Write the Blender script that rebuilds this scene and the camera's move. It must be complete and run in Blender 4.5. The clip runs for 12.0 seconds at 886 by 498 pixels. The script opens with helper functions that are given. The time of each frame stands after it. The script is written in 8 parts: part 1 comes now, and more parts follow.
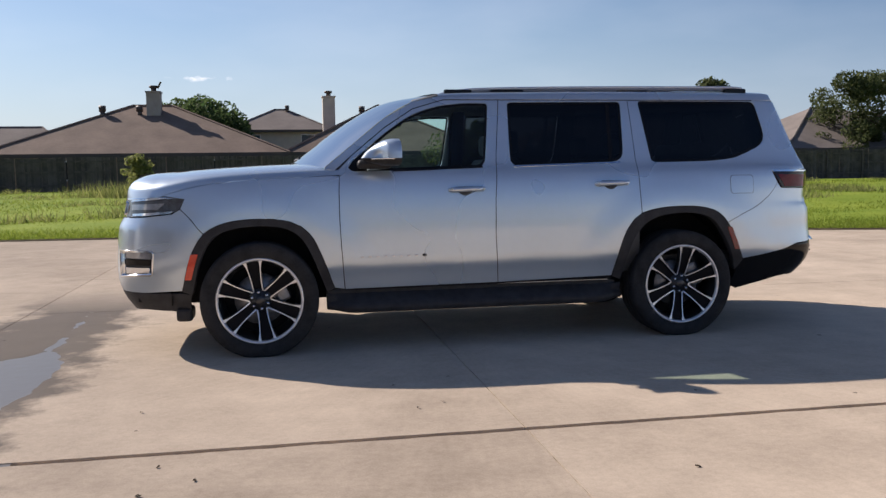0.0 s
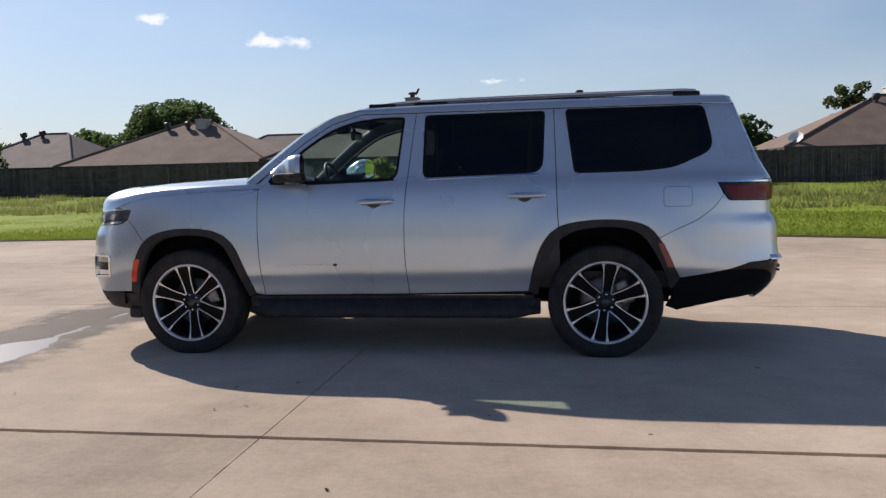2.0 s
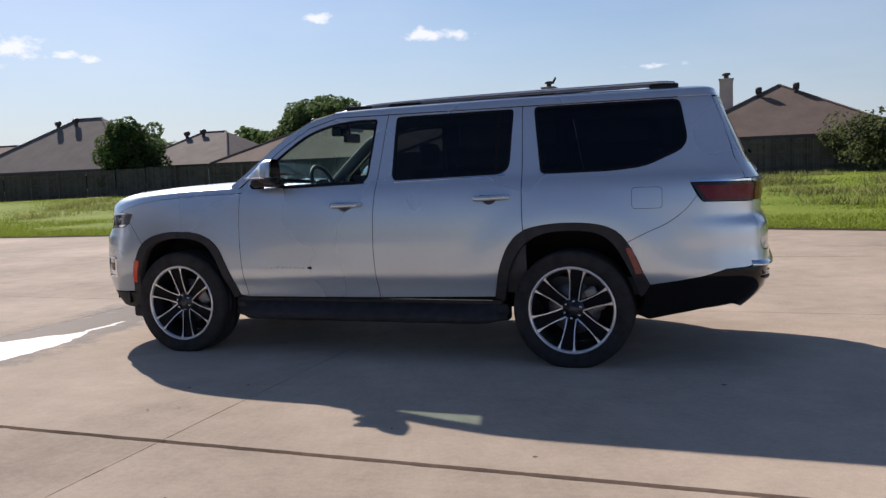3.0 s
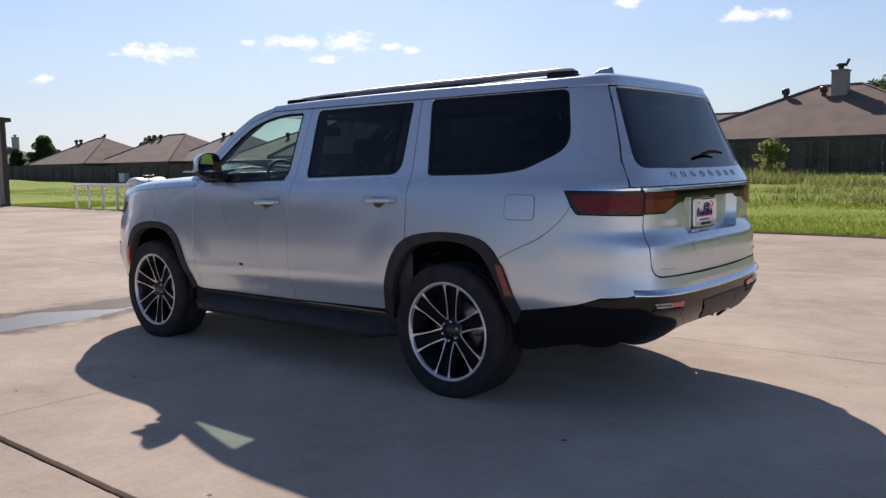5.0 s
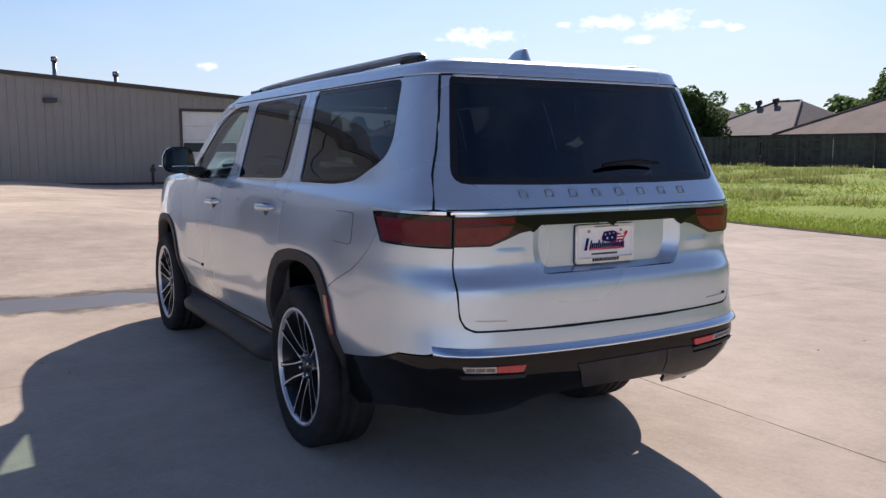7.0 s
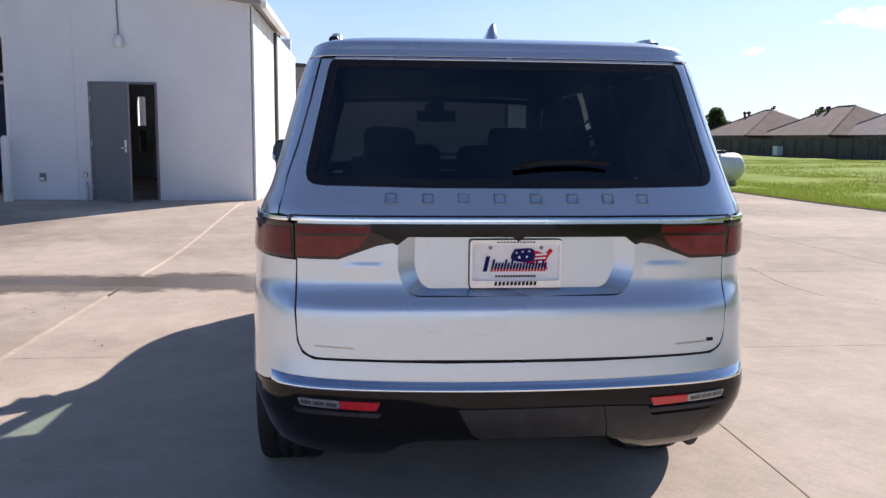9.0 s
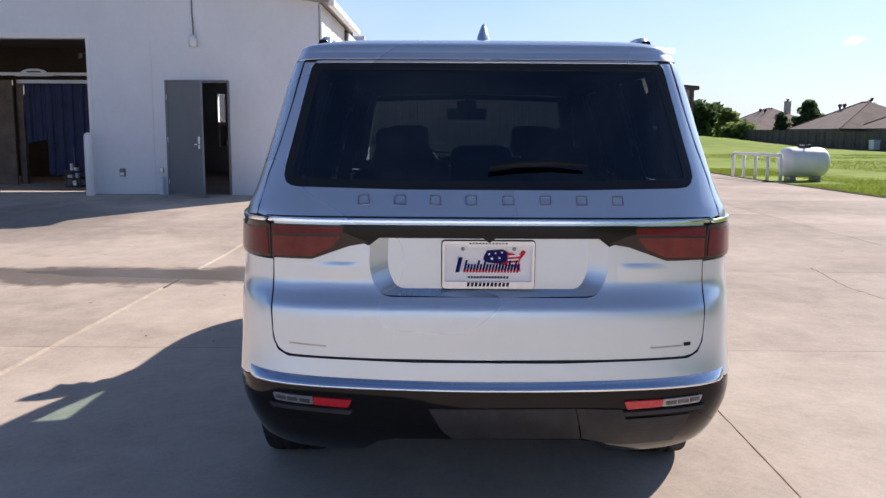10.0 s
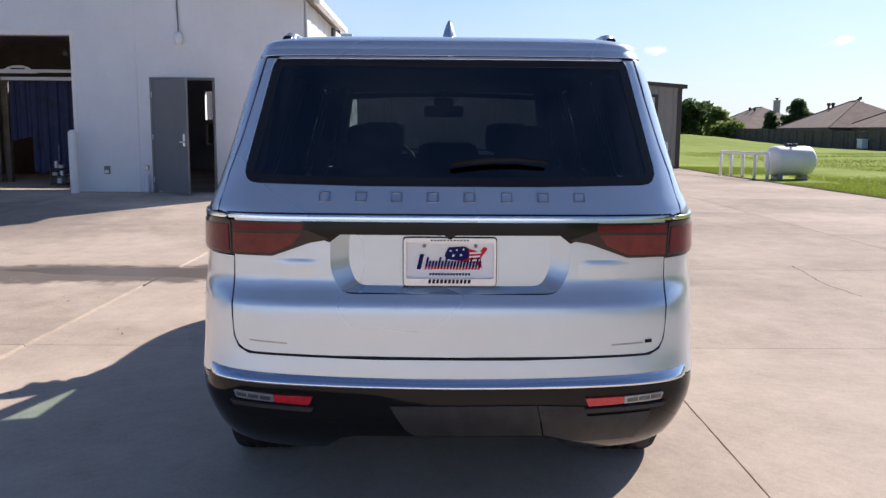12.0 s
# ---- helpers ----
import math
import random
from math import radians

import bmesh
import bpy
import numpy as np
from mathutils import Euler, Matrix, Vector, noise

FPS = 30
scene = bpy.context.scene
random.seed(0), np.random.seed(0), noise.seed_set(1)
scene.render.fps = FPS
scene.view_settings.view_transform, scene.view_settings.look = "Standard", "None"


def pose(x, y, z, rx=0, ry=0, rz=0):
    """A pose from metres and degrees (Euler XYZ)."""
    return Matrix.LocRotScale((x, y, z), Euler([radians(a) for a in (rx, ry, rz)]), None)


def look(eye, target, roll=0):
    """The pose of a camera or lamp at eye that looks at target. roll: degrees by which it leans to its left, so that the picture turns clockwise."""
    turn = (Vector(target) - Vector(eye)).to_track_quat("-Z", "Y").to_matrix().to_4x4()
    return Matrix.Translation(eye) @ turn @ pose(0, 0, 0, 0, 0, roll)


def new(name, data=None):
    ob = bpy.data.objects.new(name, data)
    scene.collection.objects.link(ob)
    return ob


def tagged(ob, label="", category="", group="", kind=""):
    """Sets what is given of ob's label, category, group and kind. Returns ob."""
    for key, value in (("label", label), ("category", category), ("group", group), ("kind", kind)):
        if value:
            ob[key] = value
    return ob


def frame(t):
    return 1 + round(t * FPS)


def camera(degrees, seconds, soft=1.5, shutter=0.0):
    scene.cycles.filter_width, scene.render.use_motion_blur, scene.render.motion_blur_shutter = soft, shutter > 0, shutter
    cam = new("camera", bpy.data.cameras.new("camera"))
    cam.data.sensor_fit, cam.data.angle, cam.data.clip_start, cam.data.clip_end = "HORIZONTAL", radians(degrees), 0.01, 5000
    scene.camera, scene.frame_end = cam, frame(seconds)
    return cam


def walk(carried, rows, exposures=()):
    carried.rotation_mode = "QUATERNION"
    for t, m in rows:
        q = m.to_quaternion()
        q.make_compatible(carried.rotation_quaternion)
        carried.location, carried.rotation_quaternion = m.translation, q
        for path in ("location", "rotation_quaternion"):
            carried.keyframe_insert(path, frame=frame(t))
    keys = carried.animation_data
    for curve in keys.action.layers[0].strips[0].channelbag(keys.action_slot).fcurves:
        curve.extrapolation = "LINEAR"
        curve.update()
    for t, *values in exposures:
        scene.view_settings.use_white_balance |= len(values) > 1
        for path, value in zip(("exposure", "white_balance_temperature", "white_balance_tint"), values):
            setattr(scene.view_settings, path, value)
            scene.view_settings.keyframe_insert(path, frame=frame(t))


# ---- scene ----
cam = camera(55.7, 12.0, soft=1.42)
PATH = [
    (0, (-1.385, -6.813, 1.254), (-1.014, -4.856, 1.072), -0.8),
    (0.5, (-0.702, -6.951, 1.260), (-0.493, -4.97, 1.090), -0.7),
    (1, (-0.006, -7.055, 1.287), (0.046, -5.062, 1.129), -0.8),
    (1.5, (0.664, -7.049, 1.293), (0.549, -5.059, 1.134), -0.9),
    (2, (1.334, -6.946, 1.312), (1.029, -4.977, 1.138), -1.3),
    (2.5, (1.989, -6.732, 1.322), (1.492, -4.803, 1.137), -1.9),
    (3, (2.623, -6.497, 1.361), (1.958, -4.621, 1.174), -2.2),
    (3.2, (2.877, -6.386, 1.362), (2.153, -4.531, 1.180), -2.0),
    (4.8, (4.505, -4.927, 1.373), (3.287, -3.353, 1.179), -1.2),
    (5, (4.673, -4.736, 1.371), (3.402, -3.204, 1.172), -1.0),
    (5.5, (4.97, -4.154, 1.379), (3.581, -2.731, 1.163), -0.7),
    (6, (5.197, -3.544, 1.408), (3.699, -2.238, 1.185), -0.5),
    (6.5, (5.358, -2.947, 1.443), (3.751, -1.777, 1.221), -0.1),
    (7, (5.495, -2.378, 1.475), (3.77, -1.393, 1.239), 0.1),
    (7.5, (5.553, -1.822, 1.483), (3.724, -1.053, 1.228), 0.4),
    (7.7, (5.545, -1.604, 1.478), (3.68, -0.925, 1.228), 0.2),
    (9.3, (5.529, -0.37, 1.506), (3.55, -0.2545, 1.242), 0.6),
    (9.5, (5.556, -0.293, 1.515), (3.575, -0.2175, 1.249), 0.6),
    (10, (5.575, -0.148, 1.522), (3.594, -0.1535, 1.249), 0.3),
    (10.5, (5.577, -0.079, 1.523), (3.597, -0.1305, 1.247), -0.1),
    (11, (5.585, -0.06, 1.519), (3.605, -0.0945, 1.242), -0.3),
    (11.5, (5.576, -0.051, 1.518), (3.596, -0.0475, 1.24), 0.2),
    (12, (5.569, -0.046, 1.517), (3.588, -0.0305, 1.24), 0.4),
]
walk(cam, [(t, look(eye, target, roll)) for t, eye, target, roll in PATH],
     exposures=[(0, 0.51, 6350, 15), (0.6, 0.43, 6350, 15), (1.2, 0.41, 6350, 15), (2.0, 0.37, 6300, 15), (3.0, 0.34, 6250, 16), (5.0, 0.47, 6220, 18), (6.0, 0.60, 6150, 19), (7.0, 0.61, 6070, 18), (8.0, 0.72, 5990, 17), (9.5, 0.81, 5960, 17), (12.0, 0.79, 6000, 17)])

# ---- world, sun, sky ----
SUN_DIR = Vector((-1.045, 0.972, 0.982)).normalized()
SUN_EL = math.asin(SUN_DIR.z)
SUN_AZ = math.atan2(SUN_DIR.x, SUN_DIR.y)


def build_world():
    world = bpy.data.worlds.new("world")
    scene.world = world
    world.use_nodes = True
    nt = world.node_tree
    nt.nodes.clear()
    out = nt.nodes.new("ShaderNodeOutputWorld")
    bg = nt.nodes.new("ShaderNodeBackground")
    sky = nt.nodes.new("ShaderNodeTexSky")
    sky.sky_type = "NISHITA"
    sky.sun_disc = False
    sky.sun_elevation = SUN_EL
    sky.sun_rotation = SUN_AZ
    sky.air_density = 1.0
    sky.dust_density = 0.3
    sky.ozone_density = 2.4
    coord = nt.nodes.new("ShaderNodeTexCoord")
    # soft fair-weather clouds low over the horizon
    total = None
    clouds = [(-0.749, 0.647, 0.142, 0.036, 0.0100), (-0.710, 0.689, 0.144, 0.040, 0.0115), (-0.729, 0.673, 0.124, 0.024, 0.0055), (-0.782, 0.608, 0.141, 0.010, 0.004),
              (-0.675, 0.725, 0.138, 0.014, 0.005), (-0.655, 0.744, 0.133, 0.016, 0.005), (-0.842, 0.523, 0.129, 0.042, 0.0105), (-0.900, 0.424, 0.098, 0.012, 0.005),
              (-0.340, 0.927, 0.156, 0.036, 0.011), (-0.305, 0.940, 0.155, 0.032, 0.007), (-0.085, 0.990, 0.109, 0.055, 0.0055), (-0.965, 0.247, 0.092, 0.012, 0.005), (-0.453, 0.874, 0.177, 0.024, 0.006)]

    def math_node(op, a, b=None, c=None):
        n = nt.nodes.new("ShaderNodeMath")
        n.operation = op
        for i, v in enumerate((a, b, c)):
            if v is None:
                continue
            if isinstance(v, (int, float)):
                n.inputs[i].default_value = v
            else:
                nt.links.new(v, n.inputs[i])
        return n.outputs[0]

    sep = nt.nodes.new("ShaderNodeSeparateXYZ")
    nt.links.new(coord.outputs["Generated"], sep.inputs[0])
    noise_tex = nt.nodes.new("ShaderNodeTexNoise")
    mapping = nt.nodes.new("ShaderNodeMapping")
    mapping.inputs["Scale"].default_value = (1, 1, 2.0)
    nt.links.new(coord.outputs["Generated"], mapping.inputs["Vector"])
    nt.links.new(mapping.outputs[0], noise_tex.inputs["Vector"])
    noise_tex.inputs["Scale"].default_value = 46
    noise_tex.inputs["Detail"].default_value = 7
    noise_tex.inputs["Roughness"].default_value = 0.62
    for q, (cx, cy, cz, wide, tall) in enumerate(clouds):
        n = math.hypot(cx, cy)
        tx, ty = -cy / n, cx / n
        along = math_node("ADD", math_node("MULTIPLY", sep.outputs[0], tx / wide), math_node("MULTIPLY", sep.outputs[1], ty / wide))
        depth = math_node("ADD", math_node("MULTIPLY", sep.outputs[0], cx / n), math_node("MULTIPLY", sep.outputs[1], cy / n))
        front = math_node("GREATER_THAN", depth, 0.5)
        up = math_node("MULTIPLY", math_node("SUBTRACT", sep.outputs[2], cz), 1 / tall)
        d = math_node("ADD", math_node("MULTIPLY", along, along), math_node("MULTIPLY", up, up))
        m = math_node("SUBTRACT", math_node("SUBTRACT", {10: 0.45, 8: 0.85, 9: 0.8}.get(q, 1.0), math_node("SQRT", d)), math_node("MULTIPLY", math_node("SUBTRACT", 1.0, front), 9.0))
        total = m if total is None else math_node("MAXIMUM", total, m)
    lumpy = math_node("ADD", total, math_node("MULTIPLY", math_node("SUBTRACT", noise_tex.outputs["Fac"], 0.48), 3.2))
    mask = nt.nodes.new("ShaderNodeMapRange")
    mask.inputs["From Min"].default_value = 0.05
    mask.inputs["From Max"].default_value = 0.75
    mask.inputs["To Max"].default_value = 0.92
    nt.links.new(lumpy, mask.inputs["Value"])
    fade = nt.nodes.new("ShaderNodeMapRange")
    fade.inputs["From Min"].default_value = -0.55
    fade.inputs["From Max"].default_value = 0.05
    nt.links.new(total, fade.inputs["Value"])
    inside = math_node("MULTIPLY", mask.outputs[0], fade.outputs[0])
    # a thin milky veil between the clouds
    veil_noise = nt.nodes.new("ShaderNodeTexNoise")
    veil_map = nt.nodes.new("ShaderNodeMapping")
    veil_map.inputs["Scale"].default_value = (1, 1, 3)
    nt.links.new(coord.outputs["Generated"], veil_map.inputs["Vector"])
    nt.links.new(veil_map.outputs[0], veil_noise.inputs["Vector"])
    veil_noise.inputs["Scale"].default_value = 4.5
    veil_noise.inputs["Detail"].default_value = 5
    veil = nt.nodes.new("ShaderNodeMapRange")
    veil.inputs["From Min"].default_value = 0.42
    veil.inputs["From Max"].default_value = 0.75
    veil.inputs["To Max"].default_value = 0.10
    nt.links.new(veil_noise.outputs["Fac"], veil.inputs["Value"])
    fac = math_node("MAXIMUM", inside, veil.outputs[0])
    mix = nt.nodes.new("ShaderNodeMix")
    mix.data_type = "RGBA"
    mix.inputs["B"].default_value = (11.0, 11.2, 11.5, 1)
    nt.links.new(fac, mix.inputs["Factor"])
    # pale haze towards the horizon
    rise = nt.nodes.new("ShaderNodeMapRange")
    rise.interpolation_type = "SMOOTHSTEP"
    rise.inputs["From Min"].default_value = 0.24
    rise.inputs["From Max"].default_value = -0.02
    rise.inputs["To Max"].default_value = 0.68
    nt.links.new(sep.outputs[2], rise.inputs["Value"])
    haze = nt.nodes.new("ShaderNodeMix")
    haze.data_type = "RGBA"
    haze.inputs["B"].default_value = (5.3, 6.2, 7.3, 1)
    nt.links.new(rise.outputs[0], haze.inputs["Factor"])
    nt.links.new(sky.outputs[0], haze.inputs["A"])
    nt.links.new(haze.outputs["Result"], mix.inputs["A"])
    # the air is brightest towards the sun and deepens away from it
    toward = math_node("ADD", math_node("MULTIPLY", sep.outputs[0], SUN_DIR.x / math.hypot(SUN_DIR.x, SUN_DIR.y)), math_node("MULTIPLY", sep.outputs[1], SUN_DIR.y / math.hypot(SUN_DIR.x, SUN_DIR.y)))
    turn = nt.nodes.new("ShaderNodeMapRange")
    turn.interpolation_type = "SMOOTHSTEP"
    turn.inputs["From Min"].default_value = -0.45
    turn.inputs["From Max"].default_value = 0.55
    nt.links.new(toward, turn.inputs["Value"])
    deep = nt.nodes.new("ShaderNodeMix")
    deep.data_type = "RGBA"
    deep.inputs["A"].default_value = (0.54, 0.625, 0.77, 1)
    deep.inputs["B"].default_value = (1, 1, 1, 1)
    nt.links.new(turn.outputs[0], deep.inputs["Factor"])
    whole = nt.nodes.new("ShaderNodeMix")
    whole.data_type = "RGBA"
    whole.blend_type = "MULTIPLY"
    whole.inputs["Factor"].default_value = 1.0
    nt.links.new(mix.outputs["Result"], whole.inputs["A"])
    nt.links.new(deep.outputs["Result"], whole.inputs["B"])
    nt.links.new(whole.outputs["Result"], bg.inputs["Color"])
    bg.inputs["Strength"].default_value = SKY
    nt.links.new(bg.outputs[0], out.inputs["Surface"])


SKY = 0.070
build_world()
sun_data = bpy.data.lights.new("sun", "SUN")
sun_data.energy = 5.0
sun_data.angle = radians(0.6)
sun_data.color = (1.0, 0.90, 0.77)
sun = new("sun", sun_data)
sun.matrix_world = look((-30, 30, 40), Vector((-30, 30, 40)) - SUN_DIR)


# ---- materials ----
def material(name, color, rough=0.6, metal=0.0, vary=0.0, scale=8.0, bump=0.0, bump_scale=60.0, color2=None, coat=0.0, spec=0.5, per_object=0.0):
    """A principled material with large and small variation of its colour and roughness and a fine relief."""
    m = bpy.data.materials.new(name)
    m.use_nodes = True
    nt = m.node_tree
    b = nt.nodes["Principled BSDF"]
    b.inputs["Base Color"].default_value = (*color, 1)
    b.inputs["Roughness"].default_value = rough
    b.inputs["Metallic"].default_value = metal
    b.inputs["Coat Weight"].default_value = coat
    b.inputs["Coat Roughness"].default_value = 0.03
    b.inputs["Specular IOR Level"].default_value = spec
    coord = nt.nodes.new("ShaderNodeTexCoord")
    if vary or color2:
        big = nt.nodes.new("ShaderNodeTexNoise")
        big.inputs["Scale"].default_value = scale
        big.inputs["Detail"].default_value = 6
        nt.links.new(coord.outputs["Object"], big.inputs["Vector"])
        fine = nt.nodes.new("ShaderNodeTexNoise")
        fine.inputs["Scale"].default_value = scale * 9
        fine.inputs["Detail"].default_value = 4
        nt.links.new(coord.outputs["Object"], fine.inputs["Vector"])
        add = nt.nodes.new("ShaderNodeMath")
        add.operation = "MULTIPLY_ADD"
        add.inputs[1].default_value = 0.45
        nt.links.new(fine.outputs["Fac"], add.inputs[0])
        nt.links.new(big.outputs["Fac"], add.inputs[2])
        ramp = nt.nodes.new("ShaderNodeMapRange")
        ramp.inputs["From Min"].default_value = 0.45
        ramp.inputs["From Max"].default_value = 1.0
        nt.links.new(add.outputs[0], ramp.inputs["Value"])
        value = ramp.outputs[0]
        if per_object:
            info = nt.nodes.new("ShaderNodeObjectInfo")
            mixr = nt.nodes.new("ShaderNodeMath")
            mixr.operation = "MULTIPLY_ADD"
            mixr.inputs[1].default_value = per_object
            nt.links.new(info.outputs["Random"], mixr.inputs[0])
            nt.links.new(value, mixr.inputs[2])
            value = mixr.outputs[0]
        mix = nt.nodes.new("ShaderNodeMix")
        mix.data_type = "RGBA"
        second = color2 or tuple(min(1, c * (1 + vary)) for c in color)
        first = color if color2 else tuple(c * (1 - vary) for c in color)
        mix.inputs["A"].default_value = (*first, 1)
        mix.inputs["B"].default_value = (*second, 1)
        nt.links.new(value, mix.inputs["Factor"])
        nt.links.new(mix.outputs["Result"], b.inputs["Base Color"])
    if bump:
        bn = nt.nodes.new("ShaderNodeTexNoise")
        bn.inputs["Scale"].default_value = bump_scale
        bn.inputs["Detail"].default_value = 5
        nt.links.new(coord.outputs["Object"], bn.inputs["Vector"])
        bp = nt.nodes.new("ShaderNodeBump")
        bp.inputs["Strength"].default_value = bump
        bp.inputs["Distance"].default_value = 0.01
        nt.links.new(bn.outputs["Fac"], bp.inputs["Height"])
        nt.links.new(bp.outputs[0], b.inputs["Normal"])
    return m


def glass(name, tint, ior=1.5):
    """Thin window glass: tinted straight view with mirror gloss by Fresnel."""
    m = bpy.data.materials.new(name)
    m.use_nodes = True
    nt = m.node_tree
    nt.nodes.clear()
    out = nt.nodes.new("ShaderNodeOutputMaterial")
    tr = nt.nodes.new("ShaderNodeBsdfTransparent")
    tr.inputs[0].default_value = (*tint, 1)
    gl = nt.nodes.new("ShaderNodeBsdfGlossy")
    gl.inputs["Roughness"].default_value = 0.01
    fr = nt.nodes.new("ShaderNodeFresnel")
    fr.inputs[0].default_value = ior
    mix = nt.nodes.new("ShaderNodeMixShader")
    nt.links.new(fr.outputs[0], mix.inputs[0])
    nt.links.new(tr.outputs[0], mix.inputs[1])
    nt.links.new(gl.outputs[0], mix.inputs[2])
    nt.links.new(mix.outputs[0], out.inputs[0])
    return m


def node(nt, kind, **values):
    n = nt.nodes.new(kind)
    for key, value in values.items():
        n.inputs[key.replace("_", " ")].default_value = value
    return n


def concrete_material():
    """Broom-finished driveway concrete: warm grey, blotchy, with dark specks, fine hairlines and a damp strip."""
    m = bpy.data.materials.new("concrete")
    m.use_nodes = True
    nt = m.node_tree
    b = nt.nodes["Principled BSDF"]
    L = nt.links.new
    geo = nt.nodes.new("ShaderNodeNewGeometry")
    pos = geo.outputs["Position"]
    big = node(nt, "ShaderNodeTexNoise", Scale=0.45, Detail=6.0, Roughness=0.6)
    mid = node(nt, "ShaderNodeTexNoise", Scale=3.2, Detail=8.0, Roughness=0.68)
    fine = node(nt, "ShaderNodeTexNoise", Scale=120.0, Detail=4.0)
    grain = node(nt, "ShaderNodeTexNoise", Scale=26.0, Detail=6.0, Roughness=0.72)
    for n in (big, mid, fine, grain):
        L(pos, n.inputs["Vector"])
    # brooming: noise drawn out along x
    drawn = nt.nodes.new("ShaderNodeMapping")
    drawn.inputs["Scale"].default_value = (0.9, 6.0, 1)
    L(pos, drawn.inputs["Vector"])
    streak = node(nt, "ShaderNodeTexNoise", Scale=1.4, Detail=6.0, Roughness=0.7)
    L(drawn.outputs[0], streak.inputs["Vector"])
    info = nt.nodes.new("ShaderNodeObjectInfo")

    def mth(op, a, bb=0.0, c=None, clamp=False):
        n = nt.nodes.new("ShaderNodeMath")
        n.operation = op
        n.use_clamp = clamp
        for i, v in enumerate((a, bb, c)):
            if v is None:
                continue
            if isinstance(v, (int, float)):
                n.inputs[i].default_value = v
            else:
                L(v, n.inputs[i])
        return n.outputs[0]

    tone = mth("ADD", mth("MULTIPLY", big.outputs["Fac"], 1.05), mth("MULTIPLY", mid.outputs["Fac"], 0.60))
    tone = mth("ADD", tone, mth("MULTIPLY", streak.outputs["Fac"], 0.10))
    tone = mth("ADD", tone, mth("ADD", mth("MULTIPLY", mth("SUBTRACT", fine.outputs["Fac"], 0.5), 0.36), 0.22))
    tone = mth("ADD", tone, mth("MULTIPLY", mth("SUBTRACT", grain.outputs["Fac"], 0.5), 0.5))
    tone = mth("ADD", tone, mth("MULTIPLY", info.outputs["Random"], 0.14))
    ramp = nt.nodes.new("ShaderNodeValToRGB")
    ramp.color_ramp.elements[0].position = 0.38
    ramp.color_ramp.elements[0].color = (0.335, 0.273, 0.214, 1)
    ramp.color_ramp.elements[1].position = 0.72
    ramp.color_ramp.elements[1].color = (0.665, 0.555, 0.440, 1)
    L(mth("MULTIPLY", tone, 0.46), ramp.inputs["Fac"])
    # specks of dirt and oil drops
    spots = node(nt, "ShaderNodeTexVoronoi", Scale=1.7)
    L(pos, spots.inputs["Vector"])
    speck = mth("LESS_THAN", spots.outputs["Distance"], 0.028)
    # damp strip that runs along the joint ahead of the vehicle, and older water marks near the workshop
    sep = nt.nodes.new("ShaderNodeSeparateXYZ")
    L(pos, sep.inputs[0])
    wob = node(nt, "ShaderNodeTexNoise", Scale=1.1, Detail=5.0, Roughness=0.6)
    L(pos, wob.inputs["Vector"])
    wobble = mth("MULTIPLY", mth("SUBTRACT", wob.outputs["Fac"], 0.5), 1.6)
    across = mth("ABSOLUTE", mth("ADD", mth("SUBTRACT", sep.outputs[0], -3.28), mth("ADD", mth("MULTIPLY", wobble, 0.75), mth("MULTIPLY", mth("SUBTRACT", mid.outputs["Fac"], 0.5), 0.9))))
    strip = nt.nodes.new("ShaderNodeMapRange")
    strip.inputs["From Min"].default_value = 0.66
    strip.inputs["From Max"].default_value = 0.40
    L(across, strip.inputs["Value"])
    ends = nt.nodes.new("ShaderNodeMapRange")
    ends.inputs["From Min"].default_value = 5.2
    ends.inputs["From Max"].default_value = 3.6
    L(mth("ABSOLUTE", mth("ADD", sep.outputs[1], 2.2)), ends.inputs["Value"])
    wet = mth("MULTIPLY", strip.outputs[0], ends.outputs[0], clamp=True)
    ax = mth("MULTIPLY", mth("ADD", sep.outputs[0], 7.3), 0.42)
    ay = mth("MULTIPLY", mth("ADD", sep.outputs[1], 6.6), 0.55)
    ring = mth("SQRT", mth("ADD", mth("MULTIPLY", ax, ax), mth("MULTIPLY", ay, ay)))
    old = nt.nodes.new("ShaderNodeMapRange")
    old.inputs["From Min"].default_value = 1.3
    old.inputs["From Max"].default_value = 0.6
    L(mth("ADD", ring, wobble), old.inputs["Value"])
    damp = mth("MAXIMUM", wet, mth("MULTIPLY", old.outputs[0], 0.55), clamp=True)
    dark = nt.nodes.new("ShaderNodeMix")
    dark.data_type = "RGBA"
    dark.inputs["B"].default_value = (0.125, 0.108, 0.094, 1)
    L(mth("MULTIPLY", damp, 0.85), dark.inputs["Factor"])
    L(ramp.outputs[0], dark.inputs["A"])
    dots = nt.nodes.new("ShaderNodeMix")
    dots.data_type = "RGBA"
    dots.inputs["B"].default_value = (0.06, 0.05, 0.045, 1)
    L(mth("MULTIPLY", speck, 0.75), dots.inputs["Factor"])
    L(dark.outputs["Result"], dots.inputs["A"])
    L(dots.outputs["Result"], b.inputs["Base Color"])
    b.inputs["Specular IOR Level"].default_value = 0.02
    b.inputs["Diffuse Roughness"].default_value = 0.3
    rough = nt.nodes.new("ShaderNodeMapRange")
    rough.inputs["To Min"].default_value = 0.72
    rough.inputs["To Max"].default_value = 0.55
    L(damp, rough.inputs["Value"])
    L(rough.outputs[0], b.inputs["Roughness"])
    bump = node(nt, "ShaderNodeBump", Strength=0.35, Distance=0.004)
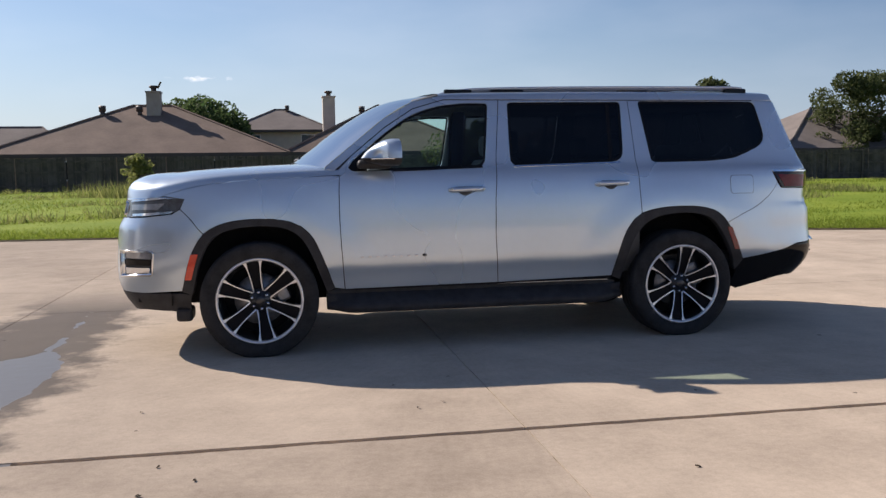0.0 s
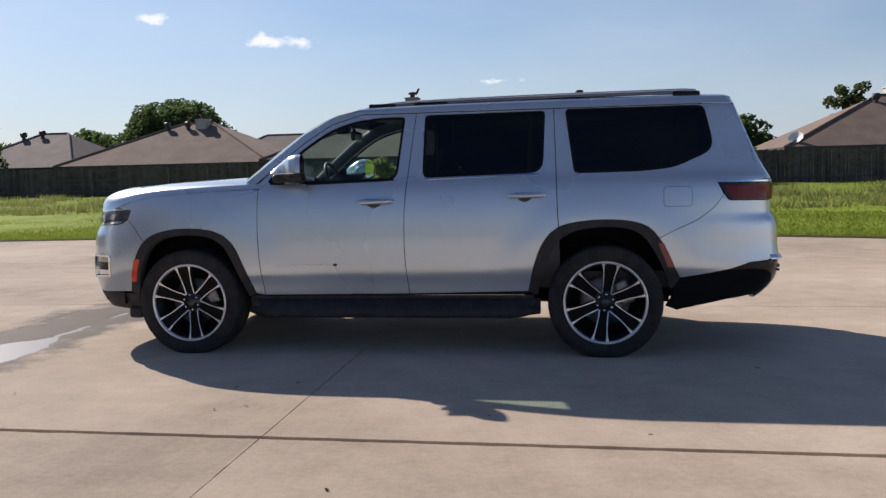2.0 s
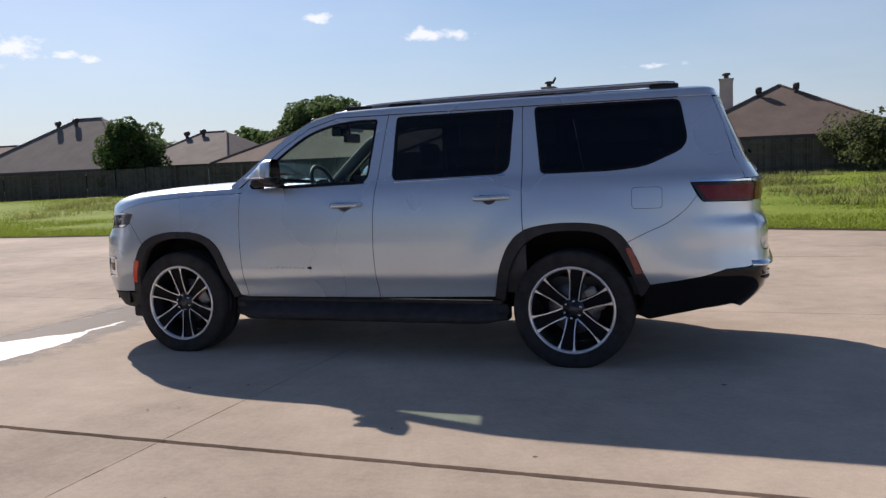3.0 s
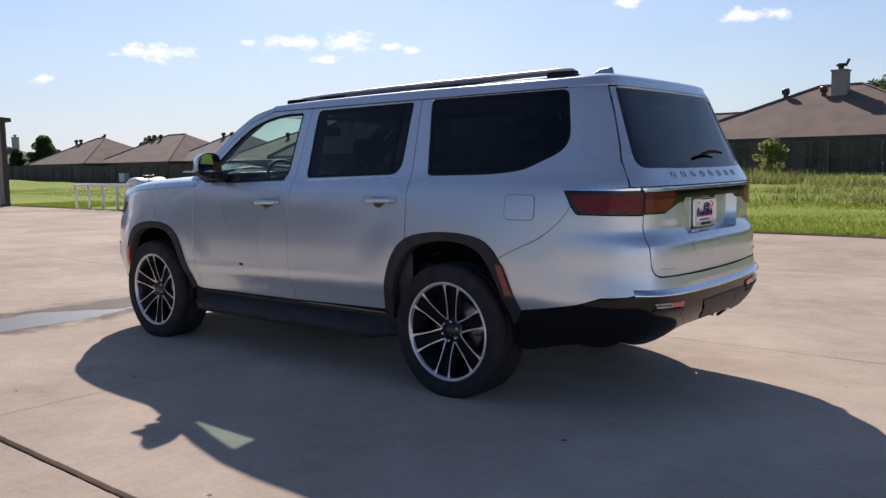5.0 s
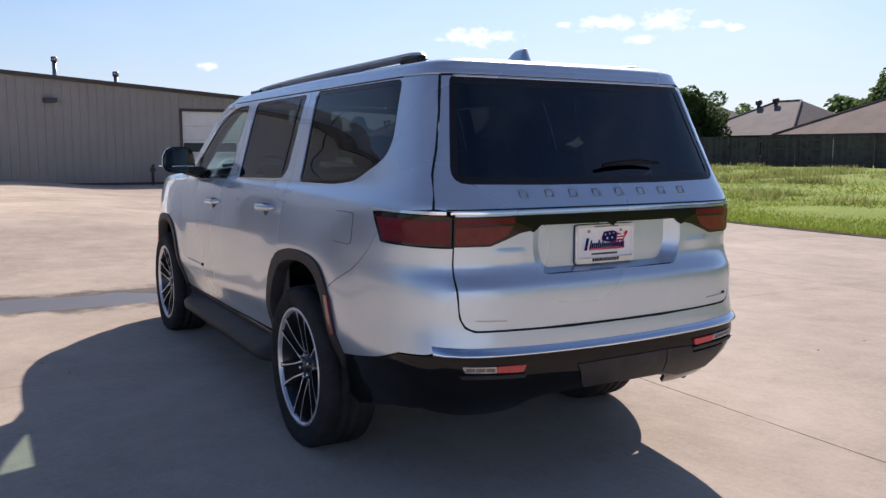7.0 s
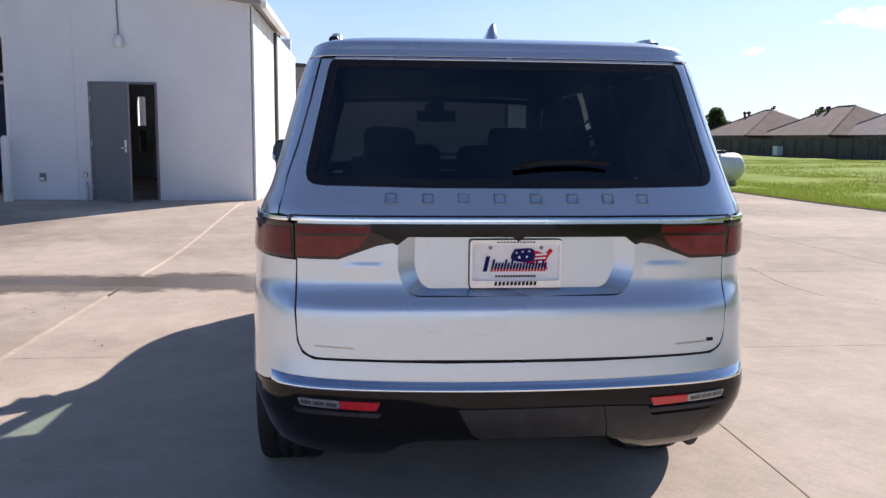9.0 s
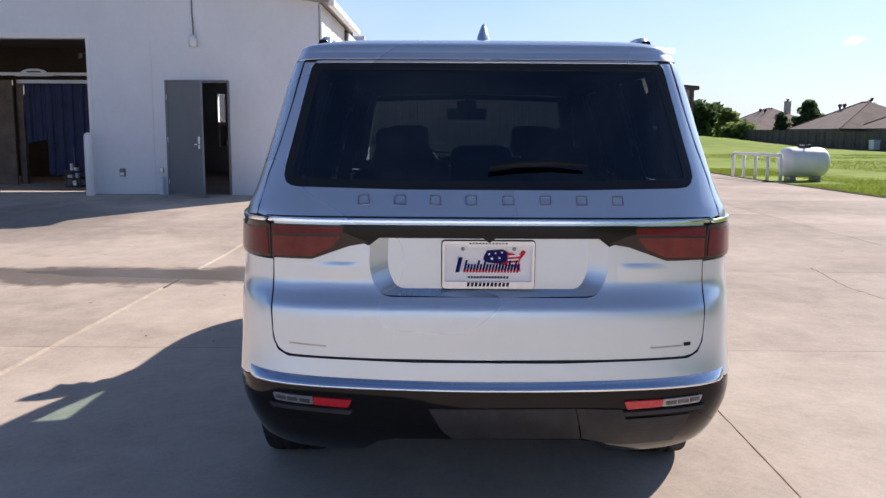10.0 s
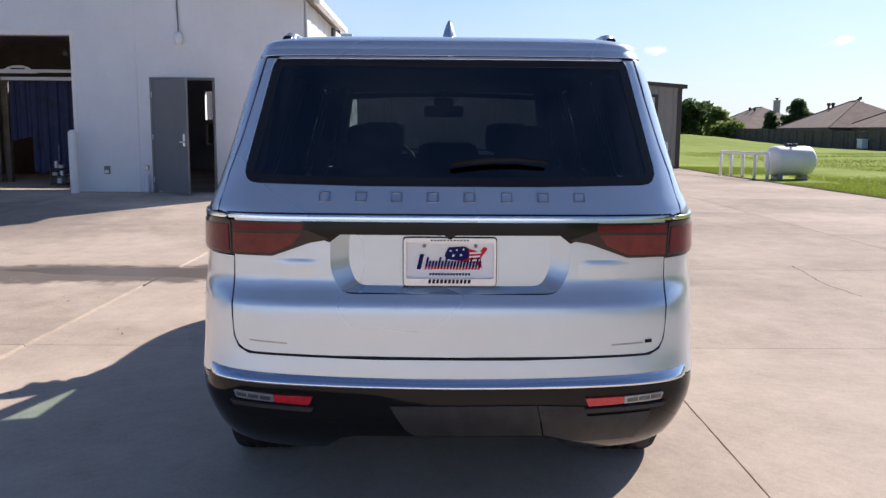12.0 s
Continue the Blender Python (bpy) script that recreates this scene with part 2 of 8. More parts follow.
    L(mth("ADD", mth("MULTIPLY", fine.outputs["Fac"], 0.5), mth("MULTIPLY", mid.outputs["Fac"], 1.0)), bump.inputs["Height"])
    L(bump.outputs[0], b.inputs["Normal"])
    return m


def paint_material():
    """Silver metallic paint with fine flake under clear coat, and a little road dust."""
    m = material("silver_paint", (0.530, 0.618, 0.710), rough=0.24, metal=0.64, vary=0.03, scale=2.0, coat=1.0)
    nt = m.node_tree
    b = nt.nodes["Principled BSDF"]
    coord = nt.nodes.new("ShaderNodeTexCoord")
    dust = node(nt, "ShaderNodeTexNoise", Scale=0.9, Detail=2.0, Roughness=0.5)
    nt.links.new(coord.outputs["Object"], dust.inputs["Vector"])
    mr = nt.nodes.new("ShaderNodeMapRange")
    mr.inputs["From Min"].default_value = 0.3
    mr.inputs["From Max"].default_value = 0.7
    mr.inputs["To Min"].default_value = 0.26
    mr.inputs["To Max"].default_value = 0.30
    nt.links.new(dust.outputs["Fac"], mr.inputs["Value"])
    nt.links.new(mr.outputs[0], b.inputs["Roughness"])
    return m


def leaf_material(name, a, b2):
    m = bpy.data.materials.new(name)
    m.use_nodes = True
    nt = m.node_tree
    b = nt.nodes["Principled BSDF"]
    geo = nt.nodes.new("ShaderNodeNewGeometry")
    mix = nt.nodes.new("ShaderNodeMix")
    mix.data_type = "RGBA"
    mix.inputs["A"].default_value = (*a, 1)
    mix.inputs["B"].default_value = (*b2, 1)
    nt.links.new(geo.outputs["Random Per Island"], mix.inputs["Factor"])
    nt.links.new(mix.outputs["Result"], b.inputs["Base Color"])
    b.inputs["Roughness"].default_value = 0.7
    b.inputs["Specular IOR Level"].default_value = 0.12
    tl = nt.nodes.new("ShaderNodeBsdfTranslucent")
    nt.links.new(mix.outputs["Result"], tl.inputs[0])
    ms = nt.nodes.new("ShaderNodeMixShader")
    ms.inputs[0].default_value = 0.55
    nt.links.new(b.outputs[0], ms.inputs[1])
    nt.links.new(tl.outputs[0], ms.inputs[2])
    nt.links.new(ms.outputs[0], nt.nodes["Material Output"].inputs[0])
    return m


CONCRETE = concrete_material()
PAINT = paint_material()
BLACK_PLASTIC = material("black_plastic", (0.036, 0.036, 0.039), rough=0.5, spec=0.2, vary=0.3, scale=14, bump=0.15, bump_scale=220)
GLOSS_BLACK = material("gloss_black", (0.009, 0.009, 0.010), rough=0.07, vary=0.1, spec=0.2)
FRIT = material("printed_glass_border", (0.014, 0.014, 0.015), rough=0.06, vary=0.1, spec=0.45)
DARK_VOID = material("dark_liner", (0.022, 0.022, 0.024), rough=0.9, spec=0.05, vary=0.3)
RUBBER = material("tyre_rubber", (0.036, 0.036, 0.037), rough=0.9, spec=0.12, vary=0.35, scale=10, bump=0.2, bump_scale=90)
CHROME = material("chrome", (0.76, 0.78, 0.81), rough=0.13, metal=1.0, vary=0.03)
SPOKE_FACE = material("bright_turned_alloy", (0.68, 0.70, 0.73), rough=0.29, metal=0.65, vary=0.08, scale=30)
RIM_DARK = material("dark_alloy", (0.030, 0.031, 0.034), rough=0.32, metal=0.4, vary=0.2, coat=0.4)
STEEL = material("grey_steel", (0.38, 0.38, 0.39), rough=0.35, metal=1.0, vary=0.15, scale=25)
BRAKE = material("brake_iron", (0.24, 0.24, 0.25), rough=0.45, metal=0.8, vary=0.3, scale=25)
GLASS_CLEAR = glass("front_glass", (0.74, 0.88, 0.84))
GLASS_DARK = glass("privacy_glass", (0.058, 0.061, 0.070), 1.47)
GLASS_REAR = glass("rear_privacy_glass", (0.120, 0.126, 0.134), 1.82)
LAMP_RED = material("red_lens", (0.130, 0.010, 0.018), rough=0.08, vary=0.25, scale=30, coat=0.12, spec=0.2)
LAMP_BRIGHT = material("bright_red_reflector", (0.50, 0.010, 0.022), rough=0.2, vary=0.2, scale=60, coat=0.6)
LAMP_DEEP = material("deep_red_marker", (0.20, 0.006, 0.012), rough=0.25, vary=0.2, scale=60, coat=0.5)
HEAD_LENS = material("headlamp_lens", (0.075, 0.080, 0.088), rough=0.07, vary=0.5, scale=25, metal=0.2, coat=0.4)
LAMP_BROWN = material("smoked_red_lens", (0.170, 0.032, 0.027), rough=0.08, vary=0.3, scale=22, coat=0.12, spec=0.2)
LAMP_SMOKE = material("smoked_lens", (0.020, 0.010, 0.011), rough=0.08, vary=0.2, coat=0.25, spec=0.3)
AMBER = material("orange_marker", (0.62, 0.055, 0.022), rough=0.2, vary=0.15, scale=60, coat=0.6)
CLEAR_LENS = material("clear_lens", (0.32, 0.33, 0.35), rough=0.12, metal=0.5, vary=0.2, scale=40, coat=0.8)
LEATHER = material("seat_leather", (0.21, 0.205, 0.20), rough=0.5, vary=0.2, scale=12, bump=0.2, bump_scale=200)
TRIM_DARK = material("cabin_trim", (0.05, 0.05, 0.052), rough=0.6, vary=0.2, scale=10)
HEADLINER = material("headliner", (0.16, 0.155, 0.15), rough=0.9, vary=0.1)
PLATE_WHITE = material("plate_white", (0.86, 0.86, 0.87), rough=0.5, vary=0.03, spec=0.25)
PLATE_BLUE = material("plate_blue", (0.010, 0.013, 0.10), rough=0.6, vary=0.1, spec=0.1)
PLATE_RED = material("plate_red", (0.55, 0.02, 0.03), rough=0.6, vary=0.1, spec=0.1)
PLATE_DARK = material("plate_dark", (0.02, 0.02, 0.026), rough=0.6, vary=0.1, spec=0.1)
MIRROR = material("mirror_glass", (0.9, 0.9, 0.9), rough=0.02, metal=1.0)
GRASS_GROUND = material("grass_ground", (0.115, 0.185, 0.018), rough=0.95, spec=0.1, scale=0.35, color2=(0.24, 0.29, 0.04), bump=0.8, bump_scale=14)
GRASS_BLADE = leaf_material("grass_blades", (0.115, 0.175, 0.018), (0.25, 0.295, 0.05))
WEED_LEAF = leaf_material("weed_leaves", (0.12, 0.16, 0.045), (0.30, 0.30, 0.11))
LEAF_DARK = leaf_material("tree_leaves", (0.042, 0.080, 0.028), (0.112, 0.155, 0.058))
LEAF_OLIVE = leaf_material("olive_leaves", (0.055, 0.078, 0.030), (0.135, 0.150, 0.068))
LEAF_LIGHT = leaf_material("light_leaves", (0.11, 0.17, 0.045), (0.25, 0.30, 0.10))
BARK = material("bark", (0.09, 0.07, 0.055), rough=0.95, vary=0.4, scale=6, bump=0.6, bump_scale=20)
FENCE_WOOD = material("weathered_fence", (0.055, 0.047, 0.042), rough=0.9, scale=2.5, color2=(0.135, 0.116, 0.100), bump=0.4, bump_scale=30)
board_nt = FENCE_WOOD.node_tree
board_mix = [n for n in board_nt.nodes if n.type == "MIX"][0]
board_geo = board_nt.nodes.new("ShaderNodeNewGeometry")
board_add = board_nt.nodes.new("ShaderNodeMath")
board_add.operation = "MULTIPLY_ADD"
board_add.inputs[1].default_value = 0.7
board_nt.links.new(board_geo.outputs["Random Per Island"], board_add.inputs[0])
board_nt.links.new(board_mix.inputs["Factor"].links[0].from_socket, board_add.inputs[2])
board_sub = board_nt.nodes.new("ShaderNodeMath")
board_sub.operation = "SUBTRACT"
board_sub.use_clamp = True
board_sub.inputs[1].default_value = 0.3
board_nt.links.new(board_add.outputs[0], board_sub.inputs[0])
board_nt.links.new(board_sub.outputs[0], board_mix.inputs["Factor"])
SHINGLE = material("brown_shingles", (0.120, 0.085, 0.066), rough=0.95, scale=0.8, color2=(0.205, 0.148, 0.116), bump=0.7, bump_scale=9, per_object=0.15)
SHINGLE_GREY = material("grey_shingles", (0.13, 0.11, 0.10), rough=0.95, scale=0.8, color2=(0.20, 0.17, 0.155), bump=0.7, bump_scale=9, per_object=0.15)
BRICK = material("house_brick", (0.25, 0.17, 0.13), rough=0.9, scale=3, color2=(0.36, 0.27, 0.21), bump=0.4, bump_scale=20)
CHIMNEY = material("chimney_render", (0.30, 0.265, 0.24), rough=0.9, scale=3, color2=(0.40, 0.355, 0.32), bump=0.3, bump_scale=20)
SIDING = material("pale_siding", (0.50, 0.46, 0.40), rough=0.8, vary=0.1, scale=2)
VENT_DARK = material("roof_vent_metal", (0.07, 0.05, 0.045), rough=0.6, vary=0.2)
WINDOW_DARK = material("dark_window", (0.02, 0.025, 0.03), rough=0.08, vary=0.1)
STUCCO = material("painted_wall", (0.70, 0.735, 0.77), rough=0.75, vary=0.05, scale=1.2, bump=0.25, bump_scale=40)
PALE_WALL = material("pale_blue_grey_wall", (0.46, 0.55, 0.63), rough=0.7, vary=0.06, scale=0.8)
METAL_WALL = material("ribbed_metal_wall", (0.275, 0.26, 0.25), rough=0.5, vary=0.06, scale=0.8)
METAL_TRIM = material("dark_brown_trim", (0.055, 0.043, 0.038), rough=0.45, vary=0.15, scale=3)
WHITE_PAINT = material("white_paint", (0.74, 0.74, 0.73), rough=0.5, vary=0.07, scale=3, bump=0.1, bump_scale=30)
DOOR_GREY = material("grey_door_paint", (0.16, 0.165, 0.175), rough=0.45, vary=0.06, scale=3)
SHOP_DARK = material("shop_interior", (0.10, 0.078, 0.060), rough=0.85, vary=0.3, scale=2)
PARTITION = material("brown_board", (0.17, 0.135, 0.105), rough=0.8, vary=0.35, scale=2.5)
DIMMING_GLASS = glass("dimming_glass", (0.16, 0.16, 0.15))
CURTAIN_BLUE = material("blue_curtain", (0.009, 0.019, 0.080), rough=0.6, vary=0.5, scale=4)
ASPHALT = material("asphalt", (0.16, 0.150, 0.138), rough=0.85, scale=1.5, color2=(0.24, 0.225, 0.205), bump=0.5, bump_scale=90)
RAIL_CAP = material("satin_rail", (0.52, 0.55, 0.60), rough=0.28, metal=0.7, vary=0.08, scale=20)
RAIL_GREY = material("rail_grey", (0.20, 0.21, 0.235), rough=0.3, metal=0.7, vary=0.1)
WEB_DARK = material("dark_wheel_paint", (0.012, 0.012, 0.014), rough=0.5, vary=0.2, spec=0.06)
SOIL = material("edge_soil", (0.045, 0.036, 0.022), rough=0.95, scale=3, color2=(0.10, 0.085, 0.045), bump=0.8, bump_scale=30, spec=0.1)
DRY_LEAF = material("dry_leaf", (0.05, 0.032, 0.018), rough=0.8, vary=0.4, scale=20)
JOINT = material("joint_filler", (0.032, 0.026, 0.022), rough=0.95, vary=0.35, scale=12, bump=0.4, bump_scale=60)


# ---- mesh helpers ----
def mesh_data(name, verts, faces, mat, smooth=True, normals=None):
    me = bpy.data.meshes.new(name)
    me.from_pydata([tuple(v) for v in verts], [], [tuple(f) for f in faces])
    me.materials.append(mat)
    me.polygons.foreach_set("use_smooth", [smooth] * len(me.polygons))
    me.update()
    if normals is not None:
        me.normals_split_custom_set_from_vertices([tuple(n) for n in normals])
    return me


def put(name, me, parent=None, label="", at=None):
    ob = new(name, me)
    if parent is not None:
        ob.parent = parent
    if at is not None:
        ob.matrix_basis = at
    if label:
        ob["label"] = label
    return ob


def from_bm(name, bm, mat, parent=None, label="", smooth=False, at=None):
    me = bpy.data.meshes.new(name)
    bm.normal_update()
    bm.to_mesh(me)
    bm.free()
    me.materials.append(mat)
    if smooth:
        me.polygons.foreach_set("use_smooth", [True] * len(me.polygons))
    return put(name, me, parent, label, at)


def thing(name, label, category, group="", at=None):
    ob = new(name)
    if at is not None:
        ob.matrix_basis = at
    return tagged(ob, label, category, group)


def add_box(bm, lo, hi, bevel=0.0, m=None):
    """A box between two corners, with rounded edges, turned by m."""
    c = [(a + b) / 2 for a, b in zip(lo, hi)]
    s = [b - a for a, b in zip(lo, hi)]
    got = bmesh.ops.create_cube(bm, size=1.0, matrix=Matrix.Translation(c) @ Matrix.Diagonal((*s, 1)))
    verts = got["verts"]
    if bevel:
        edges = list({e for v in verts for e in v.link_edges})
        res = bmesh.ops.bevel(bm, geom=edges, offset=bevel, segments=2, profile=0.5, affect="EDGES")
        verts = list({v for f in res["faces"] for v in f.verts} | {v for v in verts if v.is_valid})
    if m is not None:
        bmesh.ops.transform(bm, matrix=m, verts=verts)
    return verts


def add_tube(bm, pts, radius, seg=8, closed_ends=True):
    """A round tube along points; radius a number or one per point."""
    pts = [Vector(p) for p in pts]
    rad = radius if isinstance(radius, (list, tuple)) else [radius] * len(pts)
    rings = []
    for i, p in enumerate(pts):
        d = (pts[min(i + 1, len(pts) - 1)] - pts[max(i - 1, 0)]).normalized()
        a = d.orthogonal().normalized() if i == 0 else (rings_a - d * rings_a.dot(d)).normalized()
        rings_a = a
        b = d.cross(a)
        rings.append([bm.verts.new(p + rad[i] * (math.cos(2 * math.pi * k / seg) * a + math.sin(2 * math.pi * k / seg) * b)) for k in range(seg)])
    for r0, r1 in zip(rings, rings[1:]):
        for k in range(seg):
            bm.faces.new((r0[k], r0[(k + 1) % seg], r1[(k + 1) % seg], r1[k]))
    if closed_ends:
        bm.faces.new(rings[0][::-1])
        bm.faces.new(rings[-1])


def lathe(profile, seg=48, axis="y"):
    """Verts and faces of a profile of (radius, along) turned about an axis; open profile."""
    verts, faces = [], []
    n = len(profile)
    for k in range(seg):
        a = 2 * math.pi * k / seg
        for r, h in profile:
            if axis == "y":
                verts.append((r * math.cos(a), h, r * math.sin(a)))
            elif axis == "x":
                verts.append((h, r * math.cos(a), r * math.sin(a)))
            else:
                verts.append((r * math.cos(a), r * math.sin(a), h))
    for k in range(seg):
        k2 = (k + 1) % seg
        for j in range(n - 1):
            faces.append((k * n + j, k * n + j + 1, k2 * n + j + 1, k2 * n + j))
    return verts, faces


def curve_fit(pairs):
    """A smooth monotone cubic through (x, y) pairs."""
    xs = [a for a, _ in pairs]
    ys = [b for _, b in pairs]
    n = len(xs)
    h = [xs[i + 1] - xs[i] for i in range(n - 1)]
    d = [(ys[i + 1] - ys[i]) / h[i] for i in range(n - 1)]
    m = [d[0]] + [0.0 if d[i - 1] * d[i] <= 0 else 2 * d[i - 1] * d[i] / (d[i - 1] + d[i]) for i in range(1, n - 1)] + [d[-1]]

    def f(x):
        if x <= xs[0]:
            return ys[0] + m[0] * (x - xs[0])
        if x >= xs[-1]:
            return ys[-1] + m[-1] * (x - xs[-1])
        i = 0
        while xs[i + 1] < x:
            i += 1
        t = (x - xs[i]) / h[i]
        return (ys[i] * (1 + 2 * t) * (1 - t) ** 2 + ys[i + 1] * t * t * (3 - 2 * t) + h[i] * (m[i] * t * (1 - t) ** 2 + m[i + 1] * t * t * (t - 1)))

    return f


def smooth01(x, a=0.0, b=1.0):
    t = max(0.0, min(1.0, (x - a) / (b - a)))
    return t * t * (3 - 2 * t)


def rounded(pts, r, seg=4):
    """Polygon with its corners rounded; r a number or one per corner (0 keeps the corner)."""
    out = []
    n = len(pts)
    rs = r if isinstance(r, (list, tuple)) else [r] * n
    for i in range(n):
        p, a, b = Vector(pts[i]), Vector(pts[i - 1]), Vector(pts[(i + 1) % n])
        u, v = a - p, b - p
        rr = min(rs[i], u.length * 0.45, v.length * 0.45)
        if rr < 1e-4:
            out.append(tuple(p))
            continue
        p0, p1 = p + u.normalized() * rr, p + v.normalized() * rr
        for k in range(seg + 1):
            t = k / seg
            out.append(tuple(p0 * (1 - t) ** 2 + p * 2 * t * (1 - t) + p1 * t * t))
    return out


def spline(pts, step=0.04):
    """Catmull-Rom through open 2D points."""
    P = [Vector(p) for p in pts]
    P = [P[0] * 2 - P[1]] + P + [P[-1] * 2 - P[-2]]
    out = []
    for i in range(1, len(P) - 2):
        n = max(1, int((P[i + 1] - P[i]).length / step))
        for k in range(n):
            t = k / n
            a, b, c, d = P[i - 1], P[i], P[i + 1], P[i + 2]
            out.append(tuple(0.5 * (2 * b + (c - a) * t + (2 * a - 5 * b + 4 * c - d) * t * t + (3 * b - a - 3 * c + d) * t ** 3)))
    out.append(tuple(P[-2]))
    return out


def inset(poly, d):
    """Moves every side of a polygon inwards by d."""
    n = len(poly)
    area = sum(poly[i - 1][0] * poly[i][1] - poly[i][0] * poly[i - 1][1] for i in range(n))
    s = 1 if area > 0 else -1
    out = []
    for i in range(n):
        p, a, b = Vector(poly[i]), Vector(poly[i - 1]), Vector(poly[(i + 1) % n])
        e0, e1 = (p - a), (b - p)
        if e0.length < 1e-7 or e1.length < 1e-7:
            out.append(tuple(p))
            continue
        e0.normalize(), e1.normalize()
        n0, n1 = Vector((-e0.y, e0.x)) * s, Vector((-e1.y, e1.x)) * s
        k = 1 + n0.dot(n1)
        out.append(tuple(p + (n0 + n1) * (d / max(k, 0.35))))
    return out


def sheet(outer, holes, surf, centre, step=0.05, depth=0.02, gap=0.003, lift=0.0):
    """A panel cut out of a curved surface: outlines in the surface's own two coordinates, mapped through surf, with returned edges.
    Gives verts, faces and normals."""
    bm = bmesh.new()
    for loop in [inset(outer, gap)] + [inset(h, -gap) for h in holes]:
        vs = [bm.verts.new((a, b, 0)) for a, b in loop]
        for i in range(len(vs)):
            bm.edges.new((vs[i - 1], vs[i]))
    bmesh.ops.triangle_fill(bm, use_beauty=True, use_dissolve=False, edges=bm.edges[:], normal=(0, 0, 1))
    los = [min(v.co[k] for v in bm.verts) for k in (0, 1)]
    his = [max(v.co[k] for v in bm.verts) for k in (0, 1)]
    for k in (0, 1):
        c = math.ceil(los[k] / step) * step
        while c < his[k]:
            co, no = [0, 0, 0], [0, 0, 0]
            co[k], no[k] = c, 1
            bmesh.ops.bisect_plane(bm, geom=bm.verts[:] + bm.edges[:] + bm.faces[:], dist=1e-5, plane_co=co, plane_no=no)
            c += step
    bm.verts.index_update()
    bm.verts.ensure_lookup_table()
    uv = [(v.co.x, v.co.y) for v in bm.verts]
    e = 0.004
    pts, nrm = [], []
    for a, b in uv:
        p = Vector(surf(a, b))
        da = Vector(surf(a + e, b)) - Vector(surf(a - e, b))
        db = Vector(surf(a, b + e)) - Vector(surf(a, b - e))
        n = da.cross(db)
        n = n.normalized() if n.length > 1e-9 else (p - centre).normalized()
        if n.dot(p - centre) < 0:
            n = -n
        pts.append(p + n * lift)
        nrm.append(n)
    faces = []
    for f in bm.faces:
        ids = [v.index for v in f.verts]
        fn = Vector()
        for q in range(1, len(ids) - 1):
            fn += (pts[ids[q]] - pts[ids[0]]).cross(pts[ids[q + 1]] - pts[ids[0]])
        faces.append(ids if fn.dot(nrm[ids[0]]) >= 0 else ids[::-1])
    border = {}
    for ed in bm.edges:
        if len(ed.link_faces) == 1:
            i, j = ed.verts[0].index, ed.verts[1].index
            mid = sum((pts[v.index] for v in ed.link_faces[0].verts), Vector()) / len(ed.link_faces[0].verts)
            d = pts[j] - pts[i]
            o = d.cross(nrm[i])
            if o.length < 1e-12:
                continue
            o.normalize()
            if o.dot(mid - (pts[i] + pts[j]) / 2) > 0:
                o = -o
            border[(i, j)] = o
    bm.free()
    outward = {}
    for (i, j), o in border.items():
        for k in (i, j):
            outward[k] = outward.get(k, Vector()) + o
    top, low = {}, {}
    for k, o in outward.items():
        o = o.normalized() if o.length > 1e-6 else nrm[k]
        top[k] = len(pts)
        pts.append(pts[k].copy())
        nrm.append((nrm[k] + o).normalized())
        low[k] = len(pts)
        pts.append(pts[k] - nrm[k] * depth)
        nrm.append(o)
    for (i, j), o in border.items():
        q = [top[i], top[j], low[j], low[i]]
        fn = (pts[q[1]] - pts[q[0]]).cross(pts[q[3]] - pts[q[0]])
        faces.append(q if fn.dot(o) >= 0 else q[::-1])
    return pts, faces, nrm


def both_sides(name, data, mat, parent, label=""):
    """A panel of the left flank and its mirror image on the right one."""
    pts, faces, nrm = data
    obs = [put(name, mesh_data(name, pts, faces, mat, True, nrm), parent, label)]
    flip = lambda v: (v[0], -v[1], v[2])
    obs.append(put(name, mesh_data(name, [flip(p) for p in pts], [f[::-1] for f in faces], mat, True, [flip(n) for n in nrm]), parent, label))
    return obs


def one(name, data, mat, parent, label=""):
    pts, faces, nrm = data
    return put(name, mesh_data(name, pts, faces, mat, True, nrm), parent, label)


def grid_mesh(name, rows, mat, parent=None, label="", smooth=True, at=None):
    """A mesh through rows of points, all of one length."""
    n = len(rows[0])
    verts = [p for r in rows for p in r]
    faces = [(i * n + j, i * n + j + 1, (i + 1) * n + j + 1, (i + 1) * n + j) for i in range(len(rows) - 1) for j in range(n - 1)]
    return put(name, mesh_data(name, verts, faces, mat, smooth), parent, label, at)


# ---- ground, pavement, field ----
EDGE = curve_fit([(-70, 10.9), (-33, 10.6), (-24, 10.5), (-15, 10.7), (-8, 11.2), (-4, 11.0), (0, 11.05), (2, 10.85), (5, 10.0), (8, 8.75), (9.5, 8.2), (11, 7.7), (16, 6.8), (30, 6.4), (70, 6.4)])


def height(x, y):
    """Height of the land: level pavement, a gentle rise to the workshop apron and to the far fence."""
    apron = 0.25 * smooth01(-x, 4.5, 11.5) * smooth01(-y, -3.0, 1.5)
    field = 0.45 * smooth01(y, 14.0, 39.0) * smooth01(x, -70.0, -25.0)
    # a grassy mound at the far end of the field
    mound = 1.35 * math.exp(-0.5 * (((x + 119.0) / 17.0) ** 2 + ((y - 35.5) / 5.0) ** 2)) if x < -60 else 0.0
    return apron + field + mound


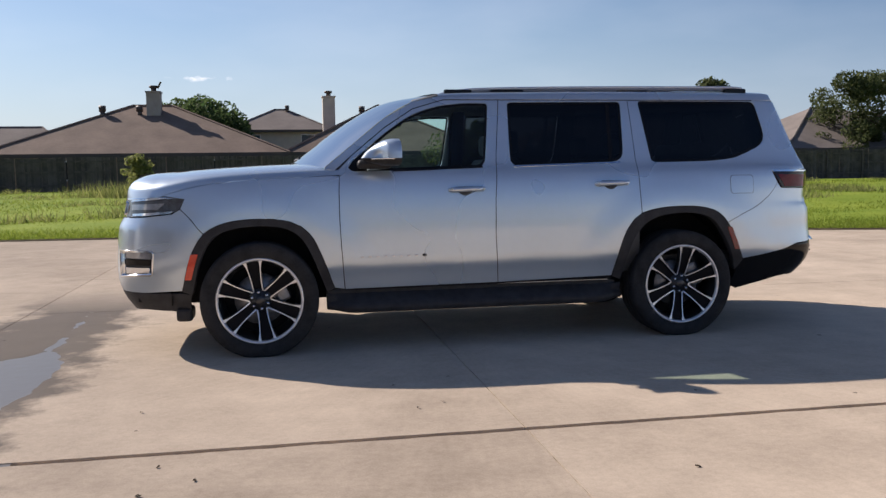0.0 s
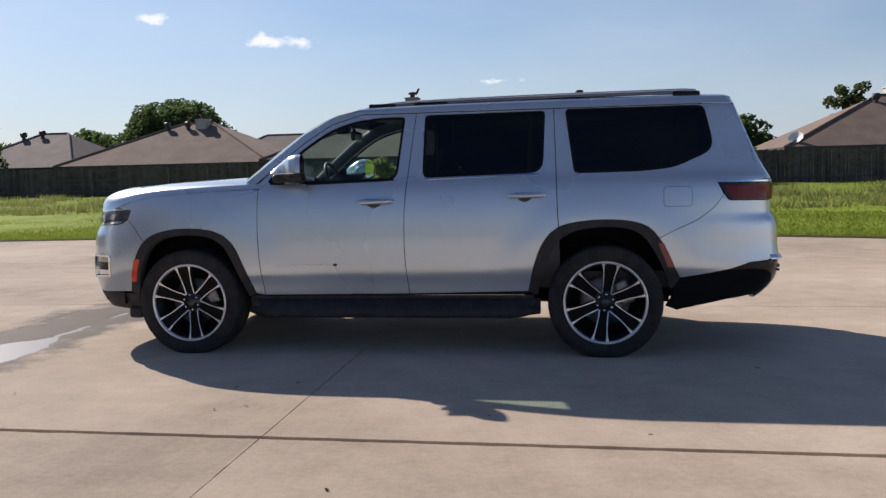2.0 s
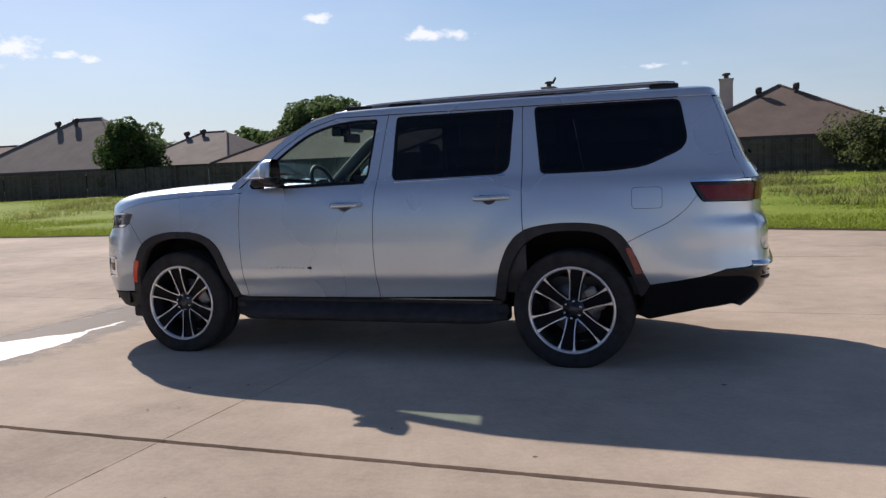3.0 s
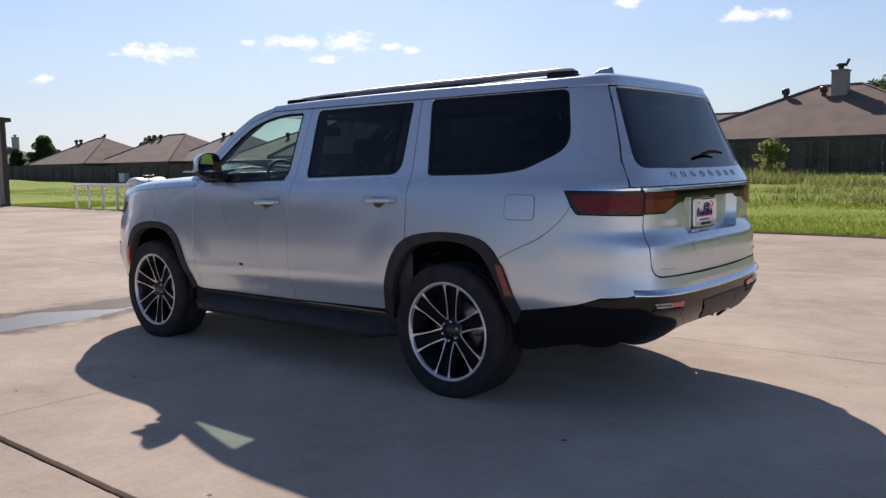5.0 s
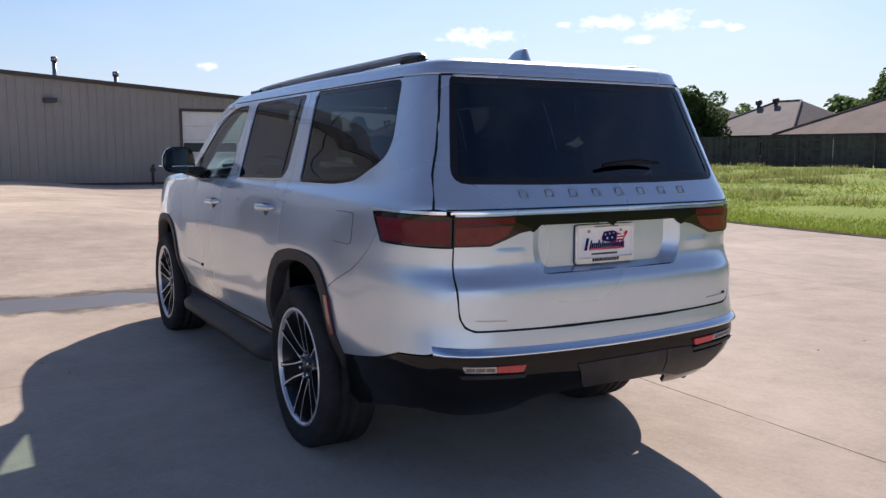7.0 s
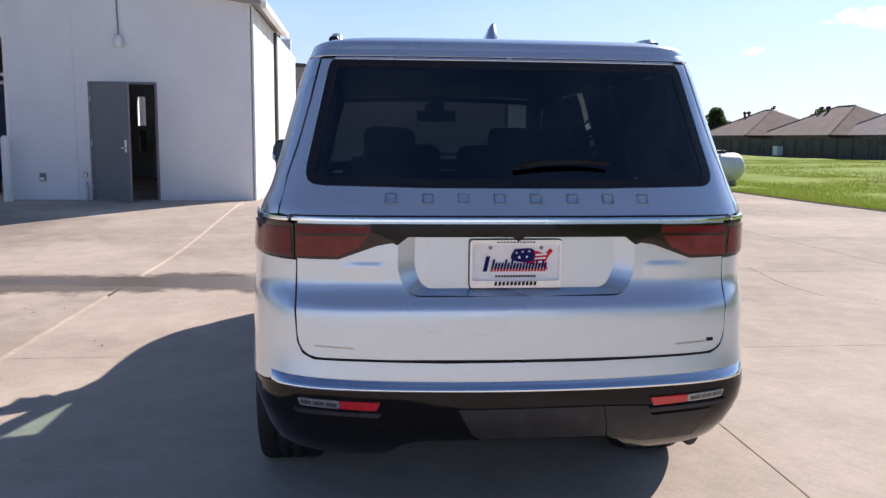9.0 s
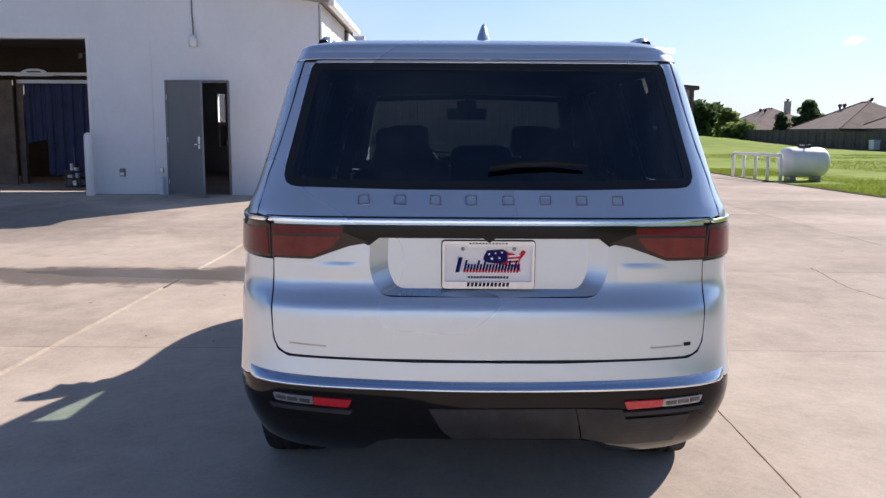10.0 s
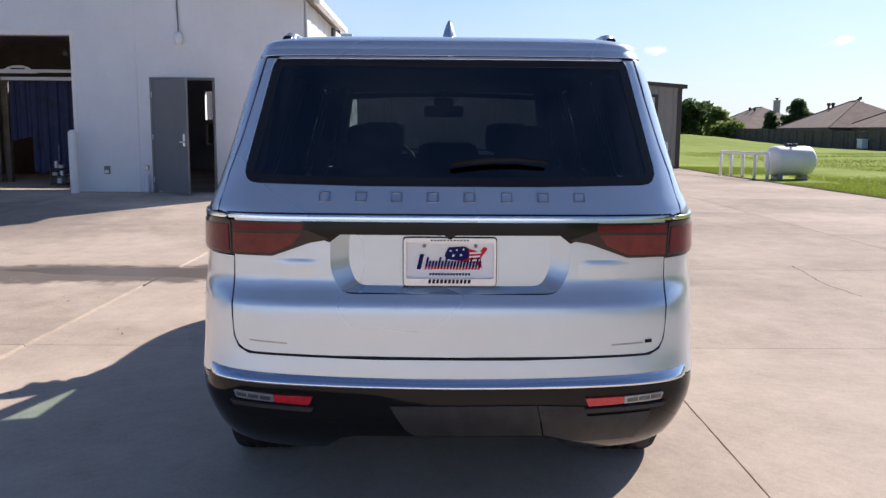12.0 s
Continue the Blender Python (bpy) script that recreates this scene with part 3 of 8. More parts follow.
POOL_MID = curve_fit([(-4.6, -3.46), (-3.0, -3.40), (-2.0, -3.30), (-1.0, -3.20), (-0.5, -3.10), (0.2, -3.12), (0.9, -3.14), (1.6, -3.2)])
POOL_HALF = curve_fit([(-5.2, -0.3), (-4.4, 0.16), (-3.0, 0.29), (-2.0, 0.35), (-1.2, 0.38), (-0.75, 0.26), (-0.4, 0.08), (0.2, 0.04), (0.8, 0.02), (1.2, -0.06), (2.2, -0.4)])


def basin(x, y):
    """How far a place lies inside the puddle's shore, in metres; the paving sinks a little there."""
    if not (-4.6 < x < -2.0 and -6.0 < y < 3.0):
        return -1.0
    return POOL_HALF(y) - abs(x - POOL_MID(y)) + 0.10 * noise.noise(Vector((x * 2.1, y * 2.1, 3))) + 0.06 * noise.noise(Vector((x * 6.0, y * 6.0, 8))) + 0.05 * noise.noise(Vector((x * 9.0, y * 2.6, 1))) + 0.02 * noise.noise(Vector((x * 17.0, y * 17.0, 1)))


def sink(x, y):
    return -0.03 * max(0.0, min(0.35, basin(x, y) + 0.10))


def spaced(lo, hi, fine_lo, fine_hi, step, grow=1.35):
    out = [fine_lo]
    while out[-1] < fine_hi:
        out.append(out[-1] + step)
    s = step
    while out[-1] < hi:
        s *= grow
        out.append(out[-1] + s)
    s = step
    low = [fine_lo]
    while low[-1] > lo:
        s *= grow
        low.append(low[-1] - s)
    return sorted(set(low[1:] + out))


def build_ground():
    xs = spaced(-2500, 2500, -142, 42, 1.0)
    ys = spaced(-2500, 2500, -22, 46, 1.0)
    rows = []
    for x in xs:
        row = []
        for y in ys:
            z = height(x, y) - 0.06
            inside = y > EDGE(max(-70, min(70, x)))
            bumps = 0.10 * noise.noise(Vector((x * 0.22, y * 0.22, 0))) + 0.05 * noise.noise(Vector((x * 0.7, y * 0.7, 3)))
            if inside:
                z += 0.045 + (0.06 + bumps) * smooth01(y - EDGE(max(-70, min(70, x))), 0.3, 5)
            elif y < EDGE(max(-70, min(70, x))) - 2.0:
                z -= 0.1
            row.append((x, y, z))
        rows.append(row)
    ob = grid_mesh("ground", rows, GRASS_GROUND)
    tagged(ob, "uneven green grass field beyond the pavement", "ground", kind="structure")


def build_pavement():
    """Concrete slabs between joints, on a dark bed."""
    jx = [-66, -59.3, -52.3, -45.4, -38.4, -31.5, -24.55, -17.6, -14.1, -10.66, -7.19, -3.72, -0.25, 6.7, 13.6, 20.5, 30, 45, 60]
    jy = [-28, -20, -11.5, -7.3, -2.94, 1.39, 5.9, 14.2]
    bed = []
    for x in [-66 + 0.8 * k for k in range(158)]:
        top = EDGE(x)
        lowest = -20.0 if x > -7.0 else -28
        bed.append([(x, y, height(x, y) - 0.028) for y in [lowest + (top - lowest) * k / 24 for k in range(25)]])
    pavement = tagged(grid_mesh("pavement", bed, JOINT), "sunlit pale concrete driveway with dark joints and damp marks", "pavement", kind="structure")
    rng = random.Random(4)
    for i in range(len(jx) - 1):
        for j in range(len(jy) - 1):
            x0, x1 = jx[i], jx[i + 1]
            y0, y1 = jy[j], jy[j + 1]
            if y0 > max(EDGE(x0), EDGE(x1)) or (y1 < -19 and x0 > -8):
                continue
            gy0 = 0.012 if jy[j] in (-2.94,) else 0.005
            gy1 = 0.012 if jy[j + 1] in (-2.94,) else 0.005
            nx = max(4, int((x1 - x0) / (0.07 if -8 < (x0 + x1) / 2 < 6 and -8 < (y0 + y1) / 2 < 3 else 0.35)))
            wet = x1 > -4.6 and x0 < -2.0 and y1 > -6.0 and y0 < 3.0
            ny = max(4, int((y1 - y0) / (0.045 if wet else 0.7)))
            nx = int((x1 - x0) / 0.045) if wet else nx
            verts, faces = [], []
            near = -8 < (x0 + x1) / 2 < 6

            def jag(u, k):
                return 0.004 * noise.noise(Vector((u * 5, k * 3.1, 7))) + 0.004 * noise.noise(Vector((u * 23, k, 2))) if near else 0

            ys = [y0 + gy0 + (y1 - y0 - gy0 - gy1) * b / ny for b in range(ny + 1)]
            worn = y1 == -2.94
            if worn:
                # the lip along this joint is worn to a slope
                ys.insert(ny, ys[ny] - 0.024)
                ny += 1
            for a in range(nx + 1):
                for b in range(ny + 1):
                    x = x0 + 0.0034 + (x1 - x0 - 0.0068) * a / nx
                    y = ys[b]
                    if b in (0, ny) or (worn and b == ny - 1):
                        y += jag(x + (0.4 if worn and b == ny - 1 else 0), y0 if b == 0 else y1) * (2 if worn and b == ny - 1 else 1)
                    if a in (0, nx):
                        x += 0.7 * jag(y, x0 if a == 0 else x1)
                    y = min(y - 0.010 * (x + 0.25) * (1 - smooth01(abs(x), 12, 30)), EDGE(x))
                    verts.append((x, y, height(x, y) + sink(x, y) - (0.018 if worn and b == ny else 0)))
            for a in range(nx):
                for b in range(ny):
                    q = (a * (ny + 1) + b, (a + 1) * (ny + 1) + b, (a + 1) * (ny + 1) + b + 1, a * (ny + 1) + b + 1)
                    if (Vector(verts[q[2]]) - Vector(verts[q[1]])).length + (Vector(verts[q[3]]) - Vector(verts[q[0]])).length > 1e-4:
                        faces.append(q)
            ring = [a * (ny + 1) for a in range(nx + 1)] + [nx * (ny + 1) + b for b in range(1, ny + 1)] + [a * (ny + 1) + ny for a in range(nx - 1, -1, -1)] + [b for b in range(ny - 1, 0, -1)]
            low = {}
            for k in ring:
                low[k] = len(verts)
                v = verts[k]
                verts.append((v[0], v[1], v[2] - 0.05))
            for k in range(len(ring)):
                a, b = ring[k], ring[(k + 1) % len(ring)]
                faces.append((a, low[a], low[b], b))
            put("slab", mesh_data("slab", verts, faces, CONCRETE, False), pavement)


def build_lot():
    """Unseen asphalt beyond the driveway, added to set the tone that the doors reflect."""
    rows = [[(x, y, height(x, y) - 0.012) for y in [-54 + 33.99 * k / 12 for k in range(13)]] for x in [-7.18 + 1.5 * k for k in range(48)]]
    tagged(grid_mesh("road", rows, ASPHALT), "grey asphalt ground added out of view for the door reflections", "road", kind="structure")


def build_puddle():
    """A shallow film of water beside the joint ahead of the vehicle."""
    rows = [[(x, y, -0.0032) for y in [-5.4 + 0.4 * k for k in range(20)]] for x in (-3.705, -3.5, -3.2, -2.9, -2.6)]
    m = bpy.data.materials.new("water")
    m.use_nodes = True
    b = m.node_tree.nodes["Principled BSDF"]
    b.inputs["Base Color"].default_value = (0.12, 0.10, 0.08, 1)
    b.inputs["Roughness"].default_value = 0.31
    b.inputs["Specular IOR Level"].default_value = 0.62
    coord = m.node_tree.nodes.new("ShaderNodeTexCoord")
    n = node(m.node_tree, "ShaderNodeTexNoise", Scale=9.0, Detail=4.0)
    m.node_tree.links.new(coord.outputs["Object"], n.inputs["Vector"])
    bp = node(m.node_tree, "ShaderNodeBump", Strength=0.16, Distance=0.01)
    m.node_tree.links.new(n.outputs["Fac"], bp.inputs["Height"])
    m.node_tree.links.new(bp.outputs[0], b.inputs["Normal"])
    tagged(grid_mesh("water", rows, m), "shallow puddle of water along a concrete joint", "puddle", kind="structure")


# ---- buildings ----
def solid(name, boxes, mat, parent=None, label="", bevel=0.0):
    bm = bmesh.new()
    for lo, hi in boxes:
        add_box(bm, lo, hi, bevel)
    return from_bm(name, bm, mat, parent, label)


def ribbed_wall(name, p0, p1, z0, z1a, z1b, mat, parent, pitch=0.3, rib=0.03, holes=()):
    """A metal wall from p0 to p1 with raised ribs; its top runs from z1a to z1b; holes are (u0, u1, w0, w1) along the wall and up."""
    p0, p1 = Vector((*p0, 0)), Vector((*p1, 0))
    length = (p1 - p0).length
    d = (p1 - p0) / length
    out = Vector((d.y, -d.x, 0))
    cuts = [0.0]
    u = 0.0
    while u < length - pitch:
        cuts += [u + pitch * 0.72, u + pitch * 0.78, u + pitch * 0.92, u + pitch * 0.98]
        u += pitch
    cuts.append(length)
    extra = [v for h in holes for v in h[:2]]
    cuts = sorted(set(cuts + extra))
    verts, faces = [], []

    shared = {}

    def off(u):
        f = (u % pitch) / pitch
        return rib if 0.775 < f < 0.925 else 0.0

    def quad(u0, u1, lo0, lo1, hi0, hi1):
        a, b = p0 + d * u0 + out * off(u0), p0 + d * u1 + out * off(u1)
        ids = []
        for p in ((a.x, a.y, lo0), (b.x, b.y, lo1), (b.x, b.y, hi1), (a.x, a.y, hi0)):
            key = tuple(round(q, 4) for q in p)
            if key not in shared:
                shared[key] = len(verts)
                verts.append(p)
            ids.append(shared[key])
        faces.append(tuple(ids))

    for u0, u1 in zip(cuts, cuts[1:]):
        if u1 - u0 < 1e-6:
            continue
        t0, t1 = z1a + (z1b - z1a) * u0 / length, z1a + (z1b - z1a) * u1 / length
        mid = (u0 + u1) / 2
        gaps = sorted((h[2], h[3]) for h in holes if h[0] <= mid <= h[1])
        z = z0
        for g0, g1 in gaps:
            if g0 > z + 0.01:
                quad(u0, u1, z, z, g0, g0)
            z = g1
        quad(u0, u1, z, z, t0, t1)
    ob = put(name, mesh_data(name, verts, faces, mat, False), parent)
    mod = ob.modifiers.new("thick", "SOLIDIFY")
    mod.thickness = 0.06
    return ob


def build_workshop():
    """White painted workshop: end wall with a roller opening and a service door, long side wall, low roof."""
    X, Y0, Z = -11.6, -2.68, 0.22
    shop = thing("workshop_building", "pale painted workshop with open bay and grey service door", "building")
    top = 5.0
    dy0, dy1, dz = -5.83, -4.52, 2.56
    g0, g1, gz = -13.0, -7.36, 3.45
    t = 0.22
    one("wall", sheet([(-22, Z - 0.3), (-22, top), (Y0, top), (Y0, Z - 0.3), (dy1, Z - 0.3), (dy1, dz), (dy0, dz), (dy0, Z - 0.3), (g1, Z - 0.3), (g1, gz), (g0, gz), (g0, Z - 0.3)], [],
                      lambda y, z: (X, y, z), Vector((-40, -10, 2)), step=50, depth=t, gap=0.0), STUCCO, shop, "pale grey painted front wall")
    ribbed_wall("side_wall", (-22.0, Y0 - 0.02), (X, Y0 - 0.02), 0.0, 4.05, 4.05, STUCCO, shop, 0.9, 0.02)
    solid("back_wall", [((-22.2, -22, -0.2), (-22, -7.56, 4.6)), ((-22.2, -7.32, -0.2), (-22, Y0 - 0.1, 4.6)), ((-22.2, -7.56, -0.2), (-22, -7.32, 1.05)), ((-22.2, -7.56, 1.72), (-22, -7.32, 1.85)), ((-22.2, -7.56, 2.75), (-22, -7.32, 4.6))], STUCCO, shop)
    solid("far_wall", [((-22, -22.2, -0.2), (X, -22, 4.6))], STUCCO, shop)
    # gable roof: low pitch falling to the side eave
    bm = bmesh.new()
    prof = [(Y0 + 0.22, 4.06), (-12.0, 5.3), (-22.3, 4.1)]
    for x0, x1 in ((-16.5, X + 0.25),):
        a = [bm.verts.new((x0, y, z)) for y, z in prof] + [bm.verts.new((x0, y, z + 0.16)) for y, z in prof[::-1]]
        b = [bm.verts.new((x1, y, z)) for y, z in prof] + [bm.verts.new((x1, y, z + 0.16)) for y, z in prof[::-1]]
        bm.faces.new(a), bm.faces.new(b[::-1])
        for i in range(6):
            bm.faces.new((a[i], b[i], b[(i + 1) % 6], a[(i + 1) % 6]))
    bmesh.ops.recalc_face_normals(bm, faces=bm.faces[:])
    from_bm("roof", bm, METAL_WALL, shop, "low metal roof with a narrow eave")
    solid("rear_roof", [((-22.3, -22.2, 3.86), (-16.5, Y0 - 0.02, 3.98))], METAL_WALL, shop, "flat lower roof at the back")
    solid("gutter", [((-16.5, Y0 + 0.20, 3.99), (X + 0.2, Y0 + 0.32, 4.13))], WHITE_PAINT, shop, "pale eave gutter", 0.02)
    solid("downpipe", [((-15.75, Y0, 0.1), (-15.4, Y0 + 0.10, 4.0))], METAL_TRIM, shop, "dark brown corner trim", 0.01)
    # wall seams and plinth
    solid("wall_seam", [((X - 0.01, -6.10, Z), (X + 0.014, -6.075, top))], STUCCO, shop)
    solid("plinth", [((X, -7.34, Z - 0.2), (X + 0.02, dy0 - 0.06, Z + 0.035))], JOINT, shop)
    # door frame and a leaf standing a little open
    solid("door_frame", [((X - 0.2, dy0, Z - 0.2), (X + 0.015, dy0 + 0.05, dz)), ((X - 0.2, dy1 - 0.05, Z - 0.2), (X + 0.015, dy1, dz)), ((X - 0.2, dy0 + 0.05, dz - 0.05), (X + 0.015, dy1 - 0.05, dz))], DOOR_GREY, shop, "dark grey steel frame", 0.006)
    leaf = new("service_door")
    leaf.parent = shop
    leaf.matrix_basis = pose(X + 0.02, dy0 + 0.055, Z, 0, 0, -40)
    leaf["label"] = "grey steel door standing ajar"
    solid("door_leaf", [((-0.045, 0.0, 0.03), (0.0, 1.16, dz - Z - 0.06))], DOOR_GREY, leaf, "", 0.004)
    solid("door_handle", [((0.0, 1.04, 0.98), (0.02, 1.11, 1.22)), ((0.02, 0.98, 1.05), (0.06, 1.10, 1.08))], CHROME, leaf, "steel lever handle", 0.004)
    for h in (0.25, 1.1, 1.95):
        solid("hinge", [((-0.01, -0.02, h), (0.02, 0.02, h + 0.1))], CHROME, leaf)
    solid("kick_strip", [((0.0, 0.02, 0.03), (0.006, 1.14, 0.07))], CHROME, leaf)
    # opening lining and raised sectional door
    solid("bay_lining", [((X - 0.24, g1 - 0.02, Z - 0.2), (X + 0.01, g1 + 0.06, gz)), ((X - 0.24, g0, gz - 0.08), (X + 0.01, g1 - 0.02, gz + 0.02))], WHITE_PAINT, shop, "white edge trim round the bay", 0.004)
    solid("bay_track", [((X - 6, g1 - 0.3, 3.0), (X - 0.3, g1 - 0.22, 3.1))], SHOP_DARK, shop)
    solid("shop_floor", [((-22, -22, 0.0), (X - 0.02, Y0 - 0.1, Z + 0.02))], SHOP_DARK, shop, "dark brown workshop floor")
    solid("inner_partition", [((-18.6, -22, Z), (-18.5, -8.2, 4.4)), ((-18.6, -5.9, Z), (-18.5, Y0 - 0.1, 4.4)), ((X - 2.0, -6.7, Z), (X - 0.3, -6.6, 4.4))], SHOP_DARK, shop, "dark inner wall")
    # things by the wall
    bollard = thing("bollard", "white painted steel bollard beside the open bay", "bollard")
    v, f = lathe([(0.085, Z - 0.3), (0.085, 1.42), (0.075, 1.47), (0.04, 1.50), (0.0, 1.505)], 20, "z")
    put("post", mesh_data("post", [(a + X + 0.32, b - 7.29, c) for a, b, c in v], f, WHITE_PAINT), bollard)
    lamp = thing("wall_lamp", "grey wall lamp on a thin conduit", "lamp")
    v, f = lathe([(0.0, 3.20), (0.07, 3.205), (0.085, 3.26), (0.08, 3.36), (0.05, 3.44), (0.0, 3.45)], 16, "z")
    put("lamp_body", mesh_data("lamp_body", [(a + X + 0.085, b - 5.2, c) for a, b, c in v], f, STUCCO), lamp)
    bm = bmesh.new()
    add_tube(bm, [(X + 0.05, -5.2, 3.43), (X + 0.03, -5.205, 3.6), (X + 0.02, -5.22, 3.85), (X + 0.02, -5.22, 5.3)], 0.014, 8)
    from_bm("conduit", bm, DOOR_GREY, lamp, "thin grey conduit", True)
    outlet = thing("outlet_box", "small dark outlet box low on the wall", "outlet")
    solid("box", [((X, -6.80, 0.62), (X + 0.05, -6.69, 0.78))], DOOR_GREY, outlet, "", 0.008)
    solid("cover", [((X + 0.05, -6.785, 0.64), (X + 0.06, -6.705, 0.70))], WHITE_PAINT, outlet, "", 0.003)
    pipe = thing("wall_pipe", "short pale pipe stub beside the service door", "pipe")
    bm = bmesh.new()
    add_tube(bm, [(X + 0.07, -5.93, Z - 0.1), (X + 0.07, -5.93, 0.62)], 0.05, 12)
    from_bm("stub", bm, STUCCO, pipe, "", True)
    solid("tap", [((X + 0.0, -5.97, 0.70), (X + 0.06, -5.90, 0.80))], STEEL, pipe, "", 0.01)
    # inside the bay
    curtain = thing("strip_curtain", "hanging blue plastic strip curtain inside the bay", "curtain")
    solid("rail", [((-14.86, -10.4, 2.66), (-14.74, -7.45, 2.74))], STEEL, curtain)
    for k in range(22):
        y = -10.25 + 0.125 * k
        low = 1.24 + 0.03 * ((k * 5) % 4) if k < 4 else 0.44 + 0.025 * ((k * 7) % 5)
        rows = [[(-14.80 - 0.03 * math.sin(math.pi * j / 4) * (1 if k % 2 else 0.4) - 0.012 * (k % 2), y + 0.135 * j / 4, low + (2.70 - low) * i / 3) for j in range(5)] for i in range(4)]
        grid_mesh("strip", rows, CURTAIN_BLUE, curtain)
    solid("bay_partition", [((-14.62, -14.5, Z), (-14.56, -10.42, 2.72))], PARTITION, shop, "brown board partition inside the bay")
    solid("partition_post", [((-14.88, -10.42, Z), (-14.74, -10.27, 2.72))], PARTITION, shop, "", 0.006)
    solid("bay_beam", [((-13.86, -14.5, 2.78), (-13.80, -7.40, 2.85))], WHITE_PAINT, shop, "pale beam across the bay", 0.006)
    sign = thing("hanging_sign", "white hanging plate with dark unreadable script", "sign")
    line = [(-0.44, 0.0), (0.44, 0.0), (0.44, 0.05), (0.32, 0.075), (0.24, 0.13), (0.10, 0.17), (-0.10, 0.17), (-0.24, 0.13), (-0.32, 0.075), (-0.44, 0.05)]
    one("plate", sheet(rounded([(-9.5 + u, 2.76 + w) for u, w in line], 0.02), [], lambda y, z: (-13.76, y, z), Vector((-20, -9.5, 2.8)), step=1.0, depth=0.025, gap=0.0), WHITE_PAINT, sign)
    solid("script_bar", [((-13.76, -9.66, 2.845), (-13.752, -9.34, 2.872))], PLATE_DARK, sign)
    cart = thing("tool_cart", "small dark tool cart with pale odds and ends", "cart")
    solid("frame", [((-13.98, -8.86, 0.26), (-13.62, -8.50, 0.29)), ((-13.98, -8.86, 0.44), (-13.62, -8.50, 0.465)), ((-13.98, -8.86, 0.61), (-13.62, -8.50, 0.635)), ((-13.97, -8.85, Z), (-13.945, -8.825, 0.66)), ((-13.655, -8.535, Z), (-13.63, -8.51, 0.66)),
                    ((-13.97, -8.535, Z), (-13.945, -8.51, 0.66)), ((-13.655, -8.85, Z), (-13.63, -8.825, 0.66))], TRIM_DARK, cart, "", 0.004)
    for y, w, z0, z1 in ((-8.66, 0.10, 0.29, 0.41), (-8.76, 0.12, 0.465, 0.54), (-8.60, 0.07, 0.465, 0.58), (-8.72, 0.06, 0.635, 0.80), (-8.62, 0.09, 0.635, 0.71)):
        solid("bottle", [((-13.74, y - w / 2, z0), (-13.65, y + w / 2, z1))], WHITE_PAINT, cart, "pale plastic bottle", 0.015)
    bm = bmesh.new()
    add_tube(bm, [(-13.8, -8.70, 0.63), (-13.8, -8.70, 1.18)], 0.008, 6)
    from_bm("rod", bm, STEEL, cart, "thin upright rod", True)
    # dark-tinted pane added to dim the daylight in the lower rear opening
    solid("rear_pane", [((-22.11, -7.56, 1.05), (-22.10, -7.32, 1.72))], DIMMING_GLASS, shop)


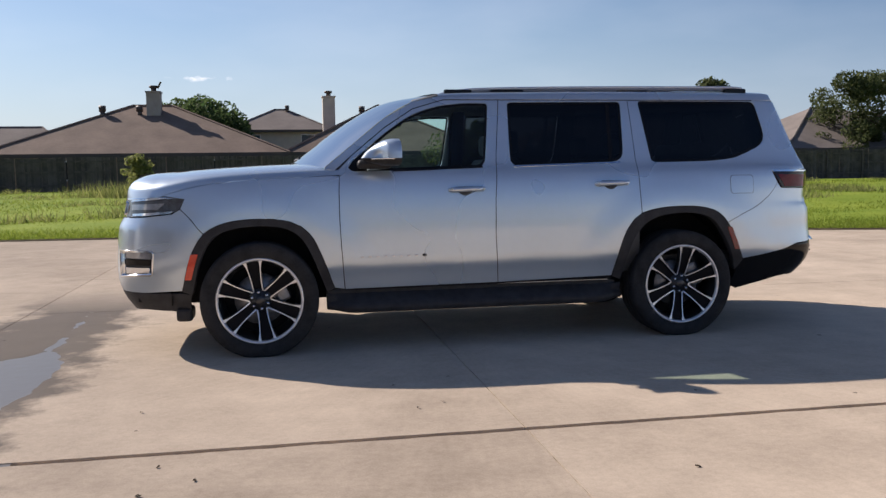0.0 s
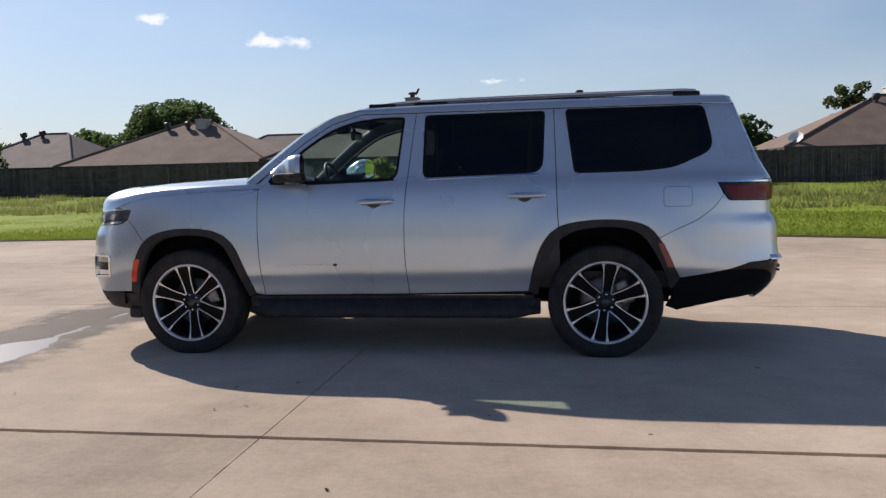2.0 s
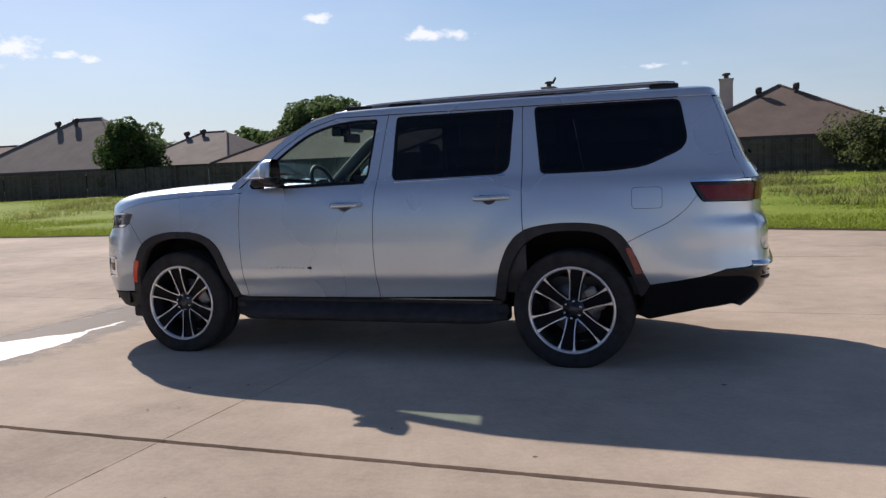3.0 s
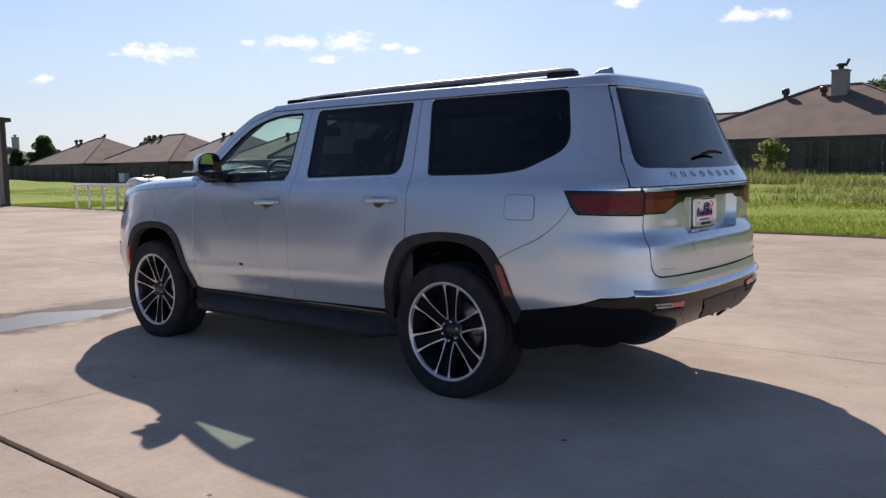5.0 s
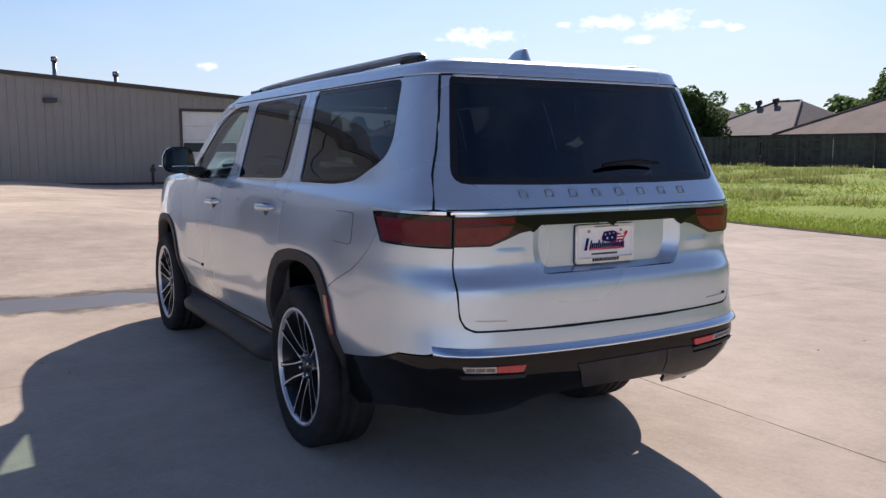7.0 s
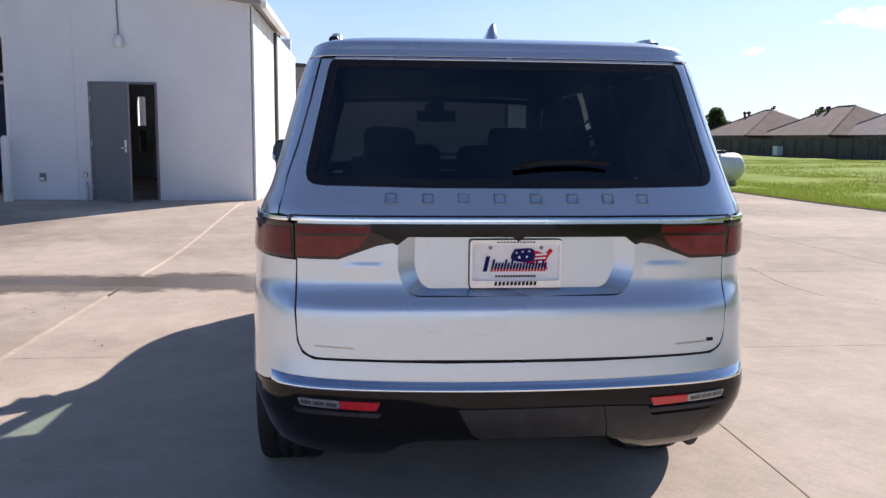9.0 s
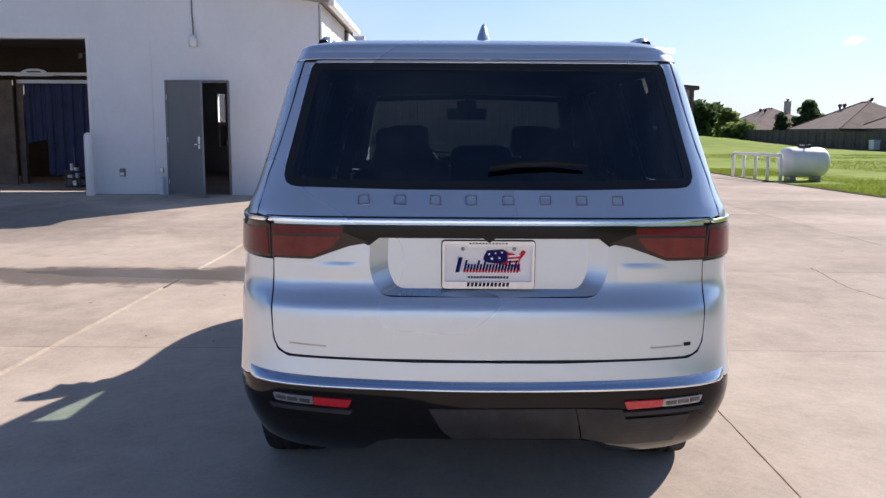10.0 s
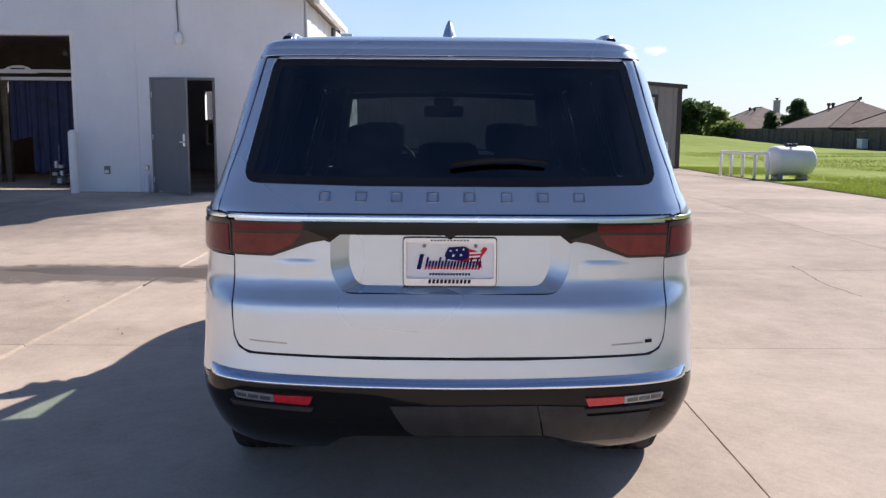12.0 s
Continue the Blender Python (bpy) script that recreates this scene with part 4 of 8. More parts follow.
def build_warehouse():
    X, Y = -31.0, 10.42
    wh = thing("warehouse", "long low beige ribbed metal warehouse with white overhead door", "building")
    y_end = -26.0
    g0, g1, gz = 5.78, 9.33, 3.05
    ribbed_wall("wall", (X, y_end), (X, Y), -0.1, 6.2, 3.45, METAL_WALL, wh, 0.32, 0.035, holes=((g0 - y_end, g1 - y_end, -0.1, gz),))
    ribbed_wall("side_wall", (X, Y), (X - 22, Y), -0.1, 3.45, 3.45, METAL_WALL, wh, 0.32, 0.035)
    ribbed_wall("back_wall", (X - 22, Y), (X - 22, y_end), -0.1, 3.45, 6.2, METAL_WALL, wh, 0.5, 0.035)
    bm = bmesh.new()
    prof = [(Y + 0.22, 3.42), (y_end, 6.22), (y_end, 6.36), (Y + 0.22, 3.58)]
    a = [bm.verts.new((X + 0.22, y, z)) for y, z in prof]
    b = [bm.verts.new((X - 22.2, y, z)) for y, z in prof]
    bm.faces.new(a), bm.faces.new(b[::-1])
    for i in range(4):
        bm.faces.new((a[i], a[(i + 1) % 4], b[(i + 1) % 4], b[i]))
    bmesh.ops.recalc_face_normals(bm, faces=bm.faces[:])
    from_bm("roof", bm, METAL_TRIM, wh, "dark brown metal roof edge")
    solid("corner_trim", [((X - 0.02, Y - 0.14, -0.1), (X + 0.06, Y + 0.05, 3.44))], METAL_TRIM, wh, "dark brown corner trim")
    solid("base_trim", [((X, y_end, -0.1), (X + 0.05, g0 - 0.1, 0.10)), ((X, g1 + 0.1, -0.1), (X + 0.05, Y - 0.15, 0.10))], METAL_TRIM, wh)
    # overhead door of five sections, one of them glazed
    door = new("overhead_door")
    door.parent = wh
    door["label"] = "white sectional overhead door with dark window row"
    zs = [-0.02, 0.62, 1.22, 1.84, 2.44, gz]
    for k in range(5):
        if k == 2:
            boxes = [((X - 0.12, g0, zs[2] + 0.01), (X - 0.06, g1, zs[2] + 0.13)), ((X - 0.12, g0, zs[3] - 0.11), (X - 0.06, g1, zs[3]))]
            n = 3
            for q in range(n + 1):
                y = g0 + (g1 - g0) * q / n
                boxes.append(((X - 0.12, max(g0, y - 0.05), zs[2] + 0.131), (X - 0.06, min(g1, y + 0.05), zs[3] - 0.111)))
            solid("glazed_section", boxes, WHITE_PAINT, door)
            for q in range(n):
                y = g0 + (g1 - g0) * q / n
                solid("pane", [((X - 0.10, y + 0.051, zs[2] + 0.132), (X - 0.085, y + (g1 - g0) / n - 0.051, zs[3] - 0.112))], WINDOW_DARK, door)
        else:
            solid("section", [((X - 0.12, g0, zs[k] + 0.01), (X - 0.06, g1, zs[k + 1]))], WHITE_PAINT, door, "", 0.008)
    solid("jamb", [((X - 0.1, g0 - 0.12, -0.1), (X + 0.05, g0, gz + 0.12)), ((X - 0.1, g1, -0.1), (X + 0.05, g1 + 0.12, gz + 0.12)), ((X - 0.1, g0, gz), (X + 0.05, g1, gz + 0.12))], METAL_TRIM, wh, "brown door surround")
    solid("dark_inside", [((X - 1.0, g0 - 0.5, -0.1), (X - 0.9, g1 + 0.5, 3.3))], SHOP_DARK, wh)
    for y, z, h in ((1.2, 4.75, 0.55), (3.6, 4.45, 0.35), (8.9, 3.6, 0.35)):
        bm = bmesh.new()
        add_tube(bm, [(X - 2.5, y, 3.3), (X - 2.5, y, z + h - 0.2)], 0.09, 10)
        add_tube(bm, [(X - 2.5, y, z + h - 0.22), (X - 2.5, y, z + h - 0.02)], 0.13, 10)
        from_bm("roof_pipe", bm, STEEL, wh, "grey metal vent pipe", True)
    flood = thing("flood_light", "small dark flood light on the warehouse wall", "lamp")
    solid("bracket", [((X, 0.66, 3.34), (X + 0.1, 0.78, 3.44))], METAL_TRIM, flood)
    solid("head", [((X + 0.06, 0.46, 3.26), (X + 0.30, 0.98, 3.44))], TRIM_DARK, flood, "", 0.03)
    for y, x in ((9.7, X + 0.7), (6.0, X + 0.5)):
        b = thing("bollard", "white painted steel bollard beside the overhead door", "bollard", "bollards by the warehouse door")
        v, f = lathe([(0.08, -0.3), (0.08, 1.10), (0.05, 1.16), (0.0, 1.17)], 16, "z")
        put("post", mesh_data("post", [(p[0] + x, p[1] + y, p[2]) for p in v], f, WHITE_PAINT), b)
    tap = thing("standpipe", "dark standpipe in front of the warehouse wall", "pipe")
    bm = bmesh.new()
    add_tube(bm, [(X + 0.6, 4.4, -0.1), (X + 0.6, 4.4, 0.75), (X + 0.75, 4.4, 0.8)], 0.06, 8)
    from_bm("pipe", bm, METAL_TRIM, tap, "", True)
    solid("valve", [((X + 0.5, 4.3, 0.55), (X + 0.7, 4.5, 0.7))], METAL_TRIM, tap, "", 0.02)


def hip_house(cx, cy, wx, wy, eave, ridge, along="x", inner=None, roof=SHINGLE, chimney=None, vents=(), label="single-storey brick house with a brown shingle hip roof", storeys=1):
    """A house under a hip roof; chimney (x, y, top, white); vents are (u, v) on the near slope."""
    h = thing("house", label, "house", "houses behind the fence")
    x0, x1, y0, y1 = cx - wx / 2, cx + wx / 2, cy - wy / 2, cy + wy / 2
    base = 0.3
    t = 0.25
    solid("wall", [((x0 + 0.5, y0 + 0.5, base - 0.6), (x1 - 0.5, y0 + 0.5 + t, eave)), ((x0 + 0.5, y1 - 0.5 - t, base - 0.6), (x1 - 0.5, y1 - 0.5, eave)),
                   ((x0 + 0.5, y0 + 0.5 + t, base - 0.6), (x0 + 0.5 + t, y1 - 0.5 - t, eave)), ((x1 - 0.5 - t, y0 + 0.5 + t, base - 0.6), (x1 - 0.5, y1 - 0.5 - t, eave))], BRICK if storeys == 1 else SIDING, h)
    k = inner if inner is not None else min(wx, wy) / 2 * 0.95
    if along == "x":
        r = [(x0 + k, cy, ridge), (x1 - k, cy, ridge)]
    else:
        r = [(cx, y0 + k, ridge), (cx, y1 - k, ridge)]
    bm = bmesh.new()
    c = [bm.verts.new(p) for p in ((x0, y0, eave), (x1, y0, eave), (x1, y1, eave), (x0, y1, eave))]
    d = [bm.verts.new(p) for p in r]
    if along == "x":
        bm.faces.new((c[0], c[1], d[1], d[0])), bm.faces.new((c[1], c[2], d[1])), bm.faces.new((c[2], c[3], d[0], d[1])), bm.faces.new((c[3], c[0], d[0]))
    else:
        bm.faces.new((c[0], c[1], d[0])), bm.faces.new((c[1], c[2], d[1], d[0])), bm.faces.new((c[2], c[3], d[1])), bm.faces.new((c[3], c[0], d[0], d[1]))
    bm.faces.new(c[::-1])
    ob = from_bm("roof", bm, roof, h)
    solid("fascia", [((x0 - 0.02, y0 - 0.03, eave - 0.2), (x1 + 0.02, y0 + 0.02, eave + 0.02)), ((x0 - 0.03, y0 + 0.02, eave - 0.2), (x0 + 0.02, y1, eave + 0.02)), ((x1 - 0.02, y0 + 0.02, eave - 0.2), (x1 + 0.03, y1, eave + 0.02))], METAL_TRIM, h, "brown eave board")
    # ridge and hip caps
    bm = bmesh.new()
    for a, b in ((r[0], r[1]), ((x0, y0, eave), r[0]), ((x1, y0, eave), r[1] if along == "x" else r[0])):
        add_tube(bm, [a, b], 0.09, 6)
    from_bm("ridge_cap", bm, roof, h)
    for k2, (px, py, top, white) in enumerate(chimney or ()):
        bm = bmesh.new()
        add_box(bm, (px - 0.42, py - 0.42, 2.5), (px + 0.42, py + 0.42, top), 0.02)
        add_box(bm, (px - 0.47, py - 0.47, top), (px + 0.47, py + 0.47, top + 0.10), 0.02)
        ch = from_bm("chimney", bm, SIDING if white else CHIMNEY, h, "pale chimney with a metal cap" if white else "taupe chimney with a metal cap")
        bm = bmesh.new()
        add_tube(bm, [(px, py, top + 0.1), (px, py, top + 0.32)], 0.16, 10)
        add_tube(bm, [(px, py, top + 0.32), (px, py, top + 0.46)], 0.27, 10)
        if not white:
            add_box(bm, (-0.03, -0.20, 0.0), (0.03, 0.20, 0.46), 0.02, Matrix.Translation((px + 0.24, py, top + 0.30)) @ Matrix.Rotation(radians(28), 4, "Y"))
        from_bm("chimney_cap", bm, VENT_DARK, ch, "", True)
    n = Vector((0, -(ridge - eave), wy / 2)).normalized() if along == "x" else Vector((0, -(ridge - eave), k)).normalized()
    for u, v in vents:
        yv = y0 + (cy - y0) * v if along == "x" else y0 + k * v
        z = eave + (ridge - eave) * v
        bm = bmesh.new()
        add_tube(bm, [(u, yv, z - 0.2), (u, yv, z + 0.32)], 0.14, 10)
        add_tube(bm, [(u - 0.18, yv, z + 0.36), (u + 0.18, yv, z + 0.36)], 0.2, 10)
        from_bm("roof_vent", bm, VENT_DARK, h, "dark metal roof vent", True)
    for q in range(2):
        wxp = cx + (-0.25 + 0.5 * q) * wx
        bm = bmesh.new()
        add_box(bm, (wxp - 0.6, y0 + 0.44, eave - 1.5), (wxp + 0.6, y0 + 0.52, eave - 0.35))
        w = from_bm("window", bm, WHITE_PAINT, h)
        bm = bmesh.new()
        add_box(bm, (wxp - 0.52, y0 + 0.43, eave - 1.42), (wxp + 0.52, y0 + 0.45, eave - 0.43))
        from_bm("pane", bm, WINDOW_DARK, w)
    return h


def build_houses():
    hip_house(-9.4, 50.0, 17.0, 13.5, 2.55, 5.75, "x", 7.3, chimney=[(-9.15, 48.9, 6.45, False)], vents=[(-12.2, 0.80), (-10.0, 0.80)])
    hip_house(5.0, 50.0, 12.5, 13.0, 2.55, 5.75, "y", 6.0, chimney=[(1.9, 52.3, 6.5, True)], vents=[(3.80, 0.78), (5.9, 0.83)])
    hip_house(-1.4, 70.0, 9.0, 9.0, 5.0, 7.0, "x", 4.0, roof=SHINGLE_GREY, vents=[(-0.8, 0.9)], label="two-storey pale house with a grey hip roof", storeys=2)
    hip_house(21.4, 50.0, 16.0, 12.5, 2.5, 5.75, "x", 7.0, chimney=[(21.6, 51.0, 6.25, True)], vents=[(20.0, 0.85), (22.8, 0.85)])
    hip_house(38.0, 49.5, 14.0, 13.0, 2.5, 5.6, "x", 6.0, roof=SHINGLE_GREY, vents=[(37.0, 0.6)])
    hip_house(-26.0, 52.5, 15.5, 13.0, 2.5, 5.6, "x", 6.6, chimney=[(-25.4, 51.9, 5.75, True)], vents=[(-28.0, 0.85), (-26.4, 0.85)])
    hip_house(-38.0, 53.0, 10.0, 12.0, 2.5, 5.2, "x", 3.9, roof=SHINGLE_GREY, vents=[(-40.0, 0.84), (-38.6, 0.88)])
    hip_house(-47.0, 49.0, 16.0, 12.0, 2.4, 6.6, "x", 6.8, roof=SHINGLE_GREY, vents=[(-49.4, 0.84), (-47.8, 0.88)])
    hip_house(-23.0, 66.0, 14.0, 12.0, 2.5, 5.3, "x", 4.2, roof=SHINGLE_GREY)
    hip_house(-64.0, 56.0, 16.0, 13.0, 2.2, 5.2, "x", 6.0, vents=[(-66.0, 0.8), (-64.0, 0.8)])
    hip_house(-98.6, 51.2, 15.0, 13.0, 2.3, 5.6, "x", 6.6, chimney=[(-103.2, 54.0, 5.6, False)], vents=[(-102.6, 0.80), (-101.4, 0.80)])
    hip_house(-105.5, 53.5, 8.0, 12.0, 2.3, 5.2, "x", 1.0)
    hip_house(-85.0, 53.5, 16.0, 13.0, 2.3, 5.6, "x", 6.2, vents=[(-88.4, 0.85), (-87.0, 0.85)])
    hip_house(-75.0, 55.0, 12.0, 12.0, 2.3, 5.3, "x", 4.5, roof=SHINGLE_GREY, vents=[(-77.0, 0.9), (-75.4, 0.9)])
    hip_house(-135.6, 53.5, 21.0, 13.0, 2.3, 5.9, "x", 9.0, chimney=[(-133.2, 55.5, 6.9, True)], vents=[(-137.0, 0.85), (-134.0, 0.8)])
    hip_house(-158.0, 45.0, 16.0, 12.0, 2.2, 4.4, "x", 5.0, vents=[(-158.0, 0.8)])


def build_fence():
    """Weathered board fence behind the field: posts as parts, rails by the stretch, the countless boards as one sheet of stuff."""
    rng = random.Random(11)
    bm = bmesh.new()
    add_box(bm, (-0.045, -0.07, -0.3), (0.045, -0.022, 1.84), 0.006)
    post_ob = from_bm("fence_post", bm, FENCE_WOOD)
    post_me = post_ob.data
    bpy.data.objects.remove(post_ob)
    bm = bmesh.new()
    add_box(bm, (-2.44, -0.022, 0.0), (0.0, 0.018, 0.085), 0.004)
    rail_ob = from_bm("fence_rail", bm, FENCE_WOOD)
    rail_me = rail_ob.data
    bpy.data.objects.remove(rail_ob)
    for name, path, label in (("fence", [(42.0, 40.5), (0.0, 40.5), (-48.0, 40.8)], "weathered grey-brown wooden board fence behind the field"),
                              ("far_fence", [(-48.0, 40.8), (-85.0, 41.3), (-120.0, 43.4)], "dark weathered board fence far across the field")):
        fence = thing(name, label, "fence")
        verts, faces = [], []
        for (xa, ya), (xb, yb) in zip(path, path[1:]):
            d = Vector((xb - xa, yb - ya, 0))
            n = int(d.length / 2.44)
            yaw = math.degrees(math.atan2(d.y, d.x))
            for k in range(n):
                p = Vector((xa, ya, 0)) + d * (k / n)
                z = height(p.x, p.y) + 0.02 * rng.uniform(-1, 1)
                m = pose(p.x, p.y, z, rng.uniform(-0.8, 0.8), rng.uniform(-0.4, 0.4), yaw + 180)
                put("fence_post", post_me, fence, at=pose(p.x, p.y, z, 0, 0, yaw + 180))
                if name == "fence":
                    for h in (0.35, 1.05, 1.6):
                        put("fence_rail", rail_me, fence, at=m @ Matrix.Translation((0, 0, h)))
                tone = rng.uniform(-0.03, 0.03)
                for q in range(17):
                    x = -2.435 + 0.1435 * q + rng.uniform(-0.004, 0.004)
                    y, top = 0.02 + rng.uniform(0, 0.01), 1.86 + tone + rng.uniform(-0.03, 0.03)
                    b = len(verts)
                    for cx, cy, cz in ((x, y, -0.25), (x + 0.138, y, -0.25), (x + 0.138, 0.045, -0.25), (x, 0.045, -0.25), (x, y, top), (x + 0.138, y, top), (x + 0.138, 0.045, top), (x, 0.045, top)):
                        verts.append(m @ Vector((cx, cy, cz)))
                    faces.extend([tuple(b + i for i in f) for f in ((0, 3, 2, 1), (4, 5, 6, 7), (0, 1, 5, 4), (1, 2, 6, 5), (2, 3, 7, 6), (3, 0, 4, 7))])
        boards = put("fence_boarding", mesh_data("fence_boarding", verts, faces, FENCE_WOOD, False), fence)
        boards["kind"] = "stuff"


# ---- plants ----
def leaf_cloud(rng, blobs, count, size):
    """Small leaf cards scattered over lumps; blobs are (x, y, z, r, squash)."""
    verts, faces = [], []
    weights = [b[3] ** 2 for b in blobs]
    for k in range(count):
        x, y, z, r, sq = rng.choices(blobs, weights)[0]
        d = Vector((rng.gauss(0, 1), rng.gauss(0, 1), rng.gauss(0, 1))).normalized()
        rad = r * (0.62 + 0.42 * rng.random() ** 0.6)
        c = Vector((x + d.x * rad, y + d.y * rad, z + d.z * rad * sq))
        s = size * rng.uniform(0.6, 1.4)
        a = (d + 0.9 * Vector((rng.gauss(0, 1), rng.gauss(0, 1), rng.gauss(0, 1))).normalized()).normalized().orthogonal().normalized()
        b = a.cross(Vector((rng.gauss(0, 1), rng.gauss(0, 1), rng.gauss(0, 1)))).normalized()
        i = len(verts)
        verts.extend([c - a * s, c + b * s * 0.55, c + a * s, c - b * s * 0.55])
        faces.append((i, i + 1, i + 2, i + 3))
    return verts, faces


def tree(name, x, y, tall, wide, seed, leaf=None, kind="round", count=3500, size=0.22, label="dense dark green tree", category="tree", trunk=True):
    rng = random.Random(seed)
    base = height(x, y) - 0.1
    t = thing(name, label, category, "trees round the houses" if category == "tree" else "")
    r = wide / 2
    blobs = []
    if kind == "round":
        rise = min(tall * 0.46, r * 1.25)
        zc = base + tall - rise
        for k in range(46):
            a, e = rng.uniform(0, 2 * math.pi), rng.uniform(-1.0, 1.35)
            d = rng.uniform(0.35, 0.84)
            blobs.append((x + r * d * math.cos(a) * math.cos(e), y + r * d * math.sin(a) * math.cos(e), zc + rise * d * math.sin(e), r * rng.uniform(0.14, 0.34), 0.85))
        blobs.append((x, y, zc, r * 0.55, rise / r * 0.9))
    elif kind == "dome":
        rise = tall * 0.52
        zc = base + tall - rise * 1.02
        for k in range(90):
            f = (k + 0.5) / 90
            e = math.asin(1 - 1.45 * f)
            a = k * 2.39996 + rng.uniform(-0.2, 0.2)
            d = rng.uniform(0.74, 0.84)
            blobs.append((x + r * d * math.cos(a) * math.cos(e), y + r * d * math.sin(a) * math.cos(e), zc + rise * d * math.sin(e), r * rng.uniform(0.15, 0.22), 0.85))
        blobs.append((x, y, zc, r * 0.7, rise / r))
    elif kind == "peak":
        for k in range(7):
            f = k / 7
            blobs.append((x + 0.1 * r * rng.uniform(-1, 1), y + 0.1 * r * rng.uniform(-1, 1), base + tall * (0.22 + 0.70 * f), r * min(0.62, 0.75 * (1 - f) + 0.12), 0.9))
        for k in range(70):
            f = rng.random()
            a = rng.uniform(0, 2 * math.pi)
            d = r * min(1.0, 1.35 * (1 - f) + 0.12) * rng.uniform(0.45, 0.85)
            blobs.append((x + d * math.cos(a), y + d * math.sin(a), base + tall * (0.16 + 0.78 * f), r * rng.uniform(0.14, 0.26), 0.8))
    elif kind == "cone":
        for k in range(30):
            f = rng.random()
            a = rng.uniform(0, 2 * math.pi)
            d = r * (1 - f) * rng.uniform(0.3, 0.9)
            blobs.append((x + d * math.cos(a), y + d * math.sin(a), base + tall * (0.12 + 0.84 * f), r * (0.18 + 0.28 * (1 - f)), 0.7))
    else:
        for k in range(60):
            f = rng.random()
            a = rng.uniform(0, 2 * math.pi)
            d = r * rng.uniform(0.1, 0.9) * (1 - 0.55 * abs(f - 0.4))
            blobs.append((x + d * math.cos(a), y + d * math.sin(a), base + tall * (0.22 + 0.72 * f), r * rng.uniform(0.14, 0.30), 0.8))
    v, f = leaf_cloud(rng, blobs, count, size)
    put("crown", mesh_data("crown", v, f, leaf or LEAF_DARK, False), t)
    if trunk:
        bm = bmesh.new()
        h = tall * 0.62
        add_tube(bm, [(x, y, base - 0.2), (x + 0.03 * tall * rng.uniform(-1, 1), y, base + h * 0.5), (x, y + 0.02, base + h)], [0.035 * tall, 0.026 * tall, 0.010 * tall], 8)
        for k in range(6):
            a = 2 * math.pi * k / 6 + rng.random()
            z0 = base + tall * rng.uniform(0.25, 0.5)
            add_tube(bm, [(x, y, z0), (x + 0.35 * r * math.cos(a), y + 0.35 * r * math.sin(a), z0 + 0.14 * tall), (x + 0.7 * r * math.cos(a), y + 0.7 * r * math.sin(a), z0 + 0.22 * tall)], [0.014 * tall, 0.009 * tall, 0.004 * tall], 6)
        from_bm("trunk", bm, BARK, t, "", True)
    return t


